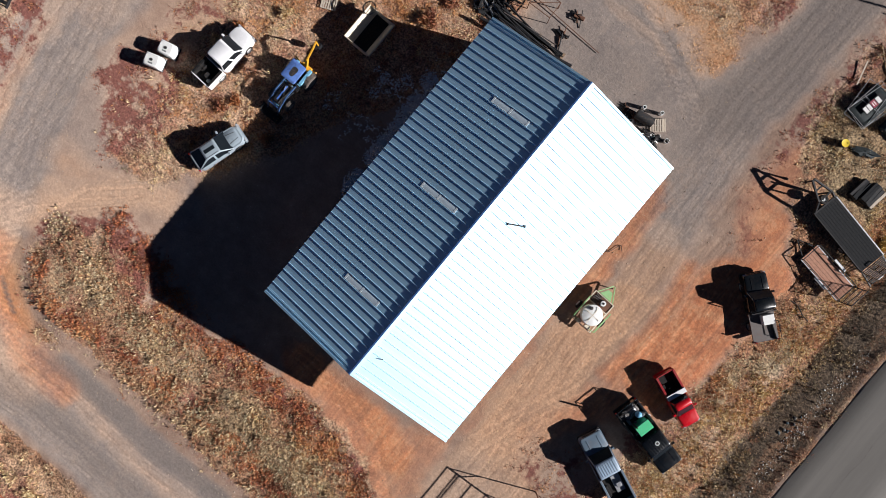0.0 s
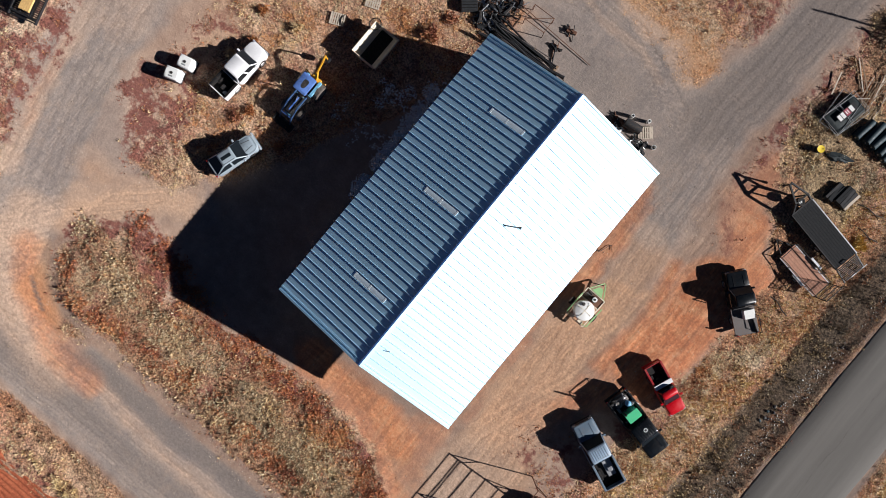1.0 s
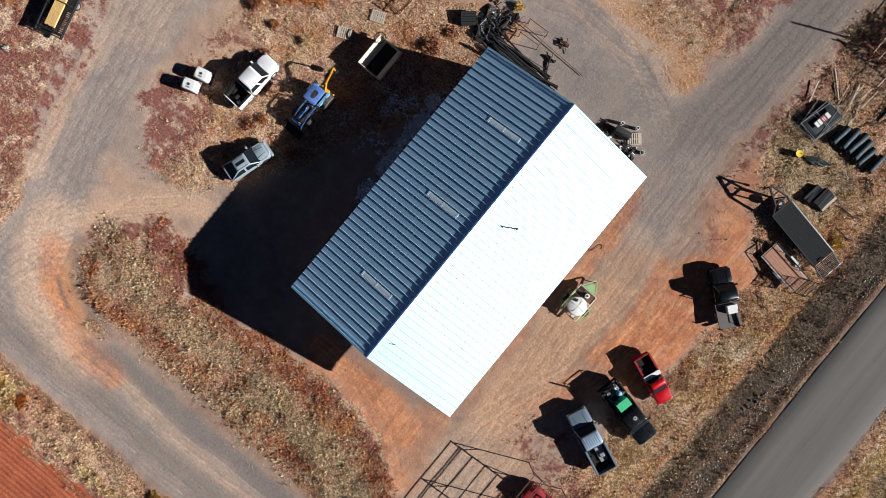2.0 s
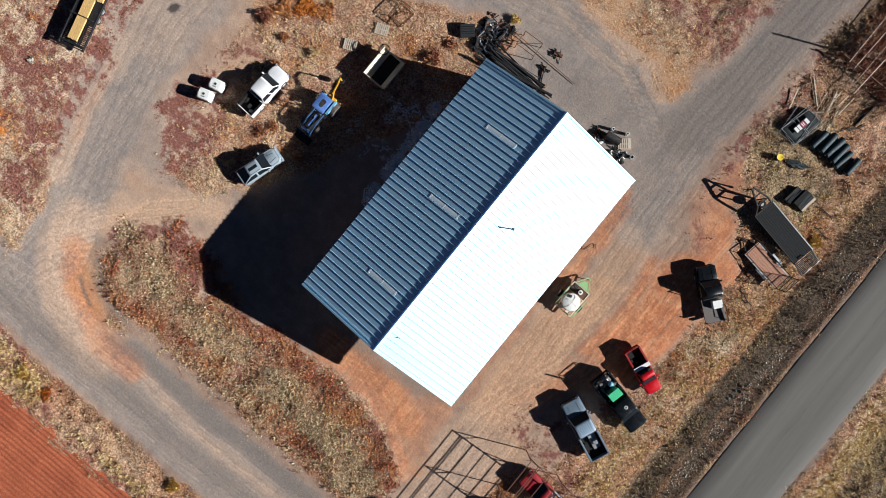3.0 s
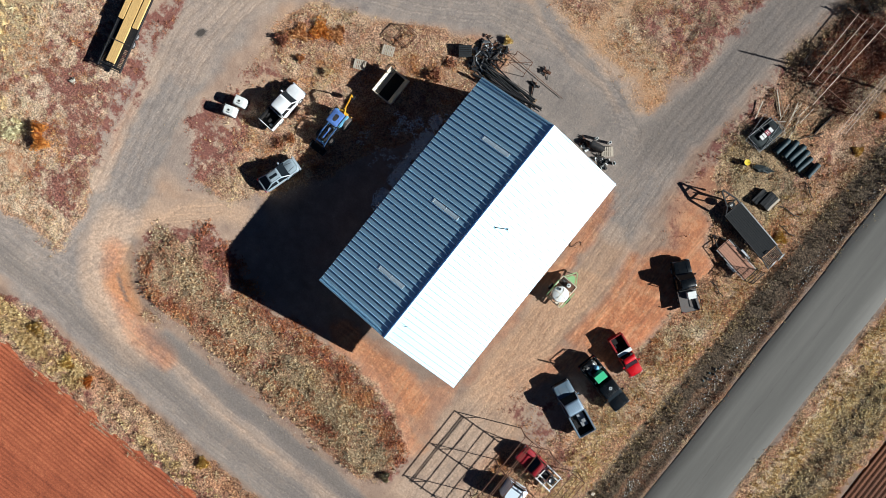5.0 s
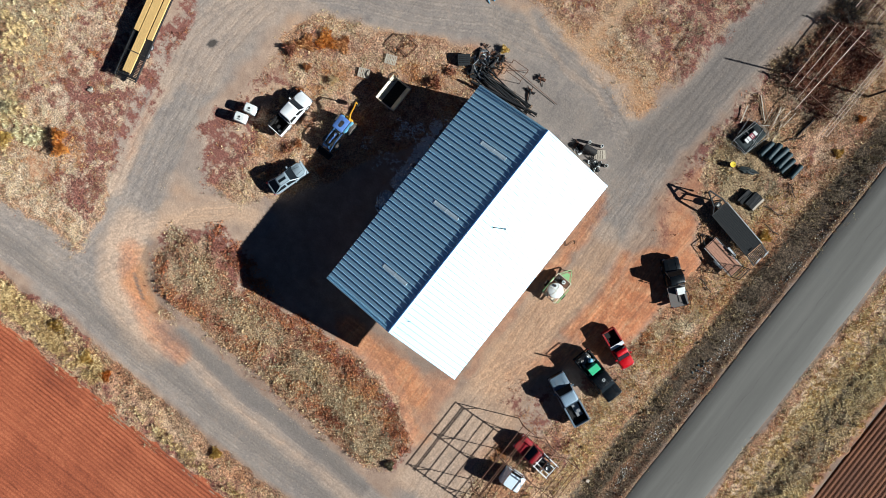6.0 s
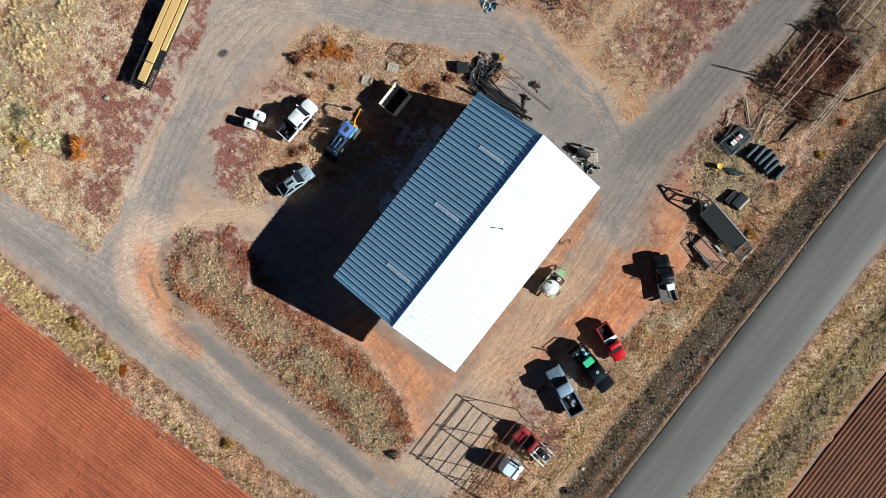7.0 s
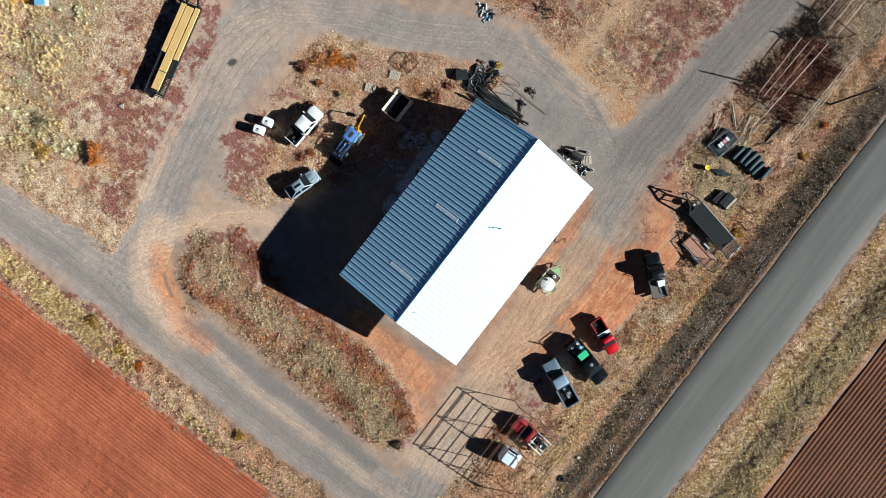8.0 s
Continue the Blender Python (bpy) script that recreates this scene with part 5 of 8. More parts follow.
def build_tractor():
    t = thing("tractor", on_ground(-17.1, 0.0, -90), "blue compact tractor with front loader, canopy and yellow backhoe", "tractor")
    B = M["tractor_blue"]
    part("bonnet", Shape().stack([(rrect(0.1, 1.75, -0.3, 0.3, 0.08), 0.75), (rrect(0.1, 1.75, -0.3, 0.3, 0.08), 1.2), (rrect(0.12, 1.65, -0.22, 0.22, 0.08), 1.3)]), M["black_steel"], t)
    part("bonnet_stripe", Shape().box(0.25, 1.5, -0.06, 0.06, 1.28, 1.315, 0.01), B, t)
    part("chassis", Shape().box(-1.5, 1.8, -0.25, 0.25, 0.45, 0.8, 0.04), M["black_steel"], t)
    part("floor", Shape().box(-0.9, 0.15, -0.65, 0.65, 0.72, 0.8, 0.02), M["black_steel"], t)
    part("seat", Shape().box(-1.05, -0.6, -0.25, 0.25, 0.95, 1.1, 0.06).box(-1.1, -1.0, -0.25, 0.25, 1.05, 1.5, 0.04), M["black_plastic"], t)
    part("dashboard", Shape().box(-0.05, 0.15, -0.25, 0.25, 0.8, 1.4, 0.04), M["black_plastic"], t)
    part("steering_wheel", Shape().ring_of([(0.16, -0.015), (0.19, -0.015), (0.19, 0.015), (0.16, 0.015)], 16, pose(-0.2, 0, 1.45, 0, -25, 0)), M["black_plastic"], t)
    can = part("canopy", Shape().stack([(rrect(-1.55, -0.05, -0.62, 0.62, 0.1), 2.3), (rrect(-1.55, -0.05, -0.62, 0.62, 0.1), 2.36), (rrect(-1.42, -0.18, -0.5, 0.5, 0.1), 2.42)]), M["pale_blue"], t, "faded blue canopy with a dark stain")
    part("stain", Shape().stack([(nose(rrect(-1.15, -0.4, -0.2, 0.28, 0.18), -1.15, -0.4, 0.3), z) for z in (2.41, 2.424)]), M["black_plastic"], can)
    for x in (-1.4, -0.2):
        for sy in (-1, 1):
            part("canopy_post", Shape().bar((x, sy * 0.52, 0.8), (x, sy * 0.52, 2.32), 0.06), M["black_steel"], t)
    for sy in (-1, 1):
        part("mudguard", Shape().box(-1.75, -0.4, sy * 0.6 - 0.14, sy * 0.6 + 0.14, 1.22, 1.34, 0.05), M["sky_blue"], t)
        wheel(t, -1.1, sy * 0.88, 0.68, 0.44, M["rim"], 12, M["dusty_rubber"])
        wheel(t, 1.25, sy * 0.78, 0.46, 0.3, M["rim"], 10, M["dusty_rubber"])
        arm = Shape().hose([(-0.1, sy * 0.5, 1.35), (1.0, sy * 0.5, 1.42), (1.95, sy * 0.5, 0.95), (2.35, sy * 0.5, 0.35)], 0.07)
        part("loader_arm", arm, M["dark_blue"], t)
        part("ram", Shape().tube((0.3, sy * 0.5, 0.75), (1.3, sy * 0.5, 1.2), 0.04).tube((1.3, sy * 0.5, 1.3), (2.1, sy * 0.5, 1.1), 0.035), M["chrome"], t)
    for k, (hx, hy, hz) in enumerate(((0.3, 0.2, 1.36), (0.75, -0.15, 1.38), (1.2, 0.12, 1.35))):
        part("hydraulic_hose", Shape().hose([(hx - 0.5, hy, 1.3), (hx, hy + 0.15, hz), (hx + 0.35, 0.46 * (-1) ** k, 1.42)], 0.025), M["chrome"] if k == 1 else M["black_plastic"], t)
    part("battery_box", Shape().box(1.45, 1.85, -0.24, 0.24, 0.8, 1.12, 0.04), M["sky_blue"], t)
    part("exhaust", Shape().tube((0.9, 0.26, 1.0), (0.9, 0.26, 1.9), 0.04), M["chrome"], t)
    part("toolbar", Shape().bar((-0.35, -0.62, 1.0), (-0.35, 0.62, 1.0), 0.08).bar((0.05, -0.42, 1.32), (0.05, 0.42, 1.32), 0.07), M["sky_blue"], t)
    part("cross_tube", Shape().tube((1.95, -0.5, 0.95), (1.95, 0.5, 0.95), 0.05), B, t)
    bucket = [(2.25, 0.08), (2.95, 0.05), (2.95, 0.09), (2.33, 0.13), (2.33, 0.62), (2.25, 0.62)]
    part("bucket", Shape().rings([[(x, y, z) for x, z in bucket] for y in (-0.85, 0.85)]).box(2.27, 2.8, -0.87, -0.82, 0.06, 0.5).box(2.27, 2.8, 0.82, 0.87, 0.06, 0.5), M["black_steel"], t)
    Y = M["yellow"]
    hoe = part("backhoe_boom", Shape().bar((-1.75, 0, 0.75), (-2.15, 0.0, 1.7), 0.16, 0.2).bar((-2.15, 0, 1.7), (-3.05, -0.1, 2.0), 0.10, 0.18).bar((-3.05, -0.1, 2.0), (-3.55, -0.28, 1.85), 0.10, 0.14), Y, t, "yellow backhoe boom")
    part("swing_frame", Shape().box(-1.95, -1.55, -0.45, 0.45, 0.5, 0.85, 0.05), Y, hoe)
    part("dipper", Shape().bar((-3.55, -0.28, 1.9), (-3.55, -0.3, 1.0), 0.09, 0.12), Y, hoe)
    part("digger_bucket", Shape().stack([(rrect(-3.75, -3.4, -0.48, -0.12, 0.05), 0.55), (rrect(-3.8, -3.35, -0.48, -0.12, 0.05), 1.0)]), M["black_steel"], hoe)
    for sy in (-1, 1):
        part("stabiliser", Shape().bar((-1.75, sy * 0.45, 0.7), (-1.85, sy * 1.0, 1.3), 0.09), Y, hoe)


def build_sprayer():
    s = thing("field_sprayer", on_ground(11.2, 1.45, 88), "pale green field sprayer with a round white tank", "sprayer")
    G = M["pale_green"]
    for sy in (-1, 1):
        part("rail", Shape().bar((-1.35, sy * 0.88, 0.62), (1.35, sy * 0.88, 0.62), 0.08, 0.1), M["cream"], s)
        part("tongue", Shape().bar((1.35, sy * 0.75, 0.62), (2.5, sy * 0.05, 0.5), 0.07, 0.09), G, s)
        wheel(s, -0.25, sy * 1.12, 0.36, 0.24, M["white_plastic"])
        boom = Shape().bar((-1.2, sy * 0.5, 0.75), (-1.2, sy * 1.0, 0.85), 0.05).bar((-1.2, sy * 1.0, 0.85), (0.7, sy * 1.02, 0.95), 0.05).bar((-1.2, sy * 1.0, 1.1), (0.7, sy * 1.02, 1.1), 0.04)
        part("folded_boom", boom, G, s)
    for x in (-1.35, -0.5, 0.5, 1.35):
        part("crossbar", Shape().bar((x, -0.88, 0.62), (x, 0.88, 0.62), 0.07, 0.09), M["cream"], s)
    part("deck", Shape().box(0.45, 1.35, -0.85, 0.85, 0.58, 0.62), M["rusty"], s)
    part("drip_tray", Shape().stack([([(1.4, -0.5), (2.0, -0.15), (2.0, 0.2), (1.4, 0.55)], z) for z in (0.62, 0.7)]), G, s)
    tk = part("tank", Shape().lathe([(0.7, 0.62), (0.82, 0.72), (0.83, 1.1), (0.78, 1.22), (0.5, 1.31), (0.2, 1.34), (0.0, 1.345)], 28, pose(-0.3, 0, 0)), M["white_plastic"], s, "round white plastic tank")
    part("lid", Shape().lathe([(0.13, 1.29), (0.14, 1.36), (0.1, 1.39), (0, 1.39)], 14, pose(0.05, 0.42, 0)), M["black_plastic"], tk)
    part("strap", Shape().box(-1.05, 0.45, -0.02, 0.02, 1.335, 1.352).box(-0.32, -0.28, -0.75, 0.75, 1.33, 1.35), M["cream"], tk)
    pump = part("pump", Shape().box(0.7, 1.15, -0.3, 0.1, 0.62, 0.95, 0.06), M["black_steel"], s)
    pulley = part("pulley", Shape().lathe([(0.2, 0.95), (0.21, 1.02), (0.12, 1.03), (0.0, 1.04)], 18, pose(0.92, -0.1, 0)), M["white_plastic"], pump)
    part("hub", Shape().lathe([(0.09, 1.03), (0.09, 1.06), (0.0, 1.065)], 12, pose(0.92, -0.1, 0)), M["black_steel"], pulley)
    hose = Shape()
    for k in range(5):
        y = 0.2 + 0.12 * k
        hose.hose([(0.6, y, 0.66), (0.85, y + 0.1, 0.8), (1.1, y - 0.05, 0.72), (1.3, y + 0.02, 0.66)], 0.025, 5)
    part("hose_bundle", hose, M["black_plastic"], s)
    part("box", Shape().box(-1.3, -1.02, -0.6, -0.15, 0.62, 0.86, 0.03), M["cream"], s)
    part("box", Shape().box(-1.3, -1.05, 0.2, 0.55, 0.62, 0.8, 0.03), M["cream"], s)
    part("stand", Shape().bar((2.3, 0, 0.5), (2.3, 0, 0.0), 0.06), M["black_steel"], s)


def ibc(x, y, turn, label):
    t = thing("water_tote", on_ground(x, y, turn), label, "ibc tote", "water totes")
    part("pallet_base", Shape().box(-0.6, 0.6, -0.5, 0.5, 0.0, 0.14, 0.02), M["black_plastic"], t)
    b = part("bottle", Shape().stack([(rrect(-0.56, 0.56, -0.46, 0.46, 0.16), 0.14), (rrect(-0.57, 0.57, -0.47, 0.47, 0.18), 1.06), (rrect(-0.5, 0.5, -0.4, 0.4, 0.18), 1.12)]), M["white_plastic"], t)
    part("cap", Shape().lathe([(0.11, 1.11), (0.11, 1.16), (0.0, 1.165)], 14), M["black_plastic"], b)
    part("label_plate", Shape().box(-0.18, 0.18, -0.3, -0.2, 1.1, 1.128), M["steel"], b)
    c = Shape()
    for z in (0.2, 0.45, 0.7, 0.95):
        c.hose([(-0.59, -0.49, z), (0.59, -0.49, z), (0.59, 0.49, z), (-0.59, 0.49, z), (-0.59, -0.49, z)], 0.008, 4)
    for u in (-0.59, -0.3, 0, 0.3, 0.59):
        for v in (-0.49, 0.49):
            c.tube((u, v, 0.14), (u, v, 1.02), 0.008, 4)
    part("cage", c, M["steel"], t)


def build_gooseneck():
    t = thing("gooseneck_trailer", on_ground(22.35, 18.3, 169), "dark flatbed gooseneck trailer with ramps folded up at its tail", "trailer")
    K = M["black_steel"]
    for k in range(9):
        y = -1.0 + 2.0 * (k + 0.5) / 9
        part("plank", Shape().box(-2.8, 2.85, y - 0.105, y + 0.105, 0.92, 0.97, 0.008), M["deck_grey"], t)
    for sy in (-1, 1):
        part("side_rail", Shape().box(-2.85, 2.9, sy * 1.06 - 0.05, sy * 1.06 + 0.05, 0.82, 0.99, 0.01), M["steel"] if sy < 0 else K, t)
        part("main_beam", Shape().box(-2.8, 2.9, sy * 0.5 - 0.06, sy * 0.5 + 0.06, 0.6, 0.9), K, t)
        for x in (-1.6, -0.75):
            wheel(t, x, sy * 0.86, 0.38, 0.26)
        part("neck_beam", Shape().bar((2.85, sy * 0.95, 0.9), (3.6, sy * 0.62, 1.75), 0.12, 0.16).bar((3.6, sy * 0.62, 1.75), (5.2, sy * 0.08, 1.95), 0.12, 0.16), K, t)
    part("front_beam", Shape().box(2.8, 2.92, -1.1, 1.1, 0.8, 1.02, 0.02), K, t)
    part("neck_cross", Shape().bar((3.6, -0.62, 1.75), (3.6, 0.62, 1.75), 0.1), K, t)
    part("neck_cross", Shape().bar((4.4, -0.36, 1.86), (4.4, 0.36, 1.86), 0.1), K, t)
    part("coupler", Shape().tube((5.1, 0, 2.0), (5.1, 0, 0.95), 0.07).tube((5.1, 0, 0.95), (5.1, 0, 0.8), 0.11), K, t)
    part("jack", Shape().bar((3.7, 0.35, 1.9), (3.7, 0.35, 0.0), 0.1), K, t)
    part("jack", Shape().bar((3.7, -0.35, 1.9), (3.7, -0.35, 0.0), 0.1), K, t)
    sp = part("spare_tyre", Shape().ring_of([(0.2, 1.0), (0.32, 1.0), (0.36, 1.05), (0.36, 1.16), (0.32, 1.22), (0.2, 1.22)], 20, pose(3.3, -0.1, 0)), M["rubber"], t)
    part("hub", Shape().lathe([(0.21, 1.03), (0.21, 1.17), (0.1, 1.15), (0.06, 1.22), (0, 1.22)], 16, pose(3.3, -0.1, 0)), M["white_plastic"], sp)
    part("spare_mount", Shape().box(2.85, 3.65, -0.2, 0.0, 0.9, 1.0), K, t)
    for k in range(9):
        x = -2.95 - 0.15 * k
        z = 0.9 - 0.045 * k
        part("dovetail_slat", Shape().box(x - 0.05, x + 0.04, -1.0, 1.0, z - 0.03, z), K, t)
    for sy in (-1, 1):
        part("dovetail_rail", Shape().bar((-2.8, sy * 1.0, 0.88), (-4.3, sy * 1.0, 0.48), 0.08, 0.12), K, t)
        r = Shape()
        for y in (sy * 0.55 - 0.24, sy * 0.55 + 0.24):
            r.bar((-4.25, y, 0.5), (-3.75, y, 1.65), 0.05)
        for k in range(5):
            f = k / 4
            r.bar((-4.25 + 0.5 * f, sy * 0.55 - 0.24, 0.5 + 1.15 * f), (-4.25 + 0.5 * f, sy * 0.55 + 0.24, 0.5 + 1.15 * f), 0.05)
        part("ramp", r, M["steel"], t, "upright ladder ramp")


def build_utility():
    t = thing("utility_trailer", on_ground(23.2, 15.2, 171), "small utility trailer with red-brown deck boards and mesh tailgate", "trailer")
    K = M["black_steel"]
    for k in range(6):
        y = -0.78 + 1.56 * (k + 0.5) / 6
        part("plank", Shape().box(-2.08, 2.1, y - 0.122, y + 0.122, 0.5, 0.545, 0.008), M["deck_red"], t)
    for sy in (-1, 1):
        r = Shape().bar((-2.1, sy * 0.83, 0.9), (2.1, sy * 0.83, 0.9), 0.05)
        for x in (-2.1, -1.05, 0, 1.05, 2.1):
            r.bar((x, sy * 0.83, 0.48), (x, sy * 0.83, 0.9), 0.05)
        part("rail", r, K, t)
        part("frame_beam", Shape().bar((-2.12, sy * 0.83, 0.46), (2.12, sy * 0.83, 0.46), 0.06, 0.12), M["steel"], t)
        part("mudguard", Shape().box(-0.75, 0.45, sy * 1.0 - 0.13, sy * 1.0 + 0.13, 0.68, 0.74, 0.03), M["steel"], t)
        wheel(t, -0.15, sy * 1.0, 0.32, 0.2)
        part("tongue", Shape().bar((2.1, sy * 0.6, 0.44), (3.35, sy * 0.04, 0.44), 0.07), K, t)
    part("front_rail", Shape().bar((2.1, -0.83, 0.9), (2.1, 0.83, 0.9), 0.05).bar((2.12, -0.83, 0.46), (2.12, 0.83, 0.46), 0.06, 0.12), K, t)
    part("jack", Shape().tube((2.9, 0, 0.7), (2.9, 0, 0.0), 0.04), K, t)
    g = Shape()
    lean = 0.35
    for y in (-0.82, 0.82):
        g.bar((-2.15, y, 0.5), (-2.15 - lean, y, 1.85), 0.05)
    for f in (0, 0.33, 0.66, 1):
        g.bar((-2.15 - lean * f, -0.82, 0.5 + 1.35 * f), (-2.15 - lean * f, 0.82, 0.5 + 1.35 * f), 0.05)
    gate = part("tailgate", g, K, t, "mesh tailgate standing up")
    w = Shape()
    for k in range(14):
        y = -0.78 + 1.56 * k / 13
        w.bar((-2.15, y, 0.5), (-2.15 - lean, y, 1.85), 0.012)
    for k in range(10):
        f = (k + 0.5) / 10
        w.bar((-2.15 - lean * f, -0.82, 0.5 + 1.35 * f), (-2.15 - lean * f, 0.82, 0.5 + 1.35 * f), 0.012)
    part("wire_mesh", w, K, gate)


def build_lumber_trailer():
    t = thing("lumber_trailer", on_ground(-38.15, -9.5, 104.6), "long black flatbed trailer loaded with fresh yellow lumber", "trailer")
    K = M["black_steel"]
    L = 11.4
    part("deck", Shape().box(2.4, L, -1.15, 1.15, 0.82, 0.9, 0.01), M["black_steel"], t)
    for sy in (-1, 1):
        part("side_rail", Shape().box(0.0, L, sy * 1.17 - 0.05, sy * 1.17 + 0.05, 0.7, 0.92, 0.01), K, t)
        part("main_beam", Shape().box(0.3, L, sy * 0.45 - 0.07, sy * 0.45 + 0.07, 0.5, 0.82), K, t)
        for x in (3.2, 4.1):
            wheel(t, x, sy * 0.95, 0.4, 0.28)
    for k in range(14):
        x = 0.1 + 0.165 * k
        part("dovetail_slat", Shape().box(x - 0.05, x + 0.05, -1.12, 1.12, 0.7 + 0.011 * k, 0.75 + 0.011 * k), K, t)
    for x in (0.35, 2.45):
        part("cross_beam", Shape().box(x - 0.06, x + 0.06, -1.15, 1.15, 0.6, 0.95), K, t)
    part("headboard", Shape().bar((L, -1.1, 0.9), (L, -1.1, 1.5), 0.08).bar((L, 1.1, 0.9), (L, 1.1, 1.5), 0.08).bar((L, -1.1, 1.5), (L, 1.1, 1.5), 0.08), K, t)
    part("neck", Shape().bar((L, -0.7, 0.85), (L + 2.4, -0.1, 1.9), 0.2, 0.25).bar((L, 0.7, 0.85), (L + 2.4, 0.1, 1.9), 0.2, 0.25), K, t)
    part("jack", Shape().bar((L + 1.2, 0, 1.5), (L + 1.2, 0, 0.0), 0.12).bar((L + 1.2, -0.5, 1.35), (L + 1.2, 0.5, 1.35), 0.12), K, t)
    m = t.matrix_world
    for x0, x1, y0, n in ((5.1, 11.1, 0.56, 3), (0.7, 11.0, -0.45, 5), (4.7, 11.15, -1.13, 3)):
        for k in range(n):
            y = y0 + 0.18 * k
            for layer in range(2):
                d = RND.uniform(-0.04, 0.04)
                b = Shape().box(x0 + d, x1 + d, y, y + 0.165, 0, 0.085, 0.006)
                loose("lumber_board", b, M["lumber"], m @ pose(0, 0, 0.955 + 0.09 * layer), "fresh yellow lumber board stacked on the black trailer", "lumber", "boards on the trailer")
    loose("tie_strap", Shape().box(2.85, 2.95, -1.18, 1.18, 0, 0.012), M["black_plastic"], m @ pose(0, 0, 1.146), "black strap over the stacked lumber", "strap", "lumber straps")


def build_dump_box():
    t = thing("dump_box", on_ground(-15.1, 6.83, 0), "cream steel dump box with flared sides, standing empty", "dump box")
    C, h0, h1 = M["cream"], 0.42, 1.2
    part("floor", Shape().box(-0.62, 0.62, -1.48, 1.48, h0 - 0.08, h0), M["bed_liner"], t)
    for sx in (-1, 1):
        q = [(sx * 0.6, h0), (sx * 1.15, h1), (sx * 1.15 + sx * 0.06, h1), (sx * 0.68, h0 - 0.05)]
        side = part("side", Shape().rings([[(x, y, z) for x, z in q] for y in (-1.5, 1.5)]), C, t)
        part("top_rail", Shape().box(sx * 1.18 - 0.035, sx * 1.18 + 0.035, -1.52, 1.52, h1 - 0.05, h1 + 0.05, 0.015), C, side)
        for y in (-0.9, 0, 0.9):
            part("rib", Shape().bar((sx * 0.72, y, h0), (sx * 1.24, y, h1), 0.08), C, side)
    for sy in (-1, 1):
        q = [(-0.6, h0), (0.6, h0), (1.15, h1), (-1.15, h1)]
        part("end", Shape().rings([[(x, sy * 1.48 + d, z) for x, z in q] for d in (-0.03, 0.03)]), C, t)
    for x in (-0.45, 0.45):
        part("skid", Shape().box(x - 0.08, x + 0.08, -1.5, 1.5, 0.0, h0 - 0.08), M["black_steel"], t)
    w = Shape()
    for k in range(3):
        pts = [(-1.1 + 0.45 * math.cos(a) + 0.06 * k, 1.25 + 0.5 * math.sin(a), h1 + 0.1 + 0.05 * k) for a in np.linspace(0, 2 * math.pi, 15)]
        w.hose(pts, 0.018, 5)
    loose("wire_coil", w, M["black_steel"], t.matrix_world @ pose(0, 0, -0.04), "loose coil of dark wire hung over the dump box corner", "wire coil")


def pallet(x, y, turn, z=0.0, tilt=0.0, label="pale wooden pallet lying on dry weeds"):
    t = thing("pallet", on_ground(x, y, turn, z) @ pose(0, 0, 0.02, tilt, 0, 0), label, "pallet", "loose pallets")
    for k in range(7):
        u = -0.55 + 1.1 * k / 6
        part("slat", Shape().box(u - 0.05, u + 0.05, -0.5, 0.5, 0.11, 0.13), M["pallet_wood"], t)
    for v in (-0.46, 0, 0.46):
        part("bearer", Shape().box(-0.6, 0.6, v - 0.04, v + 0.04, 0.02, 0.11), M["pallet_wood"], t)
    for u in (-0.5, 0, 0.5):
        part("bottom_slat", Shape().box(u - 0.05, u + 0.05, -0.5, 0.5, 0.0, 0.02), M["pallet_wood"], t)


def build_frame():
    t = thing("carport", pose(0, 0, 0), "bare rusty steel carport frame with no roof sheets", "carport frame")
    xs, ys = (16.8, 20.5, 24.3), (-20.2, -16.0, -11.9)

    def top(x):
        return 3.05 - 0.08 * (x - 16.8)
    for y in ys:
        for x in xs:
            part("post", Shape().bar((x, y, ground_z(x, y) - 0.05), (x, y, top(x)), 0.07), M["rusty"], t)
        part("rafter", Shape().bar((16.7, y, top(16.7) + 0.04), (24.4, y, top(24.4) + 0.04), 0.06, 0.09), M["rusty"], t)
        for x0, x1 in ((16.8, 17.7), (20.5, 19.6), (20.5, 21.4), (24.3, 23.4)):
            part("brace", Shape().bar((x0, y, 2.0), (x1, y, top(x1)), 0.06), M["rusty"], t)
    for x in (16.8, 17.6, 17.8, 18.8, 20.0, 21.1, 22.2, 22.8, 23.4, 23.9, 24.3):
        part("purlin", Shape().bar((x, -20.35, top(x) + 0.14), (x, -11.75, top(x) + 0.14), 0.04 if x > 18.9 else 0.06, 0.05), M["rusty"], t)


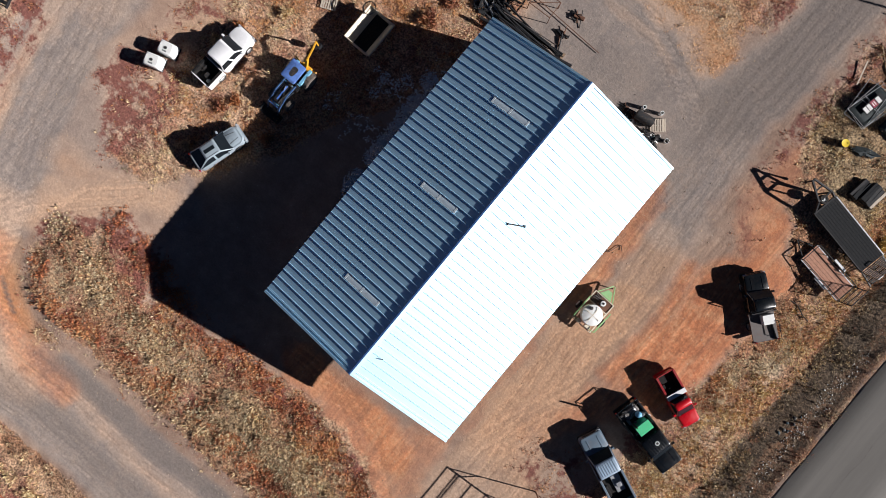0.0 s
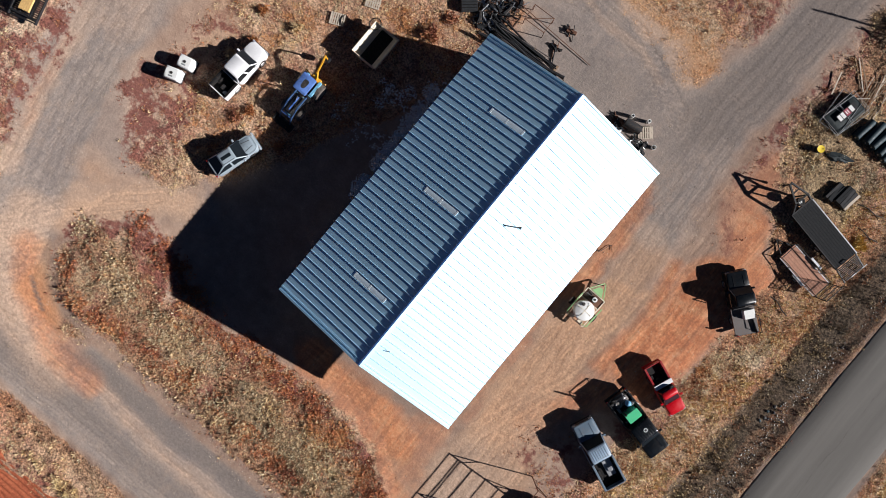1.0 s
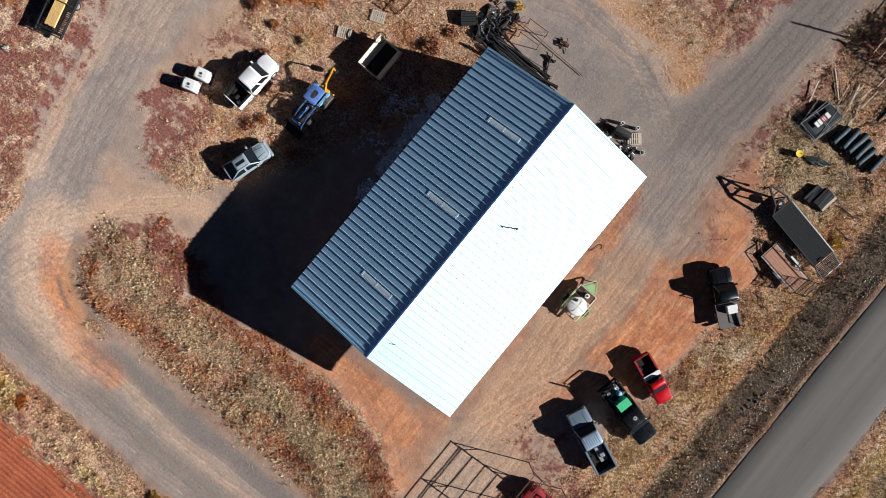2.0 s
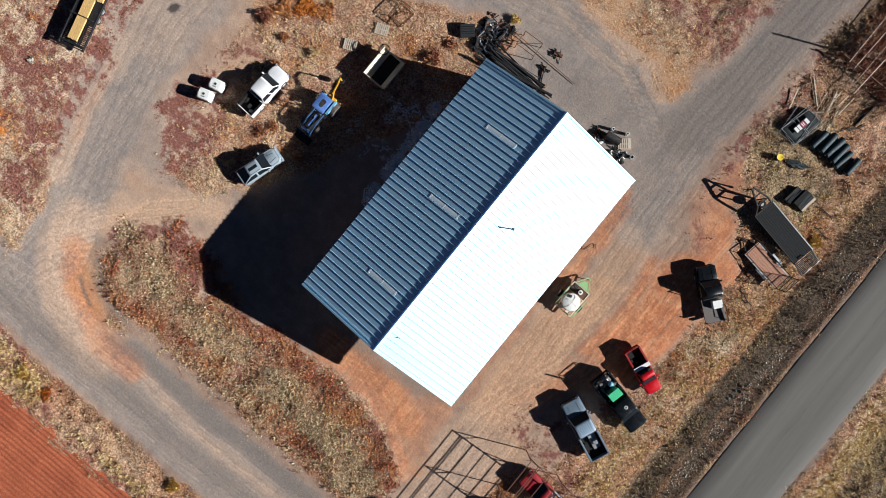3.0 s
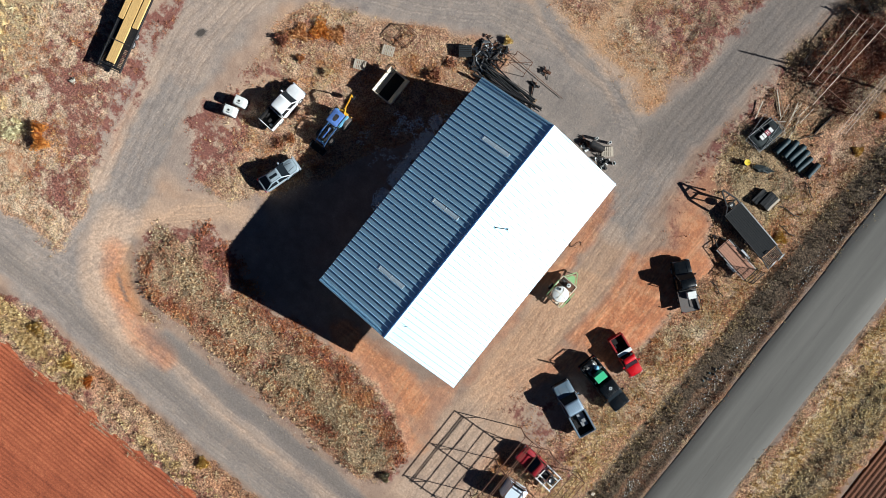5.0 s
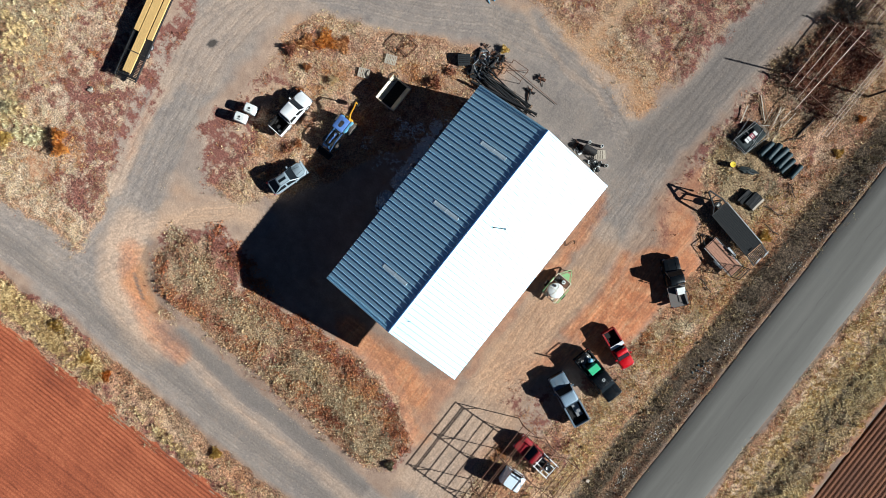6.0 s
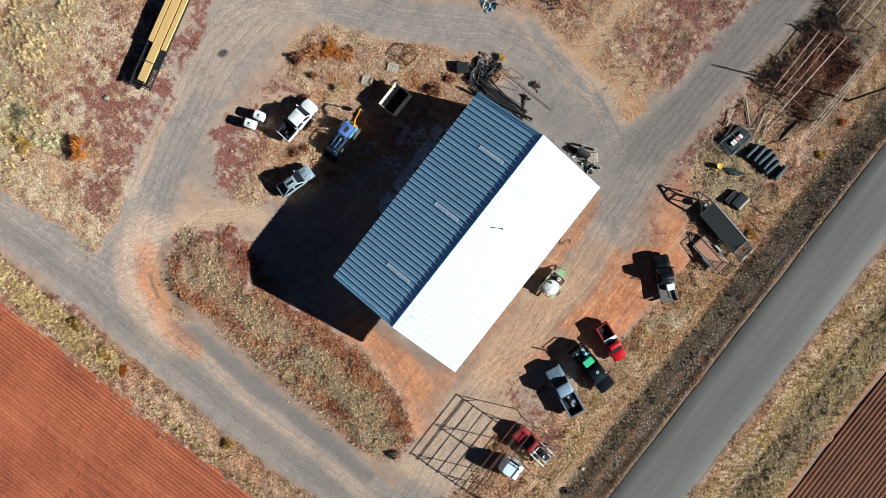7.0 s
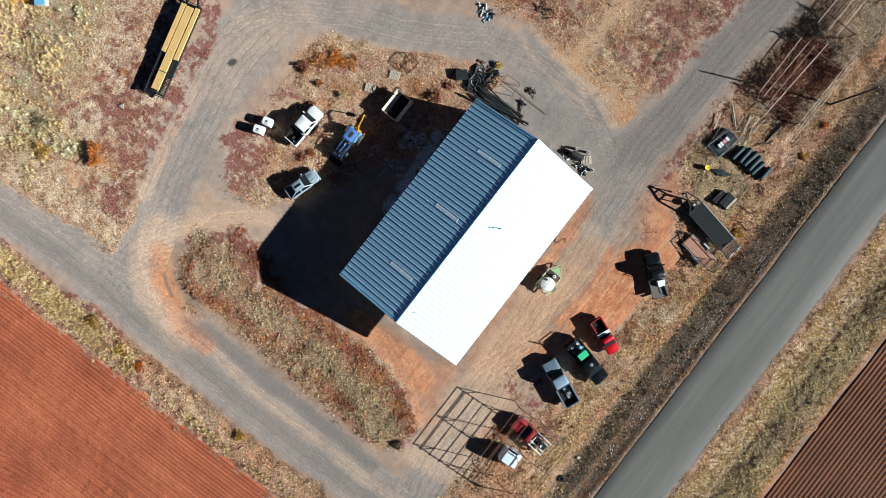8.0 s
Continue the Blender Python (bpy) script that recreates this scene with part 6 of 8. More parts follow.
def build_pipe_racks():
    t = thing("pipe_rack", pose(0, 0, 0), "low rusty steel rack for long pipes, standing in red weeds", "pipe rack")
    for y in (34.3, 42.0):
        part("beam", Shape().bar((15.9, y, 0.8), (23.3, y, 0.75), 0.09, 0.12), M["rusty"], t)
        for x in (16.2, 18.6, 21.0, 23.1):
            part("leg", Shape().bar((x, y, ground_z(x, y) - 0.05), (x, y, 1.15), 0.08), M["rusty"], t)
            part("foot", Shape().bar((x, y - 0.5, ground_z(x, y) + 0.04), (x, y + 0.5, ground_z(x, y) + 0.04), 0.07), M["rusty"], t)
    for (x0, y0), (x1, y1), r in (((17.1, 34.0), (17.1, 42.2), 0.035), ((17.8, 33.9), (18.1, 42.3), 0.035), ((18.7, 32.9), (18.9, 42.4), 0.02),
                                  ((19.2, 32.0), (19.95, 43.4), 0.045)):
        loose("long_pipe", Shape().tube((x0, y0, 0.86 + r), (x1, y1, 0.86 + r), r), M["pipe"], pose(0, 0, 0), "long pale pipe lying across a rusty rack", "pipe", "racked pipes")
    for k in range(3):
        x = 22.9 + 0.34 * k
        loose("long_pipe", Shape().tube((x + 0.05, 31.2 + 0.3 * k, 0.9), (x + 0.35, 44.8 - 0.5 * k, 0.9), 0.035), M["pipe"], pose(0, 0, 0), "long pale pipe lying across a rusty rack", "pipe", "racked pipes")
    t2 = thing("pipe_rack", pose(0, 0, 0), "low rusty steel rack loaded with dark pipes", "pipe rack")
    for y in (46.4, 51.5):
        part("beam", Shape().bar((16.8, y, 0.7), (22.0, y, 0.7), 0.09, 0.12), M["rusty"], t2)
        for x in (17.0, 19.4, 21.8):
            part("leg", Shape().bar((x, y, ground_z(x, y) - 0.05), (x, y, 1.05), 0.08), M["rusty"], t2)
    for k in range(9):
        x = 17.5 + 0.38 * k + RND.uniform(-0.08, 0.08)
        mt = M["pipe"] if k in (0, 4, 7) else M["rusty"]
        loose("stored_pipe", Shape().tube((x, 44.9 + RND.uniform(-0.5, 0.6), 0.83), (x + 0.25, 53.5, 0.83), 0.05), mt, pose(0, 0, 0), "long weathered pipe stored on a rack", "pipe", "stored pipes")


def build_pole():
    t = thing("utility_pole", pose(25.0, 38.8, ground_z(25.0, 38.8) - 0.3), "dark wooden utility pole standing on the road verge", "utility pole")
    part("shaft", Shape().tube((0, 0, 0), (0.25, 0.2, 8.3), 0.13, 12, 0.085), M["pole_wood"], t)
    part("bracket", Shape().bar((0.2, 0.15, 7.6), (0.5, 0.45, 7.8), 0.06), M["steel"], t)
    part("insulator", Shape().lathe([(0.05, 8.28), (0.07, 8.34), (0.04, 8.42), (0, 8.43)], 10, pose(0.25, 0.2, 0)), M["white_plastic"], t)


def gate_panel(m, w, l, bars):
    t = thing("gate_panel", m, "galvanised gate panel laid flat on a stack", "gate panel", "stacked gate panels")
    for y in (-w / 2, w / 2):
        part("rail", Shape().tube((-l / 2, y, 0), (l / 2, y, 0), 0.018, 6), M["steel"], t)
    for k in range(bars + 1):
        x = -l / 2 + l * k / bars
        part("bar", Shape().tube((x, -w / 2, 0), (x, w / 2, 0), 0.016, 6), M["steel"], t)


M["slate_tarp"] = surface("dusty slate-black tarpaulin", (0.012, 0.02, 0.023), 0.7, 0.0, 0.3, 4, 40, (0.06, 0.06, 0.055), 0.4, 0.3, gloss=0.3)


def build_east_stores():
    # stacked panels with a sign on top
    base = on_ground(17.45, 27.0, 80)
    loose("tarpaulin", Shape().stack([(rrect(-1.55, 1.55, -1.0, 1.0, 0.2), 0.0), (rrect(-1.5, 1.5, -0.95, 0.95, 0.2), 0.42), (rrect(-1.3, 1.3, -0.8, 0.8, 0.2), 0.5)]), M["slate_tarp"], base, "dark tarpaulin-covered pile under gate panels", "tarpaulin")
    for k, (x, y, a) in enumerate(((-0.25, 0.3, 13), (-0.1, -0.15, -6), (0.0, 0.0, 0))):
        gate_panel(base @ pose(x, y, 0.53 + 0.05 * k, 0, 0, a), 1.9, 3.3, 2)
    sg = thing("sign_board", base @ pose(0.05, 0, 0.655, 0, 0, 0), "white and dark red sign board lying on stacked panels", "sign board")
    part("board", Shape().box(-0.95, 0.95, -0.32, 0.32, 0, 0.03, 0.005), M["black_steel"], sg)
    for x0, x1, y0, y1, mt in ((-0.9, -0.62, -0.25, 0.25, "sign_white"), (-0.55, -0.28, -0.25, 0.25, "sign_white"), (0.3, 0.62, -0.25, 0.25, "sign_white"),
                               (-0.2, 0.22, -0.28, 0.28, "sign_red"), (-0.12, -0.04, -0.16, 0.16, "sign_white"), (0.05, 0.13, -0.16, 0.16, "sign_white")):
        z = 0.034 if mt != "sign_white" or abs(x0) > 0.2 else 0.04
        part("painted_bar", Shape().box(x0, x1, y0, y1, 0.028, z), M[mt], sg)
    # rolls of dark netting
    for x, y, a, r, l in ((19.6, 27.1, 82, 0.30, 1.9), (20.45, 27.4, 86, 0.33, 2.1), (21.2, 27.5, 80, 0.34, 2.2), (21.95, 27.4, 84, 0.33, 2.1), (22.6, 27.2, 79, 0.3, 2.0), (23.75, 27.3, 86, 0.31, 1.8)):
        t = thing("netting_roll", on_ground(x, y, a), "dark green-black roll of plastic netting on grass", "netting roll", "netting rolls")
        prof = [(0.06, -l / 2 + 0.02), (r * 0.93, -l / 2), (r, -l / 2 + 0.06), (r * 0.97, -l / 6), (r * 1.02, l / 8), (r, l / 2 - 0.06), (r * 0.93, l / 2), (0.06, l / 2 - 0.02)]
        part("roll", Shape().lathe(prof, 16, pose(0, 0, r, 0, 90, 0)), M["dark_poly"], t)
        part("core", Shape().tube((-l / 2 - 0.05, 0, r), (l / 2 + 0.05, 0, r), 0.06), M["pallet_wood"], t)
        part("loose_end", Shape().box(-l / 2 + 0.1, l / 2 - 0.1, r * 0.55, r * 1.25, 0.0, 0.03), M["dark_poly"], t)
        part("tie", Shape().ring_of([(r * 1.0, -0.03), (r * 1.04, -0.03), (r * 1.04, 0.03), (r * 1.0, 0.03)], 16, pose(l * 0.2, 0, r, 0, 90, 0)), M["black_plastic"], t)
    # yellow drum
    t = thing("steel_drum", on_ground(17.78, 23.48), "yellow steel drum standing upright in dry grass", "drum")
    part("barrel", Shape().lathe([(0.28, 0), (0.29, 0.02), (0.29, 0.17), (0.305, 0.19), (0.29, 0.21), (0.29, 0.36), (0.305, 0.38), (0.29, 0.40), (0.29, 0.53), (0.28, 0.54)], 22), M["black_steel"], t)
    part("lid", Shape().lathe([(0.30, 0.52), (0.31, 0.54), (0.31, 0.57), (0.27, 0.56), (0.0, 0.56)], 22), M["drum_yellow"], t)
    part("bung", Shape().lathe([(0.04, 0.56), (0.04, 0.585), (0, 0.587)], 10, pose(0.12, 0.1, 0)), M["black_steel"], t)
    # a dark heap of netting beside the drum, a dark elongated piece and long boards by the lane
    rs = np.random.RandomState(77)
    rim = [(1.25 * math.cos(a) * rs.uniform(0.75, 1.15), 0.38 * math.sin(a) * rs.uniform(0.6, 1.3)) for a in np.linspace(0, 6.0, 18)]
    s = Shape().rings([[(x * q, y * q + 0.06 * d, z + 0.05 * math.sin(5 * x)) for x, y in rim] for q, z, d in ((1.0, 0.0, 0), (0.92, 0.12, 1), (0.6, 0.2, -1), (0.2, 0.24, 0))])
    loose("netting_heap", s, M["slate_tarp"], on_ground(19.5, 24.05, 26, 0.02), "crumpled heap of dark netting lying in dry grass", "netting")
    loose("log", Shape().hose([(-1.45, 0.0, 0.12), (-0.5, 0.08, 0.15), (0.6, -0.04, 0.14), (1.4, 0.06, 0.12)], 0.12, 9), M["pole_wood"], on_ground(21.65, 31.75, 84), "dark elongated piece lying among dry weeds", "log")
    for k, (x, y, a, l) in enumerate(((16.4, 30.3, -42, 3.0), (16.6, 30.4, -44, 2.8), (16.75, 30.6, -40, 2.9), (15.45, 28.55, -75, 2.0))):
        loose("loose_board", Shape().box(-l / 2, l / 2, -0.05, 0.05, 0, 0.04, 0.006), M["pallet_wood" if k % 2 else "wood"], on_ground(x, y, a, 0.08 + 0.045 * k), "long pale board lying beside the lane", "board", "heap of boards")
    # dark stacks of dunnage
    for k, (x, y, n) in enumerate(((21.05, 21.7, 4), (21.85, 21.95, 5), (22.5, 22.0, 3))):
        for j in range(n):
            for i in range(3):
                b = Shape().box(-0.85, 0.85, -0.11, 0.11, 0, 0.12, 0.01)
                mt = M["pallet_wood"] if (k == 2 and j == n - 1 and i == 2) else M["deck_grey"] if (i + j) % 3 else M["black_steel"]
                loose("timber_beam", b, mt, on_ground(x + (i - 1) * 0.24, y, 84 + RND.uniform(-4, 4), 0.125 * j), "dark square beam in a low stack on dry grass", "beam", "stacked beams")
    # cut branches and boards beside the lane
    for k in range(22):
        x, y = 18.6 + RND.uniform(-1.0, 1.4), 30.0 + RND.uniform(-1.3, 1.3)
        a = RND.choice((95, 100, 40, 30, 88)) + RND.uniform(-12, 12)
        l = RND.uniform(1.4, 3.0)
        b = Shape().bar((-l / 2, 0, 0.05), (l / 2, 0, 0.07 + RND.uniform(0, 0.15)), RND.uniform(0.045, 0.085), 0.04)
        loose("loose_board", b, M["wood" if k % 3 else "pallet_wood"], on_ground(x, y, a, 0.02 + 0.03 * (k % 4)), "weathered board thrown on a heap beside the lane", "board", "heap of boards")
    for x, y, a, l in ((24.6, 22.6, 8, 2.4), (25.4, 20.9, 2, 2.6), (24.8, 25.7, 150, 1.8), (23.7, 11.8, 165, 2.0), (21.5, 30.0, 50, 2.6)):
        s = Shape().hose([(-l / 2, 0, 0.12), (-l / 6, 0.1, 0.2), (l / 5, -0.06, 0.16), (l / 2, 0.12, 0.1)], 0.05, 6)
        s.hose([(-l / 6, 0.1, 0.2), (0, 0.4, 0.3)], 0.025, 5).hose([(l / 5, -0.06, 0.16), (l / 3, -0.35, 0.3)], 0.025, 5)
        loose("branch", s, M["pole_wood"], on_ground(x, y, a), "dark fallen branch lying in dry grass", "branch", "fallen branches")


def build_north_stores():
    # pipes and bars heaped along the gable
    for k in range(40):
        y = 13.1 + 1.9 * RND.random()
        x0 = -9.0 + RND.uniform(-0.4, 1.2)
        l = RND.uniform(4.5, 6.6)
        r = RND.choice((0.03, 0.04, 0.055, 0.08))
        z = 0.1 + 0.45 * RND.random()
        d = RND.uniform(-0.35, 0.35)
        loose("steel_pipe", Shape().tube((x0, y - d, z), (x0 + l, y + d, z + RND.uniform(-0.1, 0.1)), r), M[("black_steel", "deck_grey", "black_steel", "grey_steel")[k % 4]], pose(0, 0, 0),
              "dark steel pipe in a heap along the barn gable", "pipe", "heaped pipes")
    loose("steel_pipe", Shape().tube((-9.5, 13.0, 0.65), (-1.9, 14.6, 0.62), 0.13, 12), M["black_steel"], pose(0, 0, 0), "thick dark steel pipe on top of the heap", "pipe", "heaped pipes")
    for x in (-8.0, -5.2, -2.9):
        loose("bearer_beam", Shape().box(-0.1, 0.1, -1.2, 1.2, 0, 0.12), M["wood"], on_ground(x, 14.0), "timber bearer under the heaped pipes", "beam", "bearers")
    # tall open rack and its long bar
    t = thing("tube_rack", on_ground(-6.4, 16.8, 3), "open rack of thin rusty bars behind the barn", "rack")
    for x in (-0.95, 0.95):
        for y in (-0.7, 0.7):
            part("leg", Shape().bar((x, y, 0), (x, y, 1.2), 0.05), M["rusty"], t)
        part("side_bar", Shape().bar((x, -0.7, 1.2), (x, 0.7, 1.2), 0.05), M["rusty"], t)
    for y in (-0.7, 0.7):
        part("top_bar", Shape().bar((-0.95, y, 1.2), (0.95, y, 1.2), 0.05), M["rusty"], t)
    part("brace", Shape().bar((-0.95, -0.7, 1.2), (0.95, 0.7, 1.2), 0.04), M["rusty"], t)
    loose("long_bar", Shape().bar((-9.2, 17.1, 0.2), (-0.9, 16.9, 0.1), 0.045), M["rusty"], pose(0, 0, 0), "long rusty angle bar lying on gravel", "bar")
    # dark crate and scrap at the corner
    t = thing("crate", on_ground(-11.6, 14.4, 40), "dark weathered wooden crate in dry weeds", "crate")
    for k in range(5):
        part("slat", Shape().box(-0.65, 0.65, -0.55 + 0.22 * k, -0.37 + 0.22 * k, 0.55, 0.58), M["deck_grey"], t)
    for sx in (-1, 1):
        part("side", Shape().box(sx * 0.63 - 0.03, sx * 0.63 + 0.03, -0.55, 0.55, 0, 0.55), M["deck_grey"], t)
        part("end", Shape().box(-0.6, 0.6, sx * 0.53 - 0.03, sx * 0.53 + 0.03, 0, 0.55), M["deck_grey"], t)

    def scrap(name, x, y, spread, n, mats, label, cat, grp, big=1.0):
        for k in range(n):
            l = RND.uniform(0.25, 0.9) * big
            w, h = RND.uniform(0.06, 0.3) * big, RND.uniform(0.05, 0.3) * big
            if k % 3 == 0:
                s = Shape().tube((-l * 0.8, 0, w / 4 + 0.02), (l * 0.8, 0, w / 4 + 0.08 + h / 2), 0.02 + w / 8, 8)
            elif k % 3 == 1:
                s = Shape().box(-l / 2, l / 2, -w / 2, w / 2, 0, h, 0.03).bar((-l / 2, w / 2, h), (l / 3, -w / 3, h + 0.08), 0.04)
            else:
                s = Shape().hose([(-l / 2, 0, 0.04), (-l / 5, w, h * 0.8), (l / 5, -w * 0.4, h * 0.5), (l / 2, w * 0.6, 0.06)], 0.025 + w / 10, 6)
            loose(name, s, M[mats[k % len(mats)]], on_ground(x + spread * max(-1.5, min(1.5, RND.gauss(0, 1))), y + 0.6 * spread * max(-1.5, min(1.5, RND.gauss(0, 1))), RND.uniform(0, 180), 0.0), label, cat, grp)
    scrap("scrap_piece", -9.7, 15.4, 0.8, 84, ("black_steel", "rusty", "black_plastic", "deck_grey", "steel"), "dark scrap metal piece heaped near the barn corner", "scrap metal", "corner scrap", 1.15)
    scrap("scrap_piece", -9.6, 14.1, 0.5, 44, ("black_steel", "black_plastic", "steel", "deck_grey"), "dark scrap metal piece heaped near the barn corner", "scrap metal", "corner scrap", 1.25)
    scrap("scrap_piece", -9.5, 16.4, 0.85, 50, ("black_steel", "rusty", "steel", "black_plastic"), "dark scrap metal piece heaped near the barn corner", "scrap metal", "corner scrap")
    scrap("scrap_piece", -14.2, 21.9, 0.7, 18, ("black_steel", "sky_blue", "steel", "white_plastic"), "machine scrap piece lying in weeds beyond the lane", "scrap metal", "far scrap")
    scrap("scrap_piece", -8.4, 26.6, 0.7, 12, ("black_steel", "rusty"), "dark scrap piece lying in weeds beyond the lane", "scrap metal", "far scrap")
    scrap("scrap_piece", -3.9, 16.1, 0.45, 7, ("rusty", "black_steel"), "small rusty iron piece on gravel", "scrap metal", "gable scrap")
    scrap("scrap_piece", -4.0, 17.9, 0.25, 7, ("black_steel", "rusty"), "small heap of dark iron on gravel", "scrap metal", "gable scrap")
    # beside the sunny end of the gable
    for x, y in ((4.35, 15.85), (5.65, 16.35)):
        t = thing("pipe_stub", on_ground(x, y), "white plastic pipe stub standing upright on gravel", "pipe", "pipe stubs")
        part("pipe", Shape().ring_of([(0.11, 0), (0.15, 0), (0.15, 0.55), (0.11, 0.55)], 16), M["white_plastic"], t)
    t = thing("black_tank", on_ground(4.9, 15.2, 8), "black plastic barrel lying on its side by the gable", "barrel")
    part("barrel", Shape().lathe([(0.2, -0.75), (0.38, -0.7), (0.4, -0.3), (0.4, 0.3), (0.38, 0.7), (0.2, 0.75)], 18, pose(0, 0, 0.4, 0, 90, 0)), M["black_plastic"], t)
    part("bung", Shape().lathe([(0.07, 0.74), (0.07, 0.8), (0, 0.8)], 10, pose(0, 0, 0.55, 0, 90, 0)), M["black_plastic"], t)
    scrap("scrap_piece", 3.9, 14.8, 0.4, 24, ("black_steel", "rusty", "black_plastic", "white_plastic"), "small dark part heaped by the barn gable", "scrap metal", "gable parts")
    scrap("scrap_piece", 6.4, 14.6, 0.45, 24, ("black_steel", "black_plastic", "white_plastic"), "small dark part heaped by the barn gable", "scrap metal", "gable parts")
    pallet(6.05, 15.55, 40, 0, 0, "small wooden pallet lying on gravel by the gable")
    t = thing("bucket", on_ground(7.3, 15.0), "white plastic bucket standing by the barn gable", "bucket")
    part("tub", Shape().ring_of([(0.13, 0), (0.16, 0.0), (0.19, 0.4), (0.17, 0.4)], 16), M["white_plastic"], t)
    part("handle", Shape().hose([(0.19 * math.cos(a), 0.06, 0.36 + 0.17 * math.sin(a)) for a in np.linspace(0, math.pi, 9)], 0.012, 5), M["steel"], t)


build_tractor()
build_sprayer()
ibc(-25.95, -3.85, 14, "white water tote in a steel cage on gravel")
ibc(-26.2, -5.2, 18, "white water tote in a steel cage with a dark cap")
build_gooseneck()
build_utility()
build_lumber_trailer()
build_dump_box()
pallet(-19.12, 6.68, 25, 0, 0, "greyish pallet lying near the dump box")
pallet(-17.75, 9.6, 22)
t = thing("cage_frame", on_ground(-17.2, 11.75, -5), "low rectangular frame of bent dark bars in weeds", "frame")
for z in (0.1, 0.7):
    part("hoop", Shape().hose([(-0.75, -0.8, z), (0.75, -0.8, z), (0.75, 0.8, z), (-0.75, 0.8, z), (-0.75, -0.8, z)], 0.035, 6), M["rusty"], t)
for sx in (-0.75, 0.75):
    for sy in (-0.8, 0.8):
        part("upright", Shape().bar((sx, sy, 0), (sx, sy, 0.7), 0.05), M["rusty"], t)
part("rod", Shape().hose([(-1.6, 0.3, 0.3), (-0.6, 0.9, 0.65), (0.8, 1.0, 0.72)], 0.03, 6), M["rusty"], t)
build_frame()
build_pipe_racks()
build_pole()
build_east_stores()
build_north_stores()
loose("stone_block", Shape().box(-0.18, 0.18, -0.16, 0.16, 0, 0.2, 0.05), M["pallet_wood"], on_ground(27.0, -12.7, 20), "pale square block lying on the road verge", "block")
t = thing("old_tyre", on_ground(26.9, -15.9, 0), "old black tyre lying in dry verge grass", "tyre")
part("tyre", Shape().ring_of([(0.22, 0), (0.35, 0), (0.40, 0.06), (0.40, 0.18), (0.35, 0.24), (0.22, 0.24)], 20), M["rubber"], t)
loose("cable", Shape().hose([(-60.0, -15.3, 0.25), (-57.7, -14.1, 0.3), (-55.7, -13.5, 0.25), (-53.2, -12.4, 0.25), (-51.8, -12.3, 0.2)], 0.03, 5), M["black_plastic"], pose(0, 0, 0), "dark cable lying over dry grass", "cable")
loose("garden_hose", Shape().hose([(8.6 + 0.13 * k, 5.5 + 0.1 * k + 0.35 * math.sin(k * 0.9), 0.06) for k in range(12)], 0.025, 5), M["black_plastic"], pose(0, 0, 0), "dark hose snaking over bare soil", "hose")
for k, (x, y) in enumerate(((28.55, 3.5), (28.7, 3.95), (28.95, 4.1), (28.6, 4.5), (29.0, 4.75), (28.75, 5.2), (29.05, 5.5), (28.4, 2.9), (29.1, 8.3), (29.0, 8.8))):
    r = RND.uniform(0.06, 0.2) * (0.45 if k > 7 else 1.0)
    rim = [(r * RND.uniform(0.5, 1.4) * math.cos(a), r * RND.uniform(0.5, 1.4) * math.sin(a)) for a in np.linspace(0, 5.6, 8)]
    s = Shape().rings([[(x1 * q, y1 * q, z1) for x1, y1 in rim] for q, z1 in ((1.0, 0.0), (0.9, 0.02), (0.35, 0.03 + 0.15 * r))])
    loose("rubbish", s, M["white_plastic" if k > 7 else "black_plastic" if k % 3 else "dark_poly"], on_ground(x, y, RND.uniform(0, 90)), "crumpled pale scrap of rubbish in the ditch" if k > 7 else "crumpled dark scrap of rubbish in the ditch", "rubbish", "ditch rubbish")
t = thing("implement", on_ground(-57.2, -10.2, 40), "yellow farm implement standing in dry grass", "implement")
part("beam", Shape().bar((-1.2, 0, 0.4), (1.2, 0, 0.4), 0.12), M["yellow"], t)
for u in (-0.9, 0.0, 0.9):
    part("tine", Shape().bar((u, 0, 0.4), (u + 0.1, -0.5, 0.0), 0.07), M["yellow"], t)
t = thing("chest_freezer", on_ground(-55.2, -9.0, 40), "white and blue metal box in dry grass", "box")
part("body", Shape().box(-0.6, 0.6, -0.35, 0.35, 0, 0.7, 0.04), M["white_trim"], t)
part("lid", Shape().box(-0.62, 0.62, -0.37, 0.37, 0.7, 0.78, 0.03), M["sky_blue"], t)

# ---- ploughed fields ----


def field_material(name, lo, mid, hi, sx, sy):
    n = Nodes(name, 0.95)
    p = n.place()
    st = n.add("ShaderNodeMapping", Vector=p)
    st.inputs["Scale"].default_value = (sx, sy, 1.0)
    streak, big, fine = n.noise(1.0, 5, 0.65, st.outputs[0]), n.noise(0.12, 5, 0.6, p), n.noise(5.5, 4, 0.7, p)
    f = n.calc("ADD", n.calc("MULTIPLY", streak, 0.28), n.calc("ADD", n.calc("MULTIPLY", big, 0.32), n.calc("MULTIPLY", fine, 0.4)))
    c = n.ramp(f, [(0.38, lo), (0.5, mid), (0.62, hi)])
    n.bump(fine, 0.8, 0.06)
    return n.done(c)


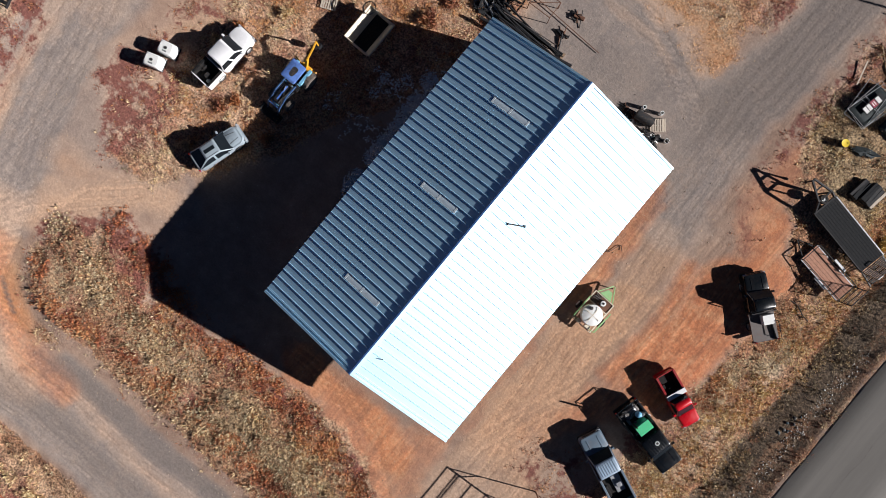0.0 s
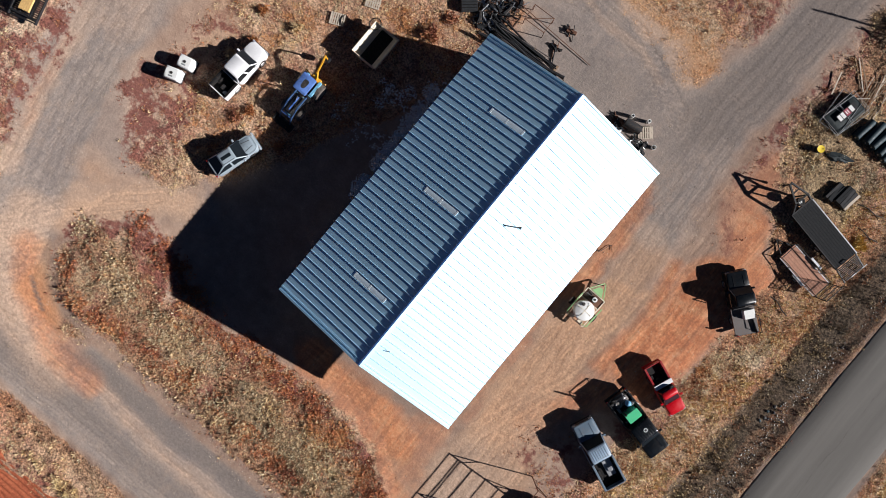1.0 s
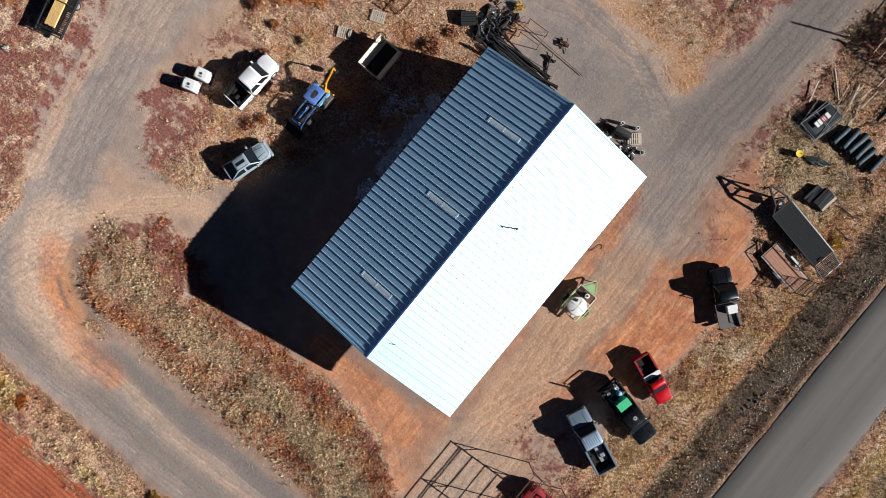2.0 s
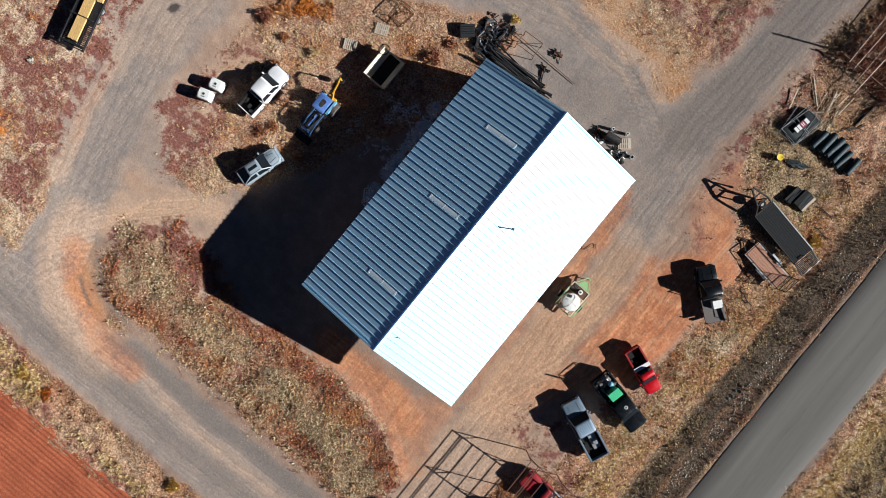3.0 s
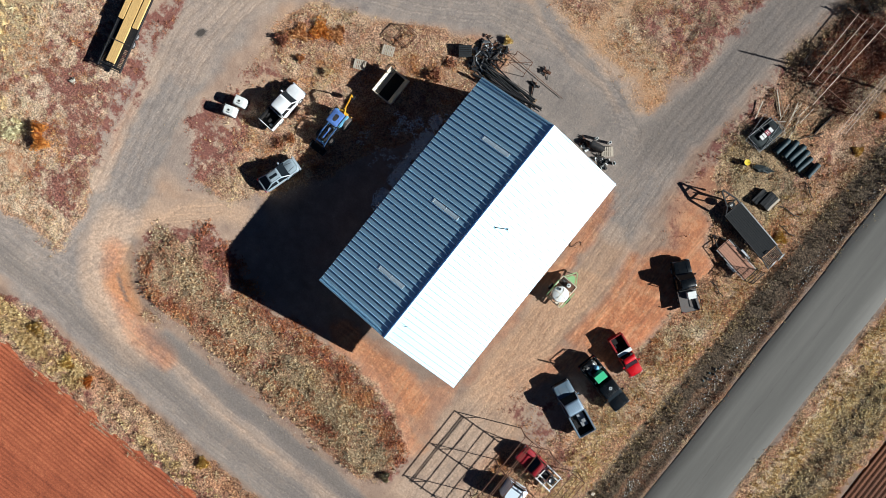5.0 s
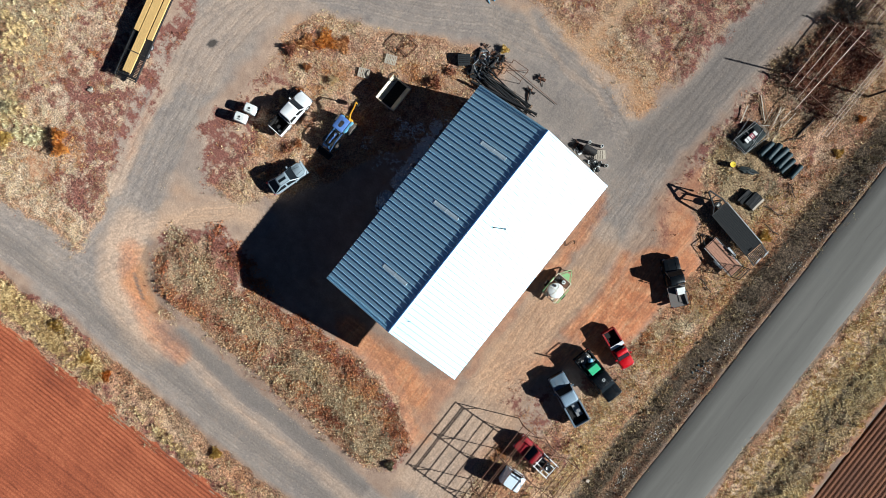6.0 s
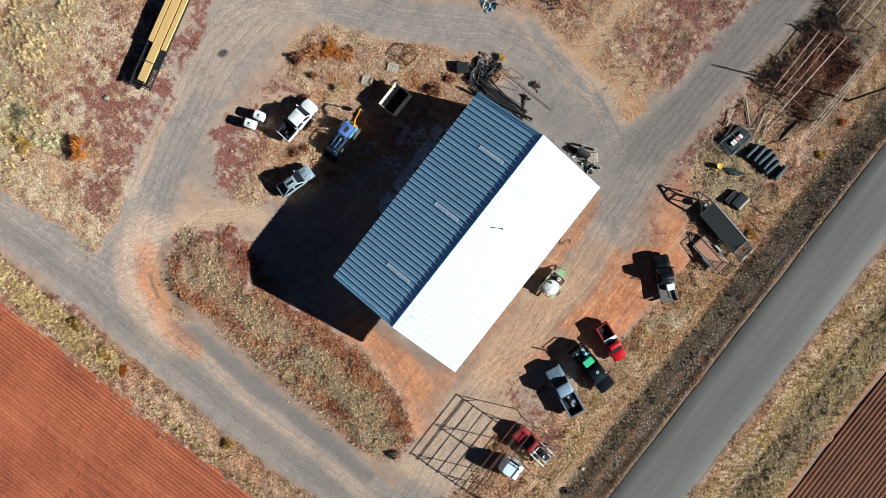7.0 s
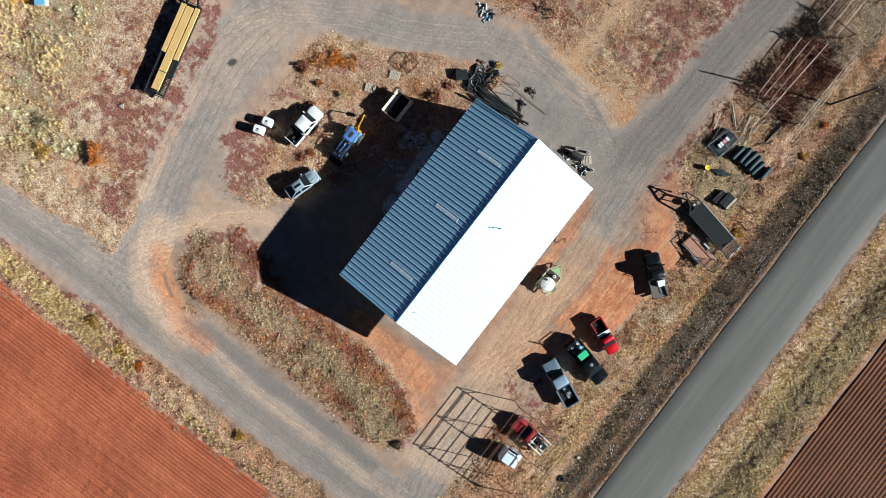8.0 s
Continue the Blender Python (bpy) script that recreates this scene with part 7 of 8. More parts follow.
def build_fields():
    xs = np.concatenate([np.arange(-120, -45, 0.8), np.arange(-45, -8, 0.2), np.arange(-8, 28.7, 0.8)])
    ys = np.concatenate([np.arange(-110, -62, 0.5), np.arange(-62, -37.55, 0.09)])
    X, Y = np.meshgrid(xs, ys, indexing="ij")
    wob = 0.25 * (soft_noise(X, Y, 12, 71, 3) - 0.5)
    a = 0.024 * np.sin(2 * np.pi * (Y + wob) / 0.42) * (0.6 + 0.8 * soft_noise(X, Y, 3, 72, 2)) * (0.7 + 1.1 * ramp01(Y, -46, -39))
    t = radians(11)
    b = 0.12 * np.sin(2 * np.pi * (Y * math.cos(t) - X * math.sin(t) + wob) / 0.6)
    k = ramp01(-Y - 0.06 * (X + 27) + 0.5 * (soft_noise(X, Y, 4, 73) - 0.5), 52.9, 53.2)
    Z = height(X, Y) * 0.3 + 0.02 + a * (1 - k) + b * k + 0.09 * (soft_noise(X, Y, 0.9, 74, 3) - 0.5) + 0.05 * ramp01(soft_noise(X, Y, 0.5, 76, 1), 0.8, 0.92)
    Z = Z - 0.15 * (1 - ramp01(-Y + 0.9 * (soft_noise(X, Y, 1.5, 75, 3) - 0.5), 37.7, 38.1))
    Z = Z - 0.5 * (1 - ramp01(np.minimum.reduce([X + 120, 28.0 - X, Y + 110]), 0.0, 1.2))
    me = grid_mesh("field", xs, ys, Z)
    me.materials.append(field_material("red ploughed soil", (0.17, 0.038, 0.017), (0.33, 0.082, 0.034), (0.49, 0.15, 0.068), 0.05, 2.2))
    tagged(new("field", me), "red-brown ploughed field with fine straight furrows", "field", kind="structure")
    xs, ys = np.arange(46.6, 120, 0.1), np.arange(-120, 121, 3.0)
    X, Y = np.meshgrid(xs, ys, indexing="ij")
    Z = 0.06 + 0.05 * np.sin(2 * np.pi * (X + 0.2 * (soft_noise(X, Y, 9, 81, 2) - 0.5)) / 0.5) - 0.2 * (1 - ramp01(X, 46.5, 47.2))
    Z = Z - 0.5 * (1 - ramp01(np.minimum.reduce([120 - X, 120 - Y, Y + 120]), 0.0, 3.5))
    me = grid_mesh("field", xs, ys, Z)
    me.materials.append(field_material("dark ploughed soil", (0.09, 0.028, 0.011), (0.16, 0.052, 0.02), (0.27, 0.095, 0.035), 1.2, 0.06))
    tagged(new("field", me), "dark brown ploughed field beyond the road", "field", kind="structure")


build_fields()

# ---- dry weeds and grass ----


def weed_material(name, stops):
    n = Nodes(name, 0.9)
    r = n.tree.nodes.new("ShaderNodeNewGeometry").outputs["Random Per Island"]
    p = n.place()
    big, wide = n.noise(0.5, 4, 0.6, p), n.noise(0.2, 4, 0.6, p)
    f = n.calc("ADD", n.calc("MULTIPLY", r, 0.4), n.calc("MULTIPLY", n.span(big, 0.35, 0.65), 0.25))
    c = n.ramp(n.calc("ADD", f, n.calc("MULTIPLY", n.span(wide, 0.38, 0.62), 0.35)), stops)
    return n.done(c)


def tufts(name, seed, count, box, density, reach, blades, material, label, width=0.05, lean=(25, 70)):
    """Many small clumps of leaning blades, in one mesh."""
    rs = np.random.RandomState(seed)
    x0, x1, y0, y1 = box
    n = int(count)
    x, y = rs.uniform(x0, x1, n), rs.uniform(y0, y1, n)
    keep = (rs.rand(n) < density(x, y)) & (y < 0.78 * (x + 59.6) - 8.0)
    x, y = x[keep], y[keep]
    n = len(x)
    size = rs.uniform(reach[0], reach[1], n) * (0.6 + 0.8 * soft_noise(x, y, 2.5, seed + 3, 2))
    q = zone_at(x, y)
    z = height(x, y) + lumps(x, y) * q[:, 2] * (1 - 0.7 * np.clip(q[:, 4], 0, 1)) - 0.03
    X, Y, Z, S = (np.repeat(v, blades) for v in (x, y, z, size))
    m = len(X)
    az, el = rs.uniform(0, 2 * np.pi, m), np.radians(90 - rs.uniform(lean[0], lean[1], m))
    ln = S * rs.uniform(0.5, 1.1, m)
    dx, dy, dz = np.cos(az) * np.cos(el), np.sin(az) * np.cos(el), np.sin(el)
    bx, by = X + np.cos(az) * S * 0.12, Y + np.sin(az) * S * 0.12
    w = width * (0.6 + 0.8 * rs.rand(m)) * np.clip(S / 0.3, 0.6, 1.4)
    px, py = -np.sin(az) * w, np.cos(az) * w
    V = np.empty((m, 4, 3), np.float32)
    V[:, 0] = np.stack([bx - px * 0.6, by - py * 0.6, Z], -1)
    V[:, 1] = np.stack([bx + dx * ln * 0.55 + px, by + dy * ln * 0.55 + py, Z + dz * ln * 0.7], -1)
    V[:, 2] = np.stack([bx + dx * ln, by + dy * ln, Z + dz * ln * 0.9], -1)
    V[:, 3] = np.stack([bx + dx * ln * 0.5 - px, by + dy * ln * 0.5 - py, Z + dz * ln * 0.7], -1)
    me = bpy.data.meshes.new(name)
    me.vertices.add(m * 4)
    me.vertices.foreach_set("co", V.ravel())
    me.loops.add(m * 4)
    me.loops.foreach_set("vertex_index", np.arange(m * 4, dtype=np.int32))
    me.polygons.add(m)
    me.polygons.foreach_set("loop_start", np.arange(0, m * 4, 4, dtype=np.int32))
    me.update(calc_edges=True)
    me.materials.append(material)
    tagged(new(name, me), label, "weeds", kind="stuff")


CLEAR = [(23.2, 15.2, 2.2), (-15.1, 6.8, 1.8), (-26, -4.5, 1.2), (17.25, 26.7, 1.6), (21.5, 27.3, 1.6), (22.0, 21.9, 1.3)]
# centre, heading, half length and half width of what is parked
PARKED = [(-22.3, -1.55, 86.5, 2.5, 0.9), (-18.35, -7.1, 72.8, 2.1, 0.85), (20.3, 0.5, -21, 2.2, 0.8), (20.4, -3.1, -12.5, 2.9, 1.0), (19.45, -6.95, 157.5, 2.9, 1.0), (20.65, 9.75, 141, 2.65, 0.95),
          (20.45, -13.9, 175, 2.5, 0.9), (20.05, -17.3, 5, 1.15, 0.85), (22.35, 18.3, 169, 4.4, 1.1), (-17.1, 0.0, -90, 2.9, 0.95)]


def free(x, y):
    """0 where a vehicle or the barn stands."""
    k = np.ones_like(x)
    for cx, cy, r in CLEAR:
        k = np.minimum(k, ramp01(np.hypot(x - cx, y - cy), r * 0.55, r * 0.8))
    for cx, cy, turn, hl, hw in PARKED:
        c, n = math.cos(radians(turn)), math.sin(radians(turn))
        u, v = np.abs((x - cx) * c + (y - cy) * n), np.abs(-(x - cx) * n + (y - cy) * c)
        k = np.where((u < hl) & (v < hw), 0, k)
    k = np.where((np.abs(x) < HALF + 0.2) & (np.abs(y) < LONG + 0.3), 0, k)
    ax = -38.15 - 0.252 * (y + 9.5)
    k = k * (1 - 0.85 * ramp01(x, 27.6, 28.3) * (1 - ramp01(x, 30.2, 30.6)))
    return np.where((np.abs(x - ax) < 1.4) & (y > -10) & (y < 6), 0, k)


def patchy(x, y, scale, seed, lo=0.4, hi=0.6):
    return ramp01(soft_noise(x, y, scale, seed, 3), lo, hi)


def straw(x, y):
    c = zone_at(x, y)
    return (1 - 0.6 * area(x, y, VERGE, 0.6)) * c[:, 2] ** 1.5 * (1 - 0.8 * np.clip(c[:, 3], 0, 1)) * (1 - 0.55 * ramp01(-x, 36, 42)) * (0.05 + 0.95 * patchy(x, y, 2.2, 101, 0.44, 0.6)) * free(x, y)


def rusty(x, y):
    c = zone_at(x, y)
    return np.clip(0.7 * c[:, 3] + 0.15 * c[:, 2], 0, 1) * (0.05 + 0.95 * patchy(x, y, 1.8, 111, 0.48, 0.6)) * free(x, y)


def greyish(x, y):
    c = zone_at(x, y)
    return np.clip(0.7 * c[:, 6] + 0.08 * c[:, 2], 0, 1) * (0.06 + 0.94 * patchy(x, y, 2.0, 121, 0.42, 0.64)) * free(x, y)


def clumps(x, y):
    c = zone_at(x, y)
    return c[:, 2] * (0.1 + 0.5 * c[:, 6]) * patchy(x, y, 5.0, 151, 0.4, 0.65) * free(x, y)


def strays(x, y):
    c = zone_at(x, y)
    return (0.03 + 0.3 * patchy(x, y, 2.0, 131, 0.55, 0.7)) * (1 - 0.8 * c[:, 0]) * (1 - 0.6 * c[:, 1]) * free(x, y)


BOX = (-64, 47, -38.7, 56)
STRAW = weed_material("dry straw grass", [(0.15, (0.30, 0.18, 0.09)), (0.4, (0.55, 0.39, 0.21)), (0.6, (0.72, 0.56, 0.34)), (0.85, (0.74, 0.51, 0.22))])
RUSTY = weed_material("rust-red dry weeds", [(0.15, (0.18, 0.06, 0.04)), (0.45, (0.30, 0.11, 0.065)), (0.65, (0.44, 0.18, 0.08)), (0.85, (0.50, 0.28, 0.12))])
OLIVE = weed_material("grey-olive weeds", [(0.15, (0.17, 0.125, 0.07)), (0.4, (0.36, 0.30, 0.18)), (0.6, (0.54, 0.47, 0.31)), (0.85, (0.66, 0.53, 0.27))])
ORANGE = weed_material("orange-brown dry grass", [(0.15, (0.17, 0.06, 0.03)), (0.4, (0.37, 0.13, 0.05)), (0.6, (0.52, 0.21, 0.07)), (0.85, (0.62, 0.36, 0.14))])
GINGER = weed_material("bright ginger dry grass", [(0.15, (0.36, 0.14, 0.05)), (0.4, (0.58, 0.26, 0.10)), (0.6, (0.70, 0.37, 0.15)), (0.85, (0.70, 0.46, 0.2))])
BROWN = weed_material("dull brown dry brush", [(0.15, (0.09, 0.055, 0.03)), (0.45, (0.24, 0.15, 0.085)), (0.65, (0.40, 0.26, 0.14)), (0.88, (0.56, 0.38, 0.17))])


def gingery(x, y):
    c = zone_at(x, y)
    z = np.maximum.reduce([0.25 * area(x, y, ISLAND, 2.5), 0.9 * stroke(x, y, [(-26.5, 4.2), (-25.2, 6.0), (-22.6, 7.6)], 1.0, 0.9), 0.7 * stroke(x, y, [(-13.4, 8.6), (-14.4, 11.2), (-11.5, 13.5)], 0.9, 1.0), 0.7 * stroke(x, y, [(-20.8, -4.4), (-18.6, -4.0)], 0.8, 0.9), 0.5 * stroke(x, y, [(-26, -8.6), (-23.5, -8.8), (-22.6, -5.6)], 1.0, 1.2), 0.35 * area(x, y, UPPER, 3), 0.5 * stroke(x, y, [(-14, -19), (0, -19), (8.6, -22)], 1.5, 2), 0.8 * stroke(x, y, [(18, -15), (22.5, -9), (24, 4), (24.5, 14)], 2.2, 2.5),
                           0.3 * stroke(x, y, [(-40, -20), (-44, -14), (-46, -4)], 4, 4), 0.5 * stroke(x, y, [(25.3, 8), (25.8, 46)], 1.3, 1.5), 0.5 * stroke(x, y, [(38.6, -40), (38.6, 50)], 0.5, 0.6)])
    return z * c[:, 2] * (0.05 + 0.95 * patchy(x, y, 3.0, 161, 0.42, 0.6)) * free(x, y)


def tall(x, y):
    z = np.maximum.reduce([stroke(x, y, [(-17.4, -8.4), (-17.1, -6.8), (-17.3, -5.0), (-18.2, -3.6)], 0.55, 0.7), 0.6 * stroke(x, y, [(-20.4, -8.6), (-20.2, -6.6), (-21, -4.8)], 0.5, 1.0), 0.8 * stroke(x, y, [(-20.6, -1.0), (-19.2, -3.4), (-17.4, -3.6)], 0.7, 1.0),
                           0.6 * stroke(x, y, [(-22, 4.5), (-18.6, 5.4), (-15, 10)], 1.2, 1.6), 0.6 * stroke(x, y, [(-23.6, 1.6), (-20.8, 2.4)], 0.6, 1.0), 0.7 * stroke(x, y, [(-13.5, 9), (-12, 12.8)], 1.2, 1.6),
                           0.2 * stroke(x, y, [(21.5, -14), (22.6, -6), (23, 2)], 1.4, 1.6), 0.3 * stroke(x, y, [(17.4, -10.5), (19.6, -11.2), (22, -10)], 1.2, 1.4)])
    return z * (0.2 + 0.8 * patchy(x, y, 1.0, 165, 0.4, 0.6)) * free(x, y)


def brushy(x, y):
    c = zone_at(x, y)
    return np.maximum(0.8 * area(x, y, [(18, 60), (14.6, 34), (15, 24), (19, 17), (25, 13), (26, -30), (31, -30), (31, 60)], 2.0), 0.12 * stroke(x, y, [(28.8, -60), (28.8, 60)], 1.8, 1.0)) * (1 - 0.85 * ramp01(x, 27.2, 28.2)) * (0.35 + 0.65 * ramp01(y, 18, 24)) * c[:, 2] * (1 - 0.8 * np.clip(c[:, 3], 0, 1)) * (0.15 + 0.85 * patchy(x, y, 2.4, 171, 0.4, 0.6)) * free(x, y)


tufts("dry_grass", 1, 160000, BOX, straw, (0.14, 0.36), 8, STRAW, "patchy dry straw-coloured grass", 0.014, (40, 84))
tufts("rust_weeds", 2, 240000, BOX, rusty, (0.10, 0.32), 8, RUSTY, "low rust-red dried weeds in patches", 0.018, (45, 84))
tufts("olive_weeds", 3, 170000, BOX, greyish, (0.16, 0.4), 10, OLIVE, "grey-olive dried weeds along banks and verges", 0.016, (25, 78))
tufts("orange_grass", 7, 360000, BOX, gingery, (0.14, 0.4), 9, ORANGE, "matted orange-brown dry grass", 0.013, (35, 84))
tufts("tall_grass", 12, 120000, (-26, 27, -18, 20), tall, (0.11, 0.27), 13, GINGER, "tall orange-brown dry grass round the parked vehicles", 0.0095, (15, 78))
tufts("brown_brush", 8, 80000, (14, 47, -38, 56), brushy, (0.12, 0.34), 9, BROWN, "dull brown dry brush on the road verge", 0.015, (25, 78))
tufts("weed_clumps", 6, 60000, BOX, clumps, (0.22, 0.48), 14, STRAW, "taller tangled dry clumps among low weeds", 0.014, (15, 70))


def bank_clumps(x, y):
    z = np.maximum.reduce([0.8 * area(x, y, VERGE, 1.0), 0.5 * area(x, y, [(-40, -27), (-60, -27), (-60, -8), (-50, -4), (-45, -14)], 4), 0.35 * ramp01(-y, 34.2, 35.2) * (1 - ramp01(-y, 37, 37.7)),
                           0.25 * area(x, y, RIGHT_WASTE, 2), 0.3 * ramp01(x, 38.5, 40) * (1 - ramp01(x, 45, 46.5))])
    return z * zone_at(x, y)[:, 2] ** 2 * (0.2 + 0.8 * patchy(x, y, 1.3, 181, 0.38, 0.58)) * free(x, y)


MIXED = weed_material("mixed dry bank weeds", [(0.15, (0.18, 0.065, 0.035)), (0.35, (0.44, 0.175, 0.08)), (0.5, (0.38, 0.28, 0.16)), (0.65, (0.58, 0.41, 0.24)), (0.85, (0.70, 0.48, 0.21))])
tufts("bank_weeds", 9, 120000, BOX, bank_clumps, (0.16, 0.36), 12, MIXED, "bushy mixed dry weeds on banks and waste ground", 0.02, (8, 60))
tufts("stray_weeds", 4, 40000, (-46, 30, -34, 40), strays, (0.05, 0.13), 7, STRAW, "sparse small dry weeds on bare soil", 0.012, (35, 82))


def eaves_weeds(x, y):
    return (1 - ramp01(y, 7.0, 9.0)) * stroke(x, y, [(-8.8, -3), (-9.0, 4), (-9.6, 10)], 0.6, 0.8) * patchy(x, y, 1.2, 141, 0.45, 0.6) + 0.12 * area(x, y, [(-9, 0), (-15, -1), (-15, 3), (-13, 6), (-10, 8.5)], 1.5) * patchy(x, y, 1.2, 143, 0.5, 0.62)


SHINY = surface("pale waxy leaves", (0.86, 0.88, 0.9), 0.3, 0.0, 0.25, 4, 30, None, 0, 0)
tufts("broadleaf_weeds", 5, 36000, (-19, -8, -8, 12), eaves_weeds, (0.12, 0.3), 5, SHINY, "pale broad-leaved weeds in the barn's shade", 0.07, (40, 85))


def shrub(x, y, r, h, material, label, seed, count=420):
    """A round dry bush: short stems from the root and many small leaning leaves."""
    t = thing("shrub", on_ground(x, y), label, "shrub")
    rs = np.random.RandomState(seed)
    st = Shape()
    for k in range(9):
        a, b = rs.uniform(0, 6.28), rs.uniform(0.3, 0.9)
        st.tube((0, 0, -0.05), (r * b * math.cos(a), r * b * math.sin(a), h * rs.uniform(0.4, 0.8)), 0.02, 5, 0.008)
    part("stems", st, M["pole_wood"], t)
    lf = Shape()
    for k in range(count):
        u = rs.normal(size=3)
        u /= np.linalg.norm(u)
        d = rs.uniform(0.3, 1.0) * (0.8 + 0.3 * math.sin(3 * math.atan2(u[1], u[0]) + seed))
        c = Vector((u[0] * r * d, u[1] * r * d, h * 0.5 + u[2] * h * 0.5 * d))
        ax = Vector(rs.normal(size=3)).normalized()
        o = ax.orthogonal().normalized() * rs.uniform(0.03, 0.07)
        l = ax * rs.uniform(0.1, 0.24)
        lf.put([c - l, c + o, c + l, c - o], [(0, 1, 2, 3)])
    part("foliage", lf, material, t, smooth=0)


ORANGE_LEAF = weed_material("orange dry leaves", [(0.1, (0.45, 0.15, 0.03)), (0.5, (0.72, 0.28, 0.05)), (0.9, (0.78, 0.42, 0.11))])
GOLD_LEAF = weed_material("golden dry leaves", [(0.1, (0.48, 0.29, 0.08)), (0.5, (0.70, 0.48, 0.14)), (0.9, (0.78, 0.58, 0.22))])
for k, (x, y, r, h, mt, lab) in enumerate((
        (-40.0, -18.6, 1.1, 1.1, ORANGE_LEAF, "bright orange dry bush in the weedy waste"), (-39.0, -19.6, 1.2, 1.1, ORANGE_LEAF, "bright orange dry bush in the weedy waste"),
        (-24.4, 6.9, 1.4, 0.32, ORANGE_LEAF, "low orange-brown bush beside the gravel loop"), (-25.9, 5.4, 1.2, 0.3, GINGER, "low ginger bush beside the gravel loop"), (-22.8, 7.6, 1.1, 0.28, GINGER, "low ginger bush beside the gravel loop"), (-26.8, 3.8, 0.8, 0.6, RUSTY, "low rust-brown bush beside the gravel loop"),
        (-44.5, -22.5, 1.3, 0.45, GOLD_LEAF, "golden dry bush in the weedy waste"), (-47.0, -20.0, 1.2, 0.4, OLIVE, "grey-olive bush in the weedy waste"),
        (-6.2, -34.9, 0.8, 0.26, GOLD_LEAF, "golden bush on the field edge"), (-23.4, -35.5, 1.0, 0.4, GOLD_LEAF, "golden bush on the field edge"),
        (-27.9, -34.6, 1.1, 0.4, GOLD_LEAF, "golden bush on the field edge"), (-20.6, -35.7, 0.8, 0.35, ORANGE_LEAF, "orange bush on the field edge"),
        (26.3, 32.0, 0.6, 0.5, GOLD_LEAF, "golden bush beside the stored pipes"), (26.0, 36.5, 0.45, 0.4, ORANGE_LEAF, "orange bush beside the stored pipes"),
        (-8.9, 18.0, 0.5, 0.5, GOLD_LEAF, "yellow bush at the barn corner"), (25.6, 19.9, 0.8, 0.5, GOLD_LEAF, "golden clump of weeds by the trailer"),
        (-12.5, 10.5, 0.9, 0.8, RUSTY, "rust-brown bush behind the barn"), (9.0, -24.3, 0.6, 0.6, OLIVE, "dark olive bush at the bank's tip"))):
    shrub(x, y, r, h, mt, lab, 200 + k, int(300 + 450 * r))
PALE_LEAF = weed_material("bleached dry leaves", [(0.1, (0.66, 0.6, 0.5)), (0.9, (0.8, 0.78, 0.7))])
shrub(-40.6, -12.8, 0.42, 0.16, PALE_LEAF, "bleached white dry clump on bare soil", 260, 120)
for k, (x, y) in enumerate(((-23.2, 1.0), (-24.0, -1.0), (-20.4, -4.6), (-19.8, -3.6), (-20.6, -8.6), (-16.2, -4.4), (-24.2, 3.4), (-21.2, 4.0), (-12.0, 12.6))):
    shrub(x, y, 0.55 + 0.25 * (k % 3) / 2, 0.45, (ORANGE, STRAW, RUSTY)[k % 3], ("orange-brown", "straw-coloured", "rust-brown")[k % 3] + " dry clump beside the parked vehicles", 300 + k, 200)


def mown(x, y):
    band = soft_noise(x * 1.0, y * 0.12, 0.8, 231, 3)
    return ramp01(x, 38.2, 39) * (1 - ramp01(x, 45.6, 46.4)) * (0.1 + 0.9 * ramp01(band, 0.45, 0.6))


MOWN = weed_material("pale mown verge grass", [(0.15, (0.42, 0.29, 0.13)), (0.4, (0.64, 0.49, 0.25)), (0.6, (0.80, 0.66, 0.40)), (0.85, (0.82, 0.64, 0.30))])


def bunches(x, y):
    return 0.8 * area(x, y, [(-43, -26), (-49, -26), (-60, -17), (-60, -6), (-50, -6), (-45, -16)], 3) * patchy(x, y, 2.5, 191, 0.4, 0.6)


BUNCH = weed_material("pale bunch grass", [(0.15, (0.32, 0.20, 0.09)), (0.4, (0.58, 0.42, 0.20)), (0.6, (0.76, 0.60, 0.34)), (0.85, (0.78, 0.54, 0.22))])
GOLD = weed_material("golden dry grass", [(0.15, (0.40, 0.25, 0.10)), (0.4, (0.60, 0.42, 0.19)), (0.6, (0.74, 0.56, 0.28)), (0.85, (0.80, 0.66, 0.40))])


def golden(x, y):
    z = np.maximum.reduce([stroke(x, y, [(-48, -35.6), (-36, -35.6), (-27, -35.8), (-22, -36.2)], 1.25, 0.8), 0.3 * stroke(x, y, [(-16, -36.8), (4, -36.9), (26, -36.8)], 0.5, 0.7), 0.5 * stroke(x, y, [(40.3, -40), (40.3, 60)], 1.4, 1.6), 0.6 * stroke(x, y, [(46.0, -40), (46.0, 60)], 0.4, 0.5), 0.6 * stroke(x, y, [(23.6, -18), (24.4, -6), (25.2, 24)], 1.8, 1.8), 0.2 * stroke(x, y, [(17, 23), (20, 20)], 1.5, 2)])
    return z * (0.06 + 0.94 * patchy(x, y, 1.8, 195, 0.34, 0.52))


def wedge(x, y):
    return 0.75 * area(x, y, WEDGE, 1.2) * (0.15 + 0.85 * patchy(x, y, 1.2, 261, 0.36, 0.56))


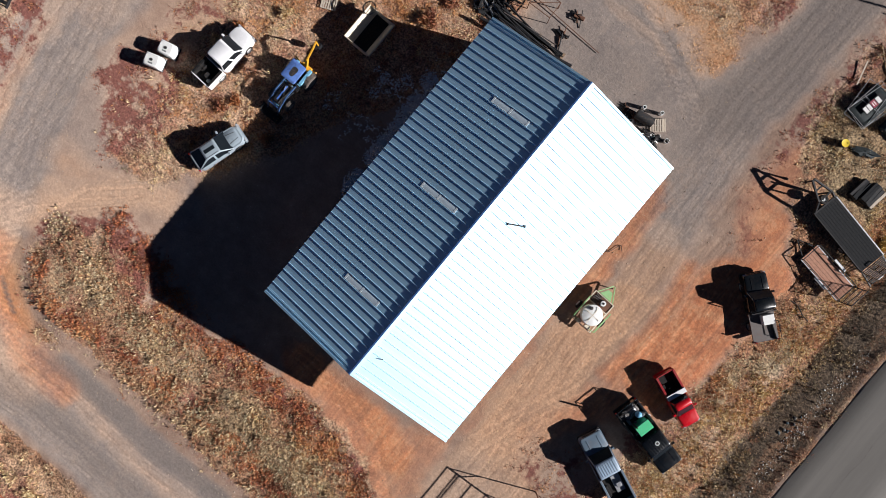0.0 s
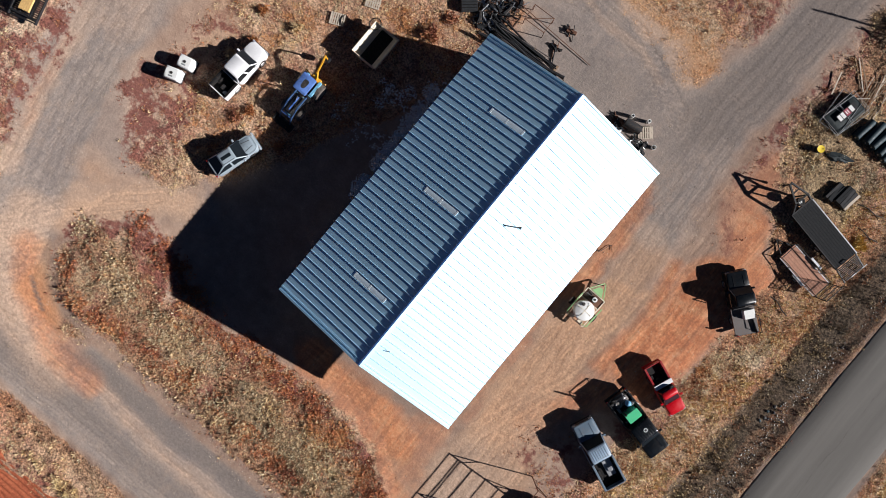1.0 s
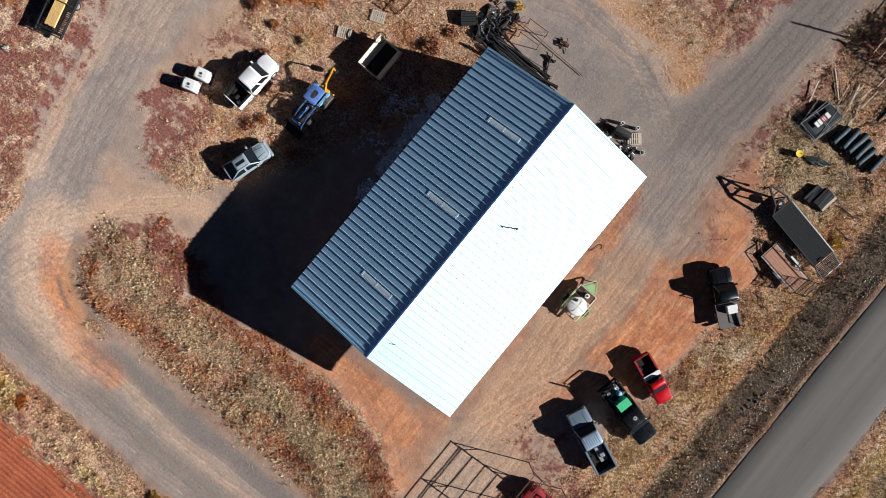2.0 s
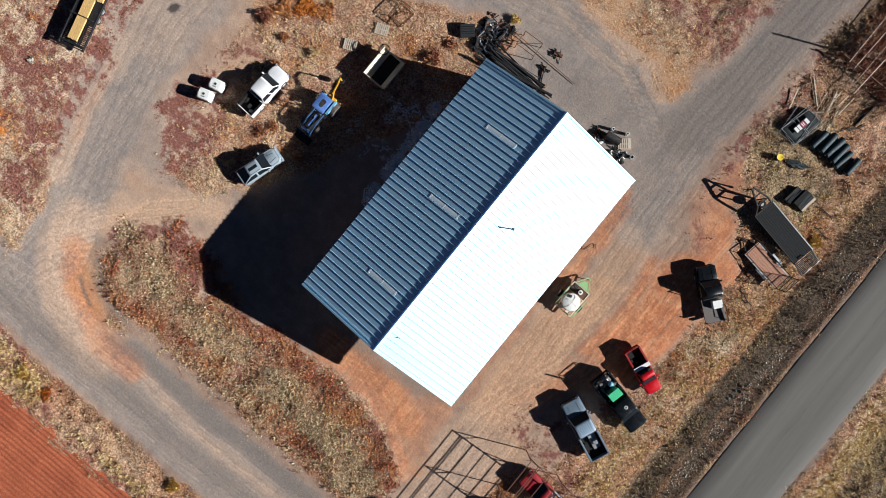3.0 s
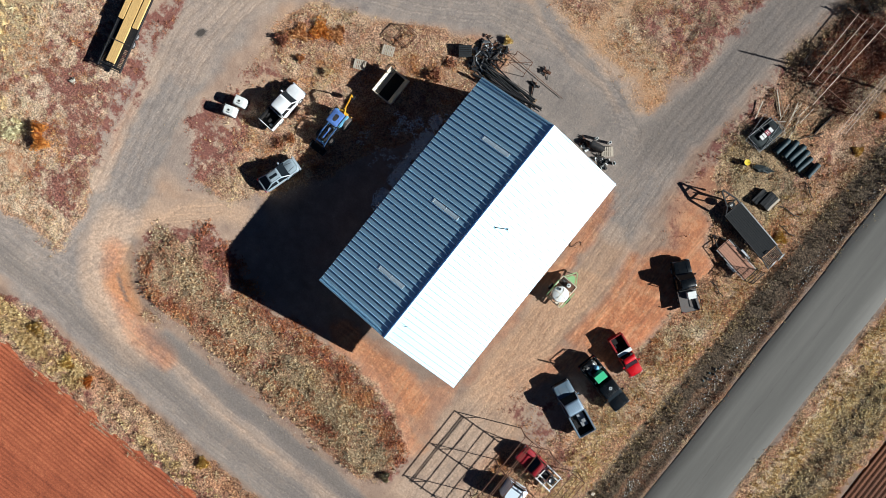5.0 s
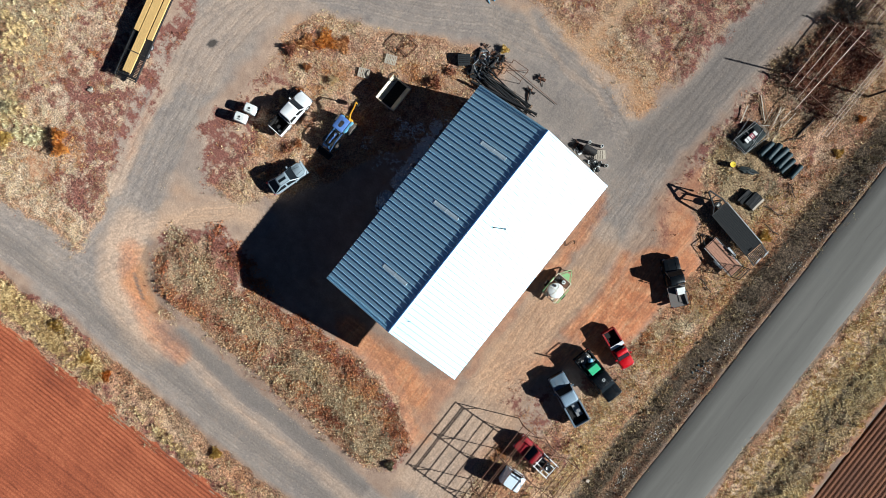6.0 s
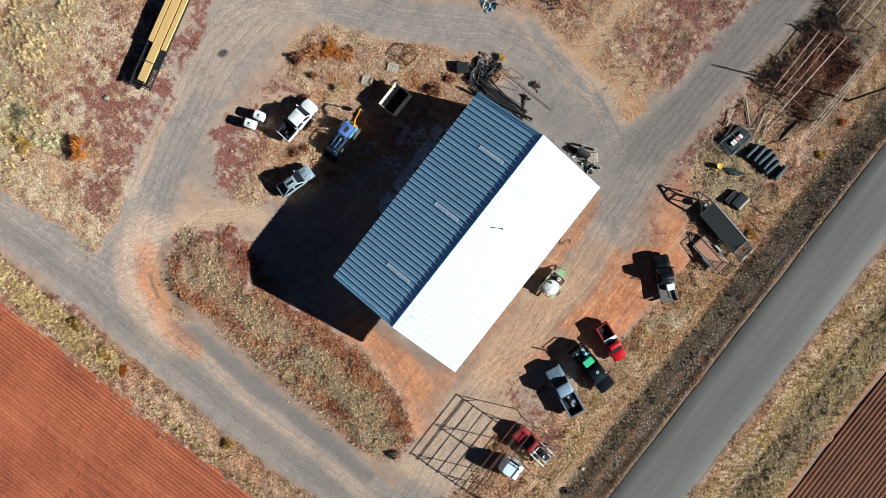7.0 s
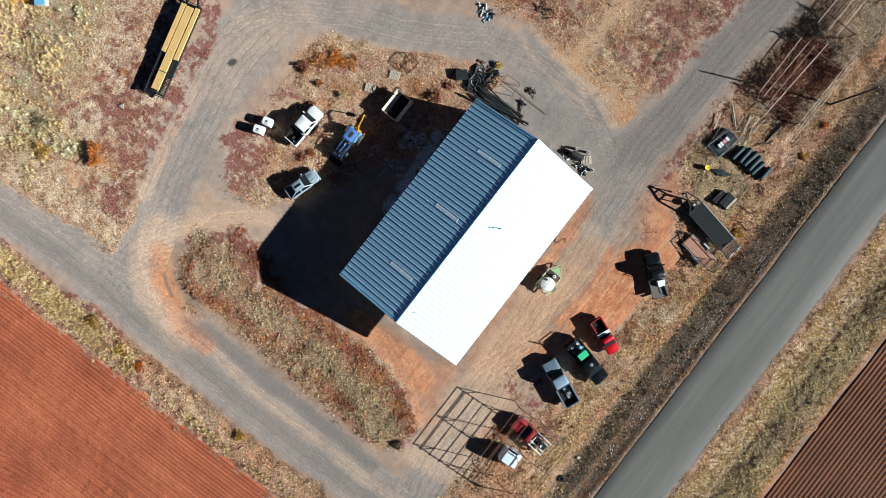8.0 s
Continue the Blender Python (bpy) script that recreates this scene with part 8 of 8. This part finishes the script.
PEACH = weed_material("peach-coloured straw", [(0.15, (0.50, 0.25, 0.11)), (0.4, (0.72, 0.41, 0.20)), (0.6, (0.82, 0.54, 0.30)), (0.85, (0.80, 0.46, 0.20))])
tufts("wedge_grass", 24, 9000, (-9, 9, 20, 29), wedge, (0.1, 0.24), 9, PEACH, "short peach-coloured straw on the point between two lanes", 0.011, (30, 84))
tufts("edge_grass", 18, 14000, (-60, 28, -38.3, -34), golden, (0.2, 0.46), 18, GOLD, "golden dry grass along the edge of the red field", 0.016, (8, 72))
tufts("roadside_grass", 19, 10000, (22, 28, -20, 28), golden, (0.16, 0.36), 14, GOLD, "golden dry grass on the slope above the ditch", 0.015, (12, 74))
tufts("golden_grass", 13, 30000, (28, 47, -38.3, 50), golden, (0.2, 0.48), 18, GOLD, "tall golden dry grass along field and road edges", 0.016, (8, 72))
tufts("mown_grass", 22, 30000, (38, 47, -38, 50), mown, (0.16, 0.4), 9, MOWN, "pale mown dry grass lying along the far roadside", 0.018, (25, 80))
tufts("bunch_grass", 10, 5200, (-62, -36, -29, 2), bunches, (0.3, 0.6), 40, BUNCH, "tall pale bunches of dry grass", 0.014, (10, 78))


def yellowish(x, y):
    return np.maximum(stroke(x, y, [(-53, -20.8), (-49.5, -20.9), (-46.0, -20.6), (-42.6, -20.2)], 1.4, 1.4), 0.3 * stroke(x, y, [(-50, -24), (-53, -14), (-50, -6)], 1.5, 2.5)) * (0.1 + 0.9 * patchy(x, y, 1.6, 197, 0.42, 0.58))


YELLOWISH = weed_material("pale yellow bunch grass", [(0.15, (0.30, 0.24, 0.11)), (0.4, (0.60, 0.52, 0.29)), (0.6, (0.80, 0.73, 0.48)), (0.85, (0.82, 0.68, 0.30))])
def pale_clumps(x, y):
    z = np.maximum.reduce([stroke(x, y, [(23.5, 7.2), (23.2, 4.0), (22.7, 1.2)], 0.8, 1.2), 0.8 * stroke(x, y, [(23.4, -6.6), (23.9, -8.4), (24.0, -10.4)], 0.8, 1.2), 0.5 * stroke(x, y, [(25.8, 3.0), (26.2, 0.5), (25.4, -4.0)], 0.7, 1.3),
                           0.45 * stroke(x, y, [(22.4, 11.6), (24.6, 12.6), (25.6, 18)], 0.8, 1.2), 0.7 * stroke(x, y, [(-24.4, 2.2), (-22.8, 3.5), (-21.1, 4.0), (-20.6, 2.6)], 0.9, 1.2), 0.5 * stroke(x, y, [(-22.0, 5.8), (-19.6, 8.0), (-16, 10.6)], 1.0, 1.4)])
    return z * (0.08 + 0.92 * patchy(x, y, 1.1, 241, 0.4, 0.58)) * free(x, y)


tufts("pale_clumps", 23, 40000, (-28, 28, -14, 20), pale_clumps, (0.1, 0.24), 12, YELLOWISH, "pale yellow-green clumps of dry grass near the vehicles", 0.011, (12, 80))
tufts("yellow_bunch_grass", 14, 4600, (-58, -36, -29, 2), yellowish, (0.35, 0.7), 44, YELLOWISH, "big pale yellow bunches of dry grass", 0.014, (8, 80))


def leafy(x, y):
    z = np.maximum.reduce([stroke(x, y, [(-24, -19.5), (-14, -21.8), (-2, -22.6), (8, -23.4)], 1.1, 1.0), 0.15 * area(x, y, VERGE, 1.0)])
    return z * (0.1 + 0.9 * patchy(x, y, 1.4, 199, 0.4, 0.58)) * free(x, y)


LEAFY = weed_material("pale grey leafy weeds", [(0.15, (0.19, 0.10, 0.05)), (0.35, (0.42, 0.32, 0.19)), (0.5, (0.62, 0.52, 0.35)), (0.66, (0.64, 0.43, 0.22)), (0.86, (0.48, 0.16, 0.07))])
tufts("leafy_weeds", 15, 18000, (-30, 11, -27.5, -14), leafy, (0.14, 0.3), 9, LEAFY, "pale green-grey leafy weeds on the bank beside the barn", 0.026, (25, 75))


def reddish(x, y):
    z = np.maximum.reduce([stroke(x, y, [(-21, -16.4), (-18, -16.8), (-12, -18.7), (0, -18.8), (5, -20.0), (9, -22)], 1.0, 1.0), 0.8 * stroke(x, y, [(-23.4, -22.5), (-21.6, -24.5), (-15.4, -23.9), (-7.5, -23.3), (2, -24.4)], 0.7, 0.8)])
    return z * (0.15 + 0.85 * patchy(x, y, 1.2, 203, 0.4, 0.58)) * free(x, y)


REDDISH = weed_material("brick-red dry weeds", [(0.15, (0.18, 0.05, 0.03)), (0.4, (0.42, 0.13, 0.06)), (0.62, (0.58, 0.23, 0.09)), (0.85, (0.68, 0.40, 0.18))])
tufts("red_bank_weeds", 16, 30000, (-30, 11, -27.5, -13), reddish, (0.14, 0.32), 10, REDDISH, "brick-red dry weeds along the edges of the bank", 0.02, (15, 72))


def bare_bush(x, y, r, h, seed):
    """A leafless dark bush: forked twigs fanning out from the root."""
    t = thing("bare_bush", on_ground(x, y), "leafless dark brown bush among the stored pipes", "bush", "bare bushes")
    rs = np.random.RandomState(seed)
    for k in range(7):
        s = Shape()
        a, b = rs.uniform(0, 6.28), rs.uniform(0.4, 1.0)
        tip = Vector((r * b * math.cos(a), r * b * math.sin(a), h * rs.uniform(0.6, 1.0)))
        s.tube((0, 0, -0.05), tip, 0.03, 5, 0.012)
        for q in range(9):
            p = tip * rs.uniform(0.35, 1.0)
            s.tube(p, p + Vector(rs.normal(size=3)) * 0.28 * r, 0.012, 3, 0.005)
        part("branch", s, M["pole_wood"], t)


for k in range(26):
    rs = np.random.RandomState(400 + k)
    if k < 16:
        y = rs.uniform(35.0, 46)
        x = 15.3 + (y - 32) * 0.12 + rs.uniform(-0.9, 1.6)
    else:
        x, y = rs.uniform(16, 23), rs.uniform(43.0, 46)
    bare_bush(x, y, rs.uniform(0.7, 1.2), rs.uniform(0.6, 1.1), 430 + k)


def ditch(x, y):
    return 0.6 * stroke(x, y, [(27.4, -60), (27.5, -10), (27.9, 4), (28.6, 20), (29.3, 43)], 1.3, 0.8) * (0.15 + 0.85 * patchy(x, y, 1.3, 207, 0.38, 0.6))


DARK_WEED = weed_material("dark ditch weeds", [(0.15, (0.05, 0.035, 0.022)), (0.45, (0.13, 0.095, 0.055)), (0.65, (0.24, 0.185, 0.10)), (0.86, (0.46, 0.35, 0.18))])
tufts("ditch_weeds", 17, 12000, (27, 31, -44, 50), ditch, (0.14, 0.34), 9, DARK_WEED, "dark brown weeds growing in the roadside ditch", 0.014, (15, 72))


def under_rack(x, y):
    return 0.9 * area(x, y, [(15.6, 34.6), (22, 33.0), (23.6, 42.6), (17.2, 44.6)], 1.6) * (0.35 + 0.65 * patchy(x, y, 1.4, 211, 0.36, 0.56))


RUST_BROWN = weed_material("rust-brown brush", [(0.15, (0.06, 0.022, 0.014)), (0.45, (0.17, 0.055, 0.03)), (0.65, (0.29, 0.10, 0.05)), (0.86, (0.42, 0.20, 0.10))])
tufts("rack_weeds", 20, 5200, (16, 24, 32, 45), under_rack, (0.2, 0.45), 14, RUST_BROWN, "rust-brown brush growing up through the pipe rack", 0.018, (10, 68))


def pebbles(name, seed, count, box, density, sizes, material, label):
    """Loose stones pressed into the ground, in one mesh: squashed eight-sided lumps."""
    rs = np.random.RandomState(seed)
    x, y = rs.uniform(box[0], box[1], count), rs.uniform(box[2], box[3], count)
    keep = rs.rand(count) < density(x, y)
    x, y = x[keep], y[keep]
    n = len(x)
    r = sizes[0] + (sizes[1] - sizes[0]) * rs.rand(n) ** 2.5
    q = zone_at(x, y)
    z = height(x, y) + lumps(x, y) * q[:, 2] * (1 - 0.7 * np.clip(q[:, 4], 0, 1)) + r * 0.15
    a = rs.uniform(0, 6.28, n)
    V = np.empty((n, 6, 3), np.float32)
    for k in range(4):
        d = r * rs.uniform(0.7, 1.25, n)
        V[:, k] = np.stack([x + d * np.cos(a + k * 1.571), y + d * np.sin(a + k * 1.571), z + r * rs.uniform(-0.2, 0.2, n)], -1)
    V[:, 4] = np.stack([x + 0.3 * r * rs.uniform(-1, 1, n), y + 0.3 * r * rs.uniform(-1, 1, n), z + r * rs.uniform(0.3, 0.6, n)], -1)
    V[:, 5] = np.stack([x, y, z - r], -1)
    tri = np.array([(0, 1, 4), (1, 2, 4), (2, 3, 4), (3, 0, 4), (1, 0, 5), (2, 1, 5), (3, 2, 5), (0, 3, 5)], np.int32)
    F = (np.arange(n, dtype=np.int32)[:, None, None] * 6 + tri[None]).reshape(-1, 3)
    me = bpy.data.meshes.new(name)
    me.vertices.add(n * 6)
    me.vertices.foreach_set("co", V.ravel())
    me.loops.add(F.size)
    me.loops.foreach_set("vertex_index", F.ravel())
    me.polygons.add(len(F))
    me.polygons.foreach_set("loop_start", np.arange(0, F.size, 3, dtype=np.int32))
    me.update(calc_edges=True)
    me.materials.append(material)
    tagged(new(name, me), label, "stones", kind="stuff")


def stony(x, y):
    c = zone_at(x, y)
    rim = np.maximum.reduce([stroke(x, y, [(-23, -25.2), (-18, -26.2), (-10, -26.4), (-2, -26.8), (7, -27.2)], 0.7, 1.0), stroke(x, y, [(-37, -24.6), (-33.6, -25.4), (-31.4, -23.6)], 1.0, 1.6), 0.7 * stroke(x, y, [(-45, -33.4), (-26, -33.5), (-20, -34.0), (20, -34.0)], 0.6, 0.9),
                             0.8 * stroke(x, y, [(-4, -18), (4, -18.6), (9, -21)], 0.4, 0.8), 0.5 * stroke(x, y, [(30.3, -50), (30.3, 60)], 0.5, 0.6), 0.6 * stroke(x, y, [(27.6, -40), (28.6, 20), (29.3, 43)], 1.0, 0.8)])
    return np.clip(0.04 * (1 - c[:, 2]) * (0.2 + patchy(x, y, 3.0, 221, 0.45, 0.65)) + 0.45 * rim, 0, 1) * free(x, y)


STONE = weed_material("dusty field stones", [(0.15, (0.20, 0.15, 0.12)), (0.45, (0.34, 0.26, 0.20)), (0.7, (0.44, 0.35, 0.28)), (0.9, (0.58, 0.50, 0.42))])
pebbles("pebbles", 31, 120000, (-62, 31, -38, 48), stony, (0.02, 0.06), STONE, "scattered dusty pebbles and small stones on bare ground")


def road_edge(x, y):
    return 0.8 * stroke(x, y, [(29.2, -30), (29.5, 4), (29.8, 15), (30.4, 28), (30.6, 46)], 0.4, 0.6) * (0.15 + 0.85 * patchy(x, y, 1.5, 251, 0.42, 0.6))


PALE_STONE = weed_material("pale roadside stones", [(0.15, (0.36, 0.33, 0.29)), (0.5, (0.55, 0.52, 0.47)), (0.9, (0.72, 0.70, 0.66))])
pebbles("roadside_stones", 33, 9000, (28, 30.8, -38, 48), road_edge, (0.03, 0.09), PALE_STONE, "pale loose stones scattered below the road's edge")
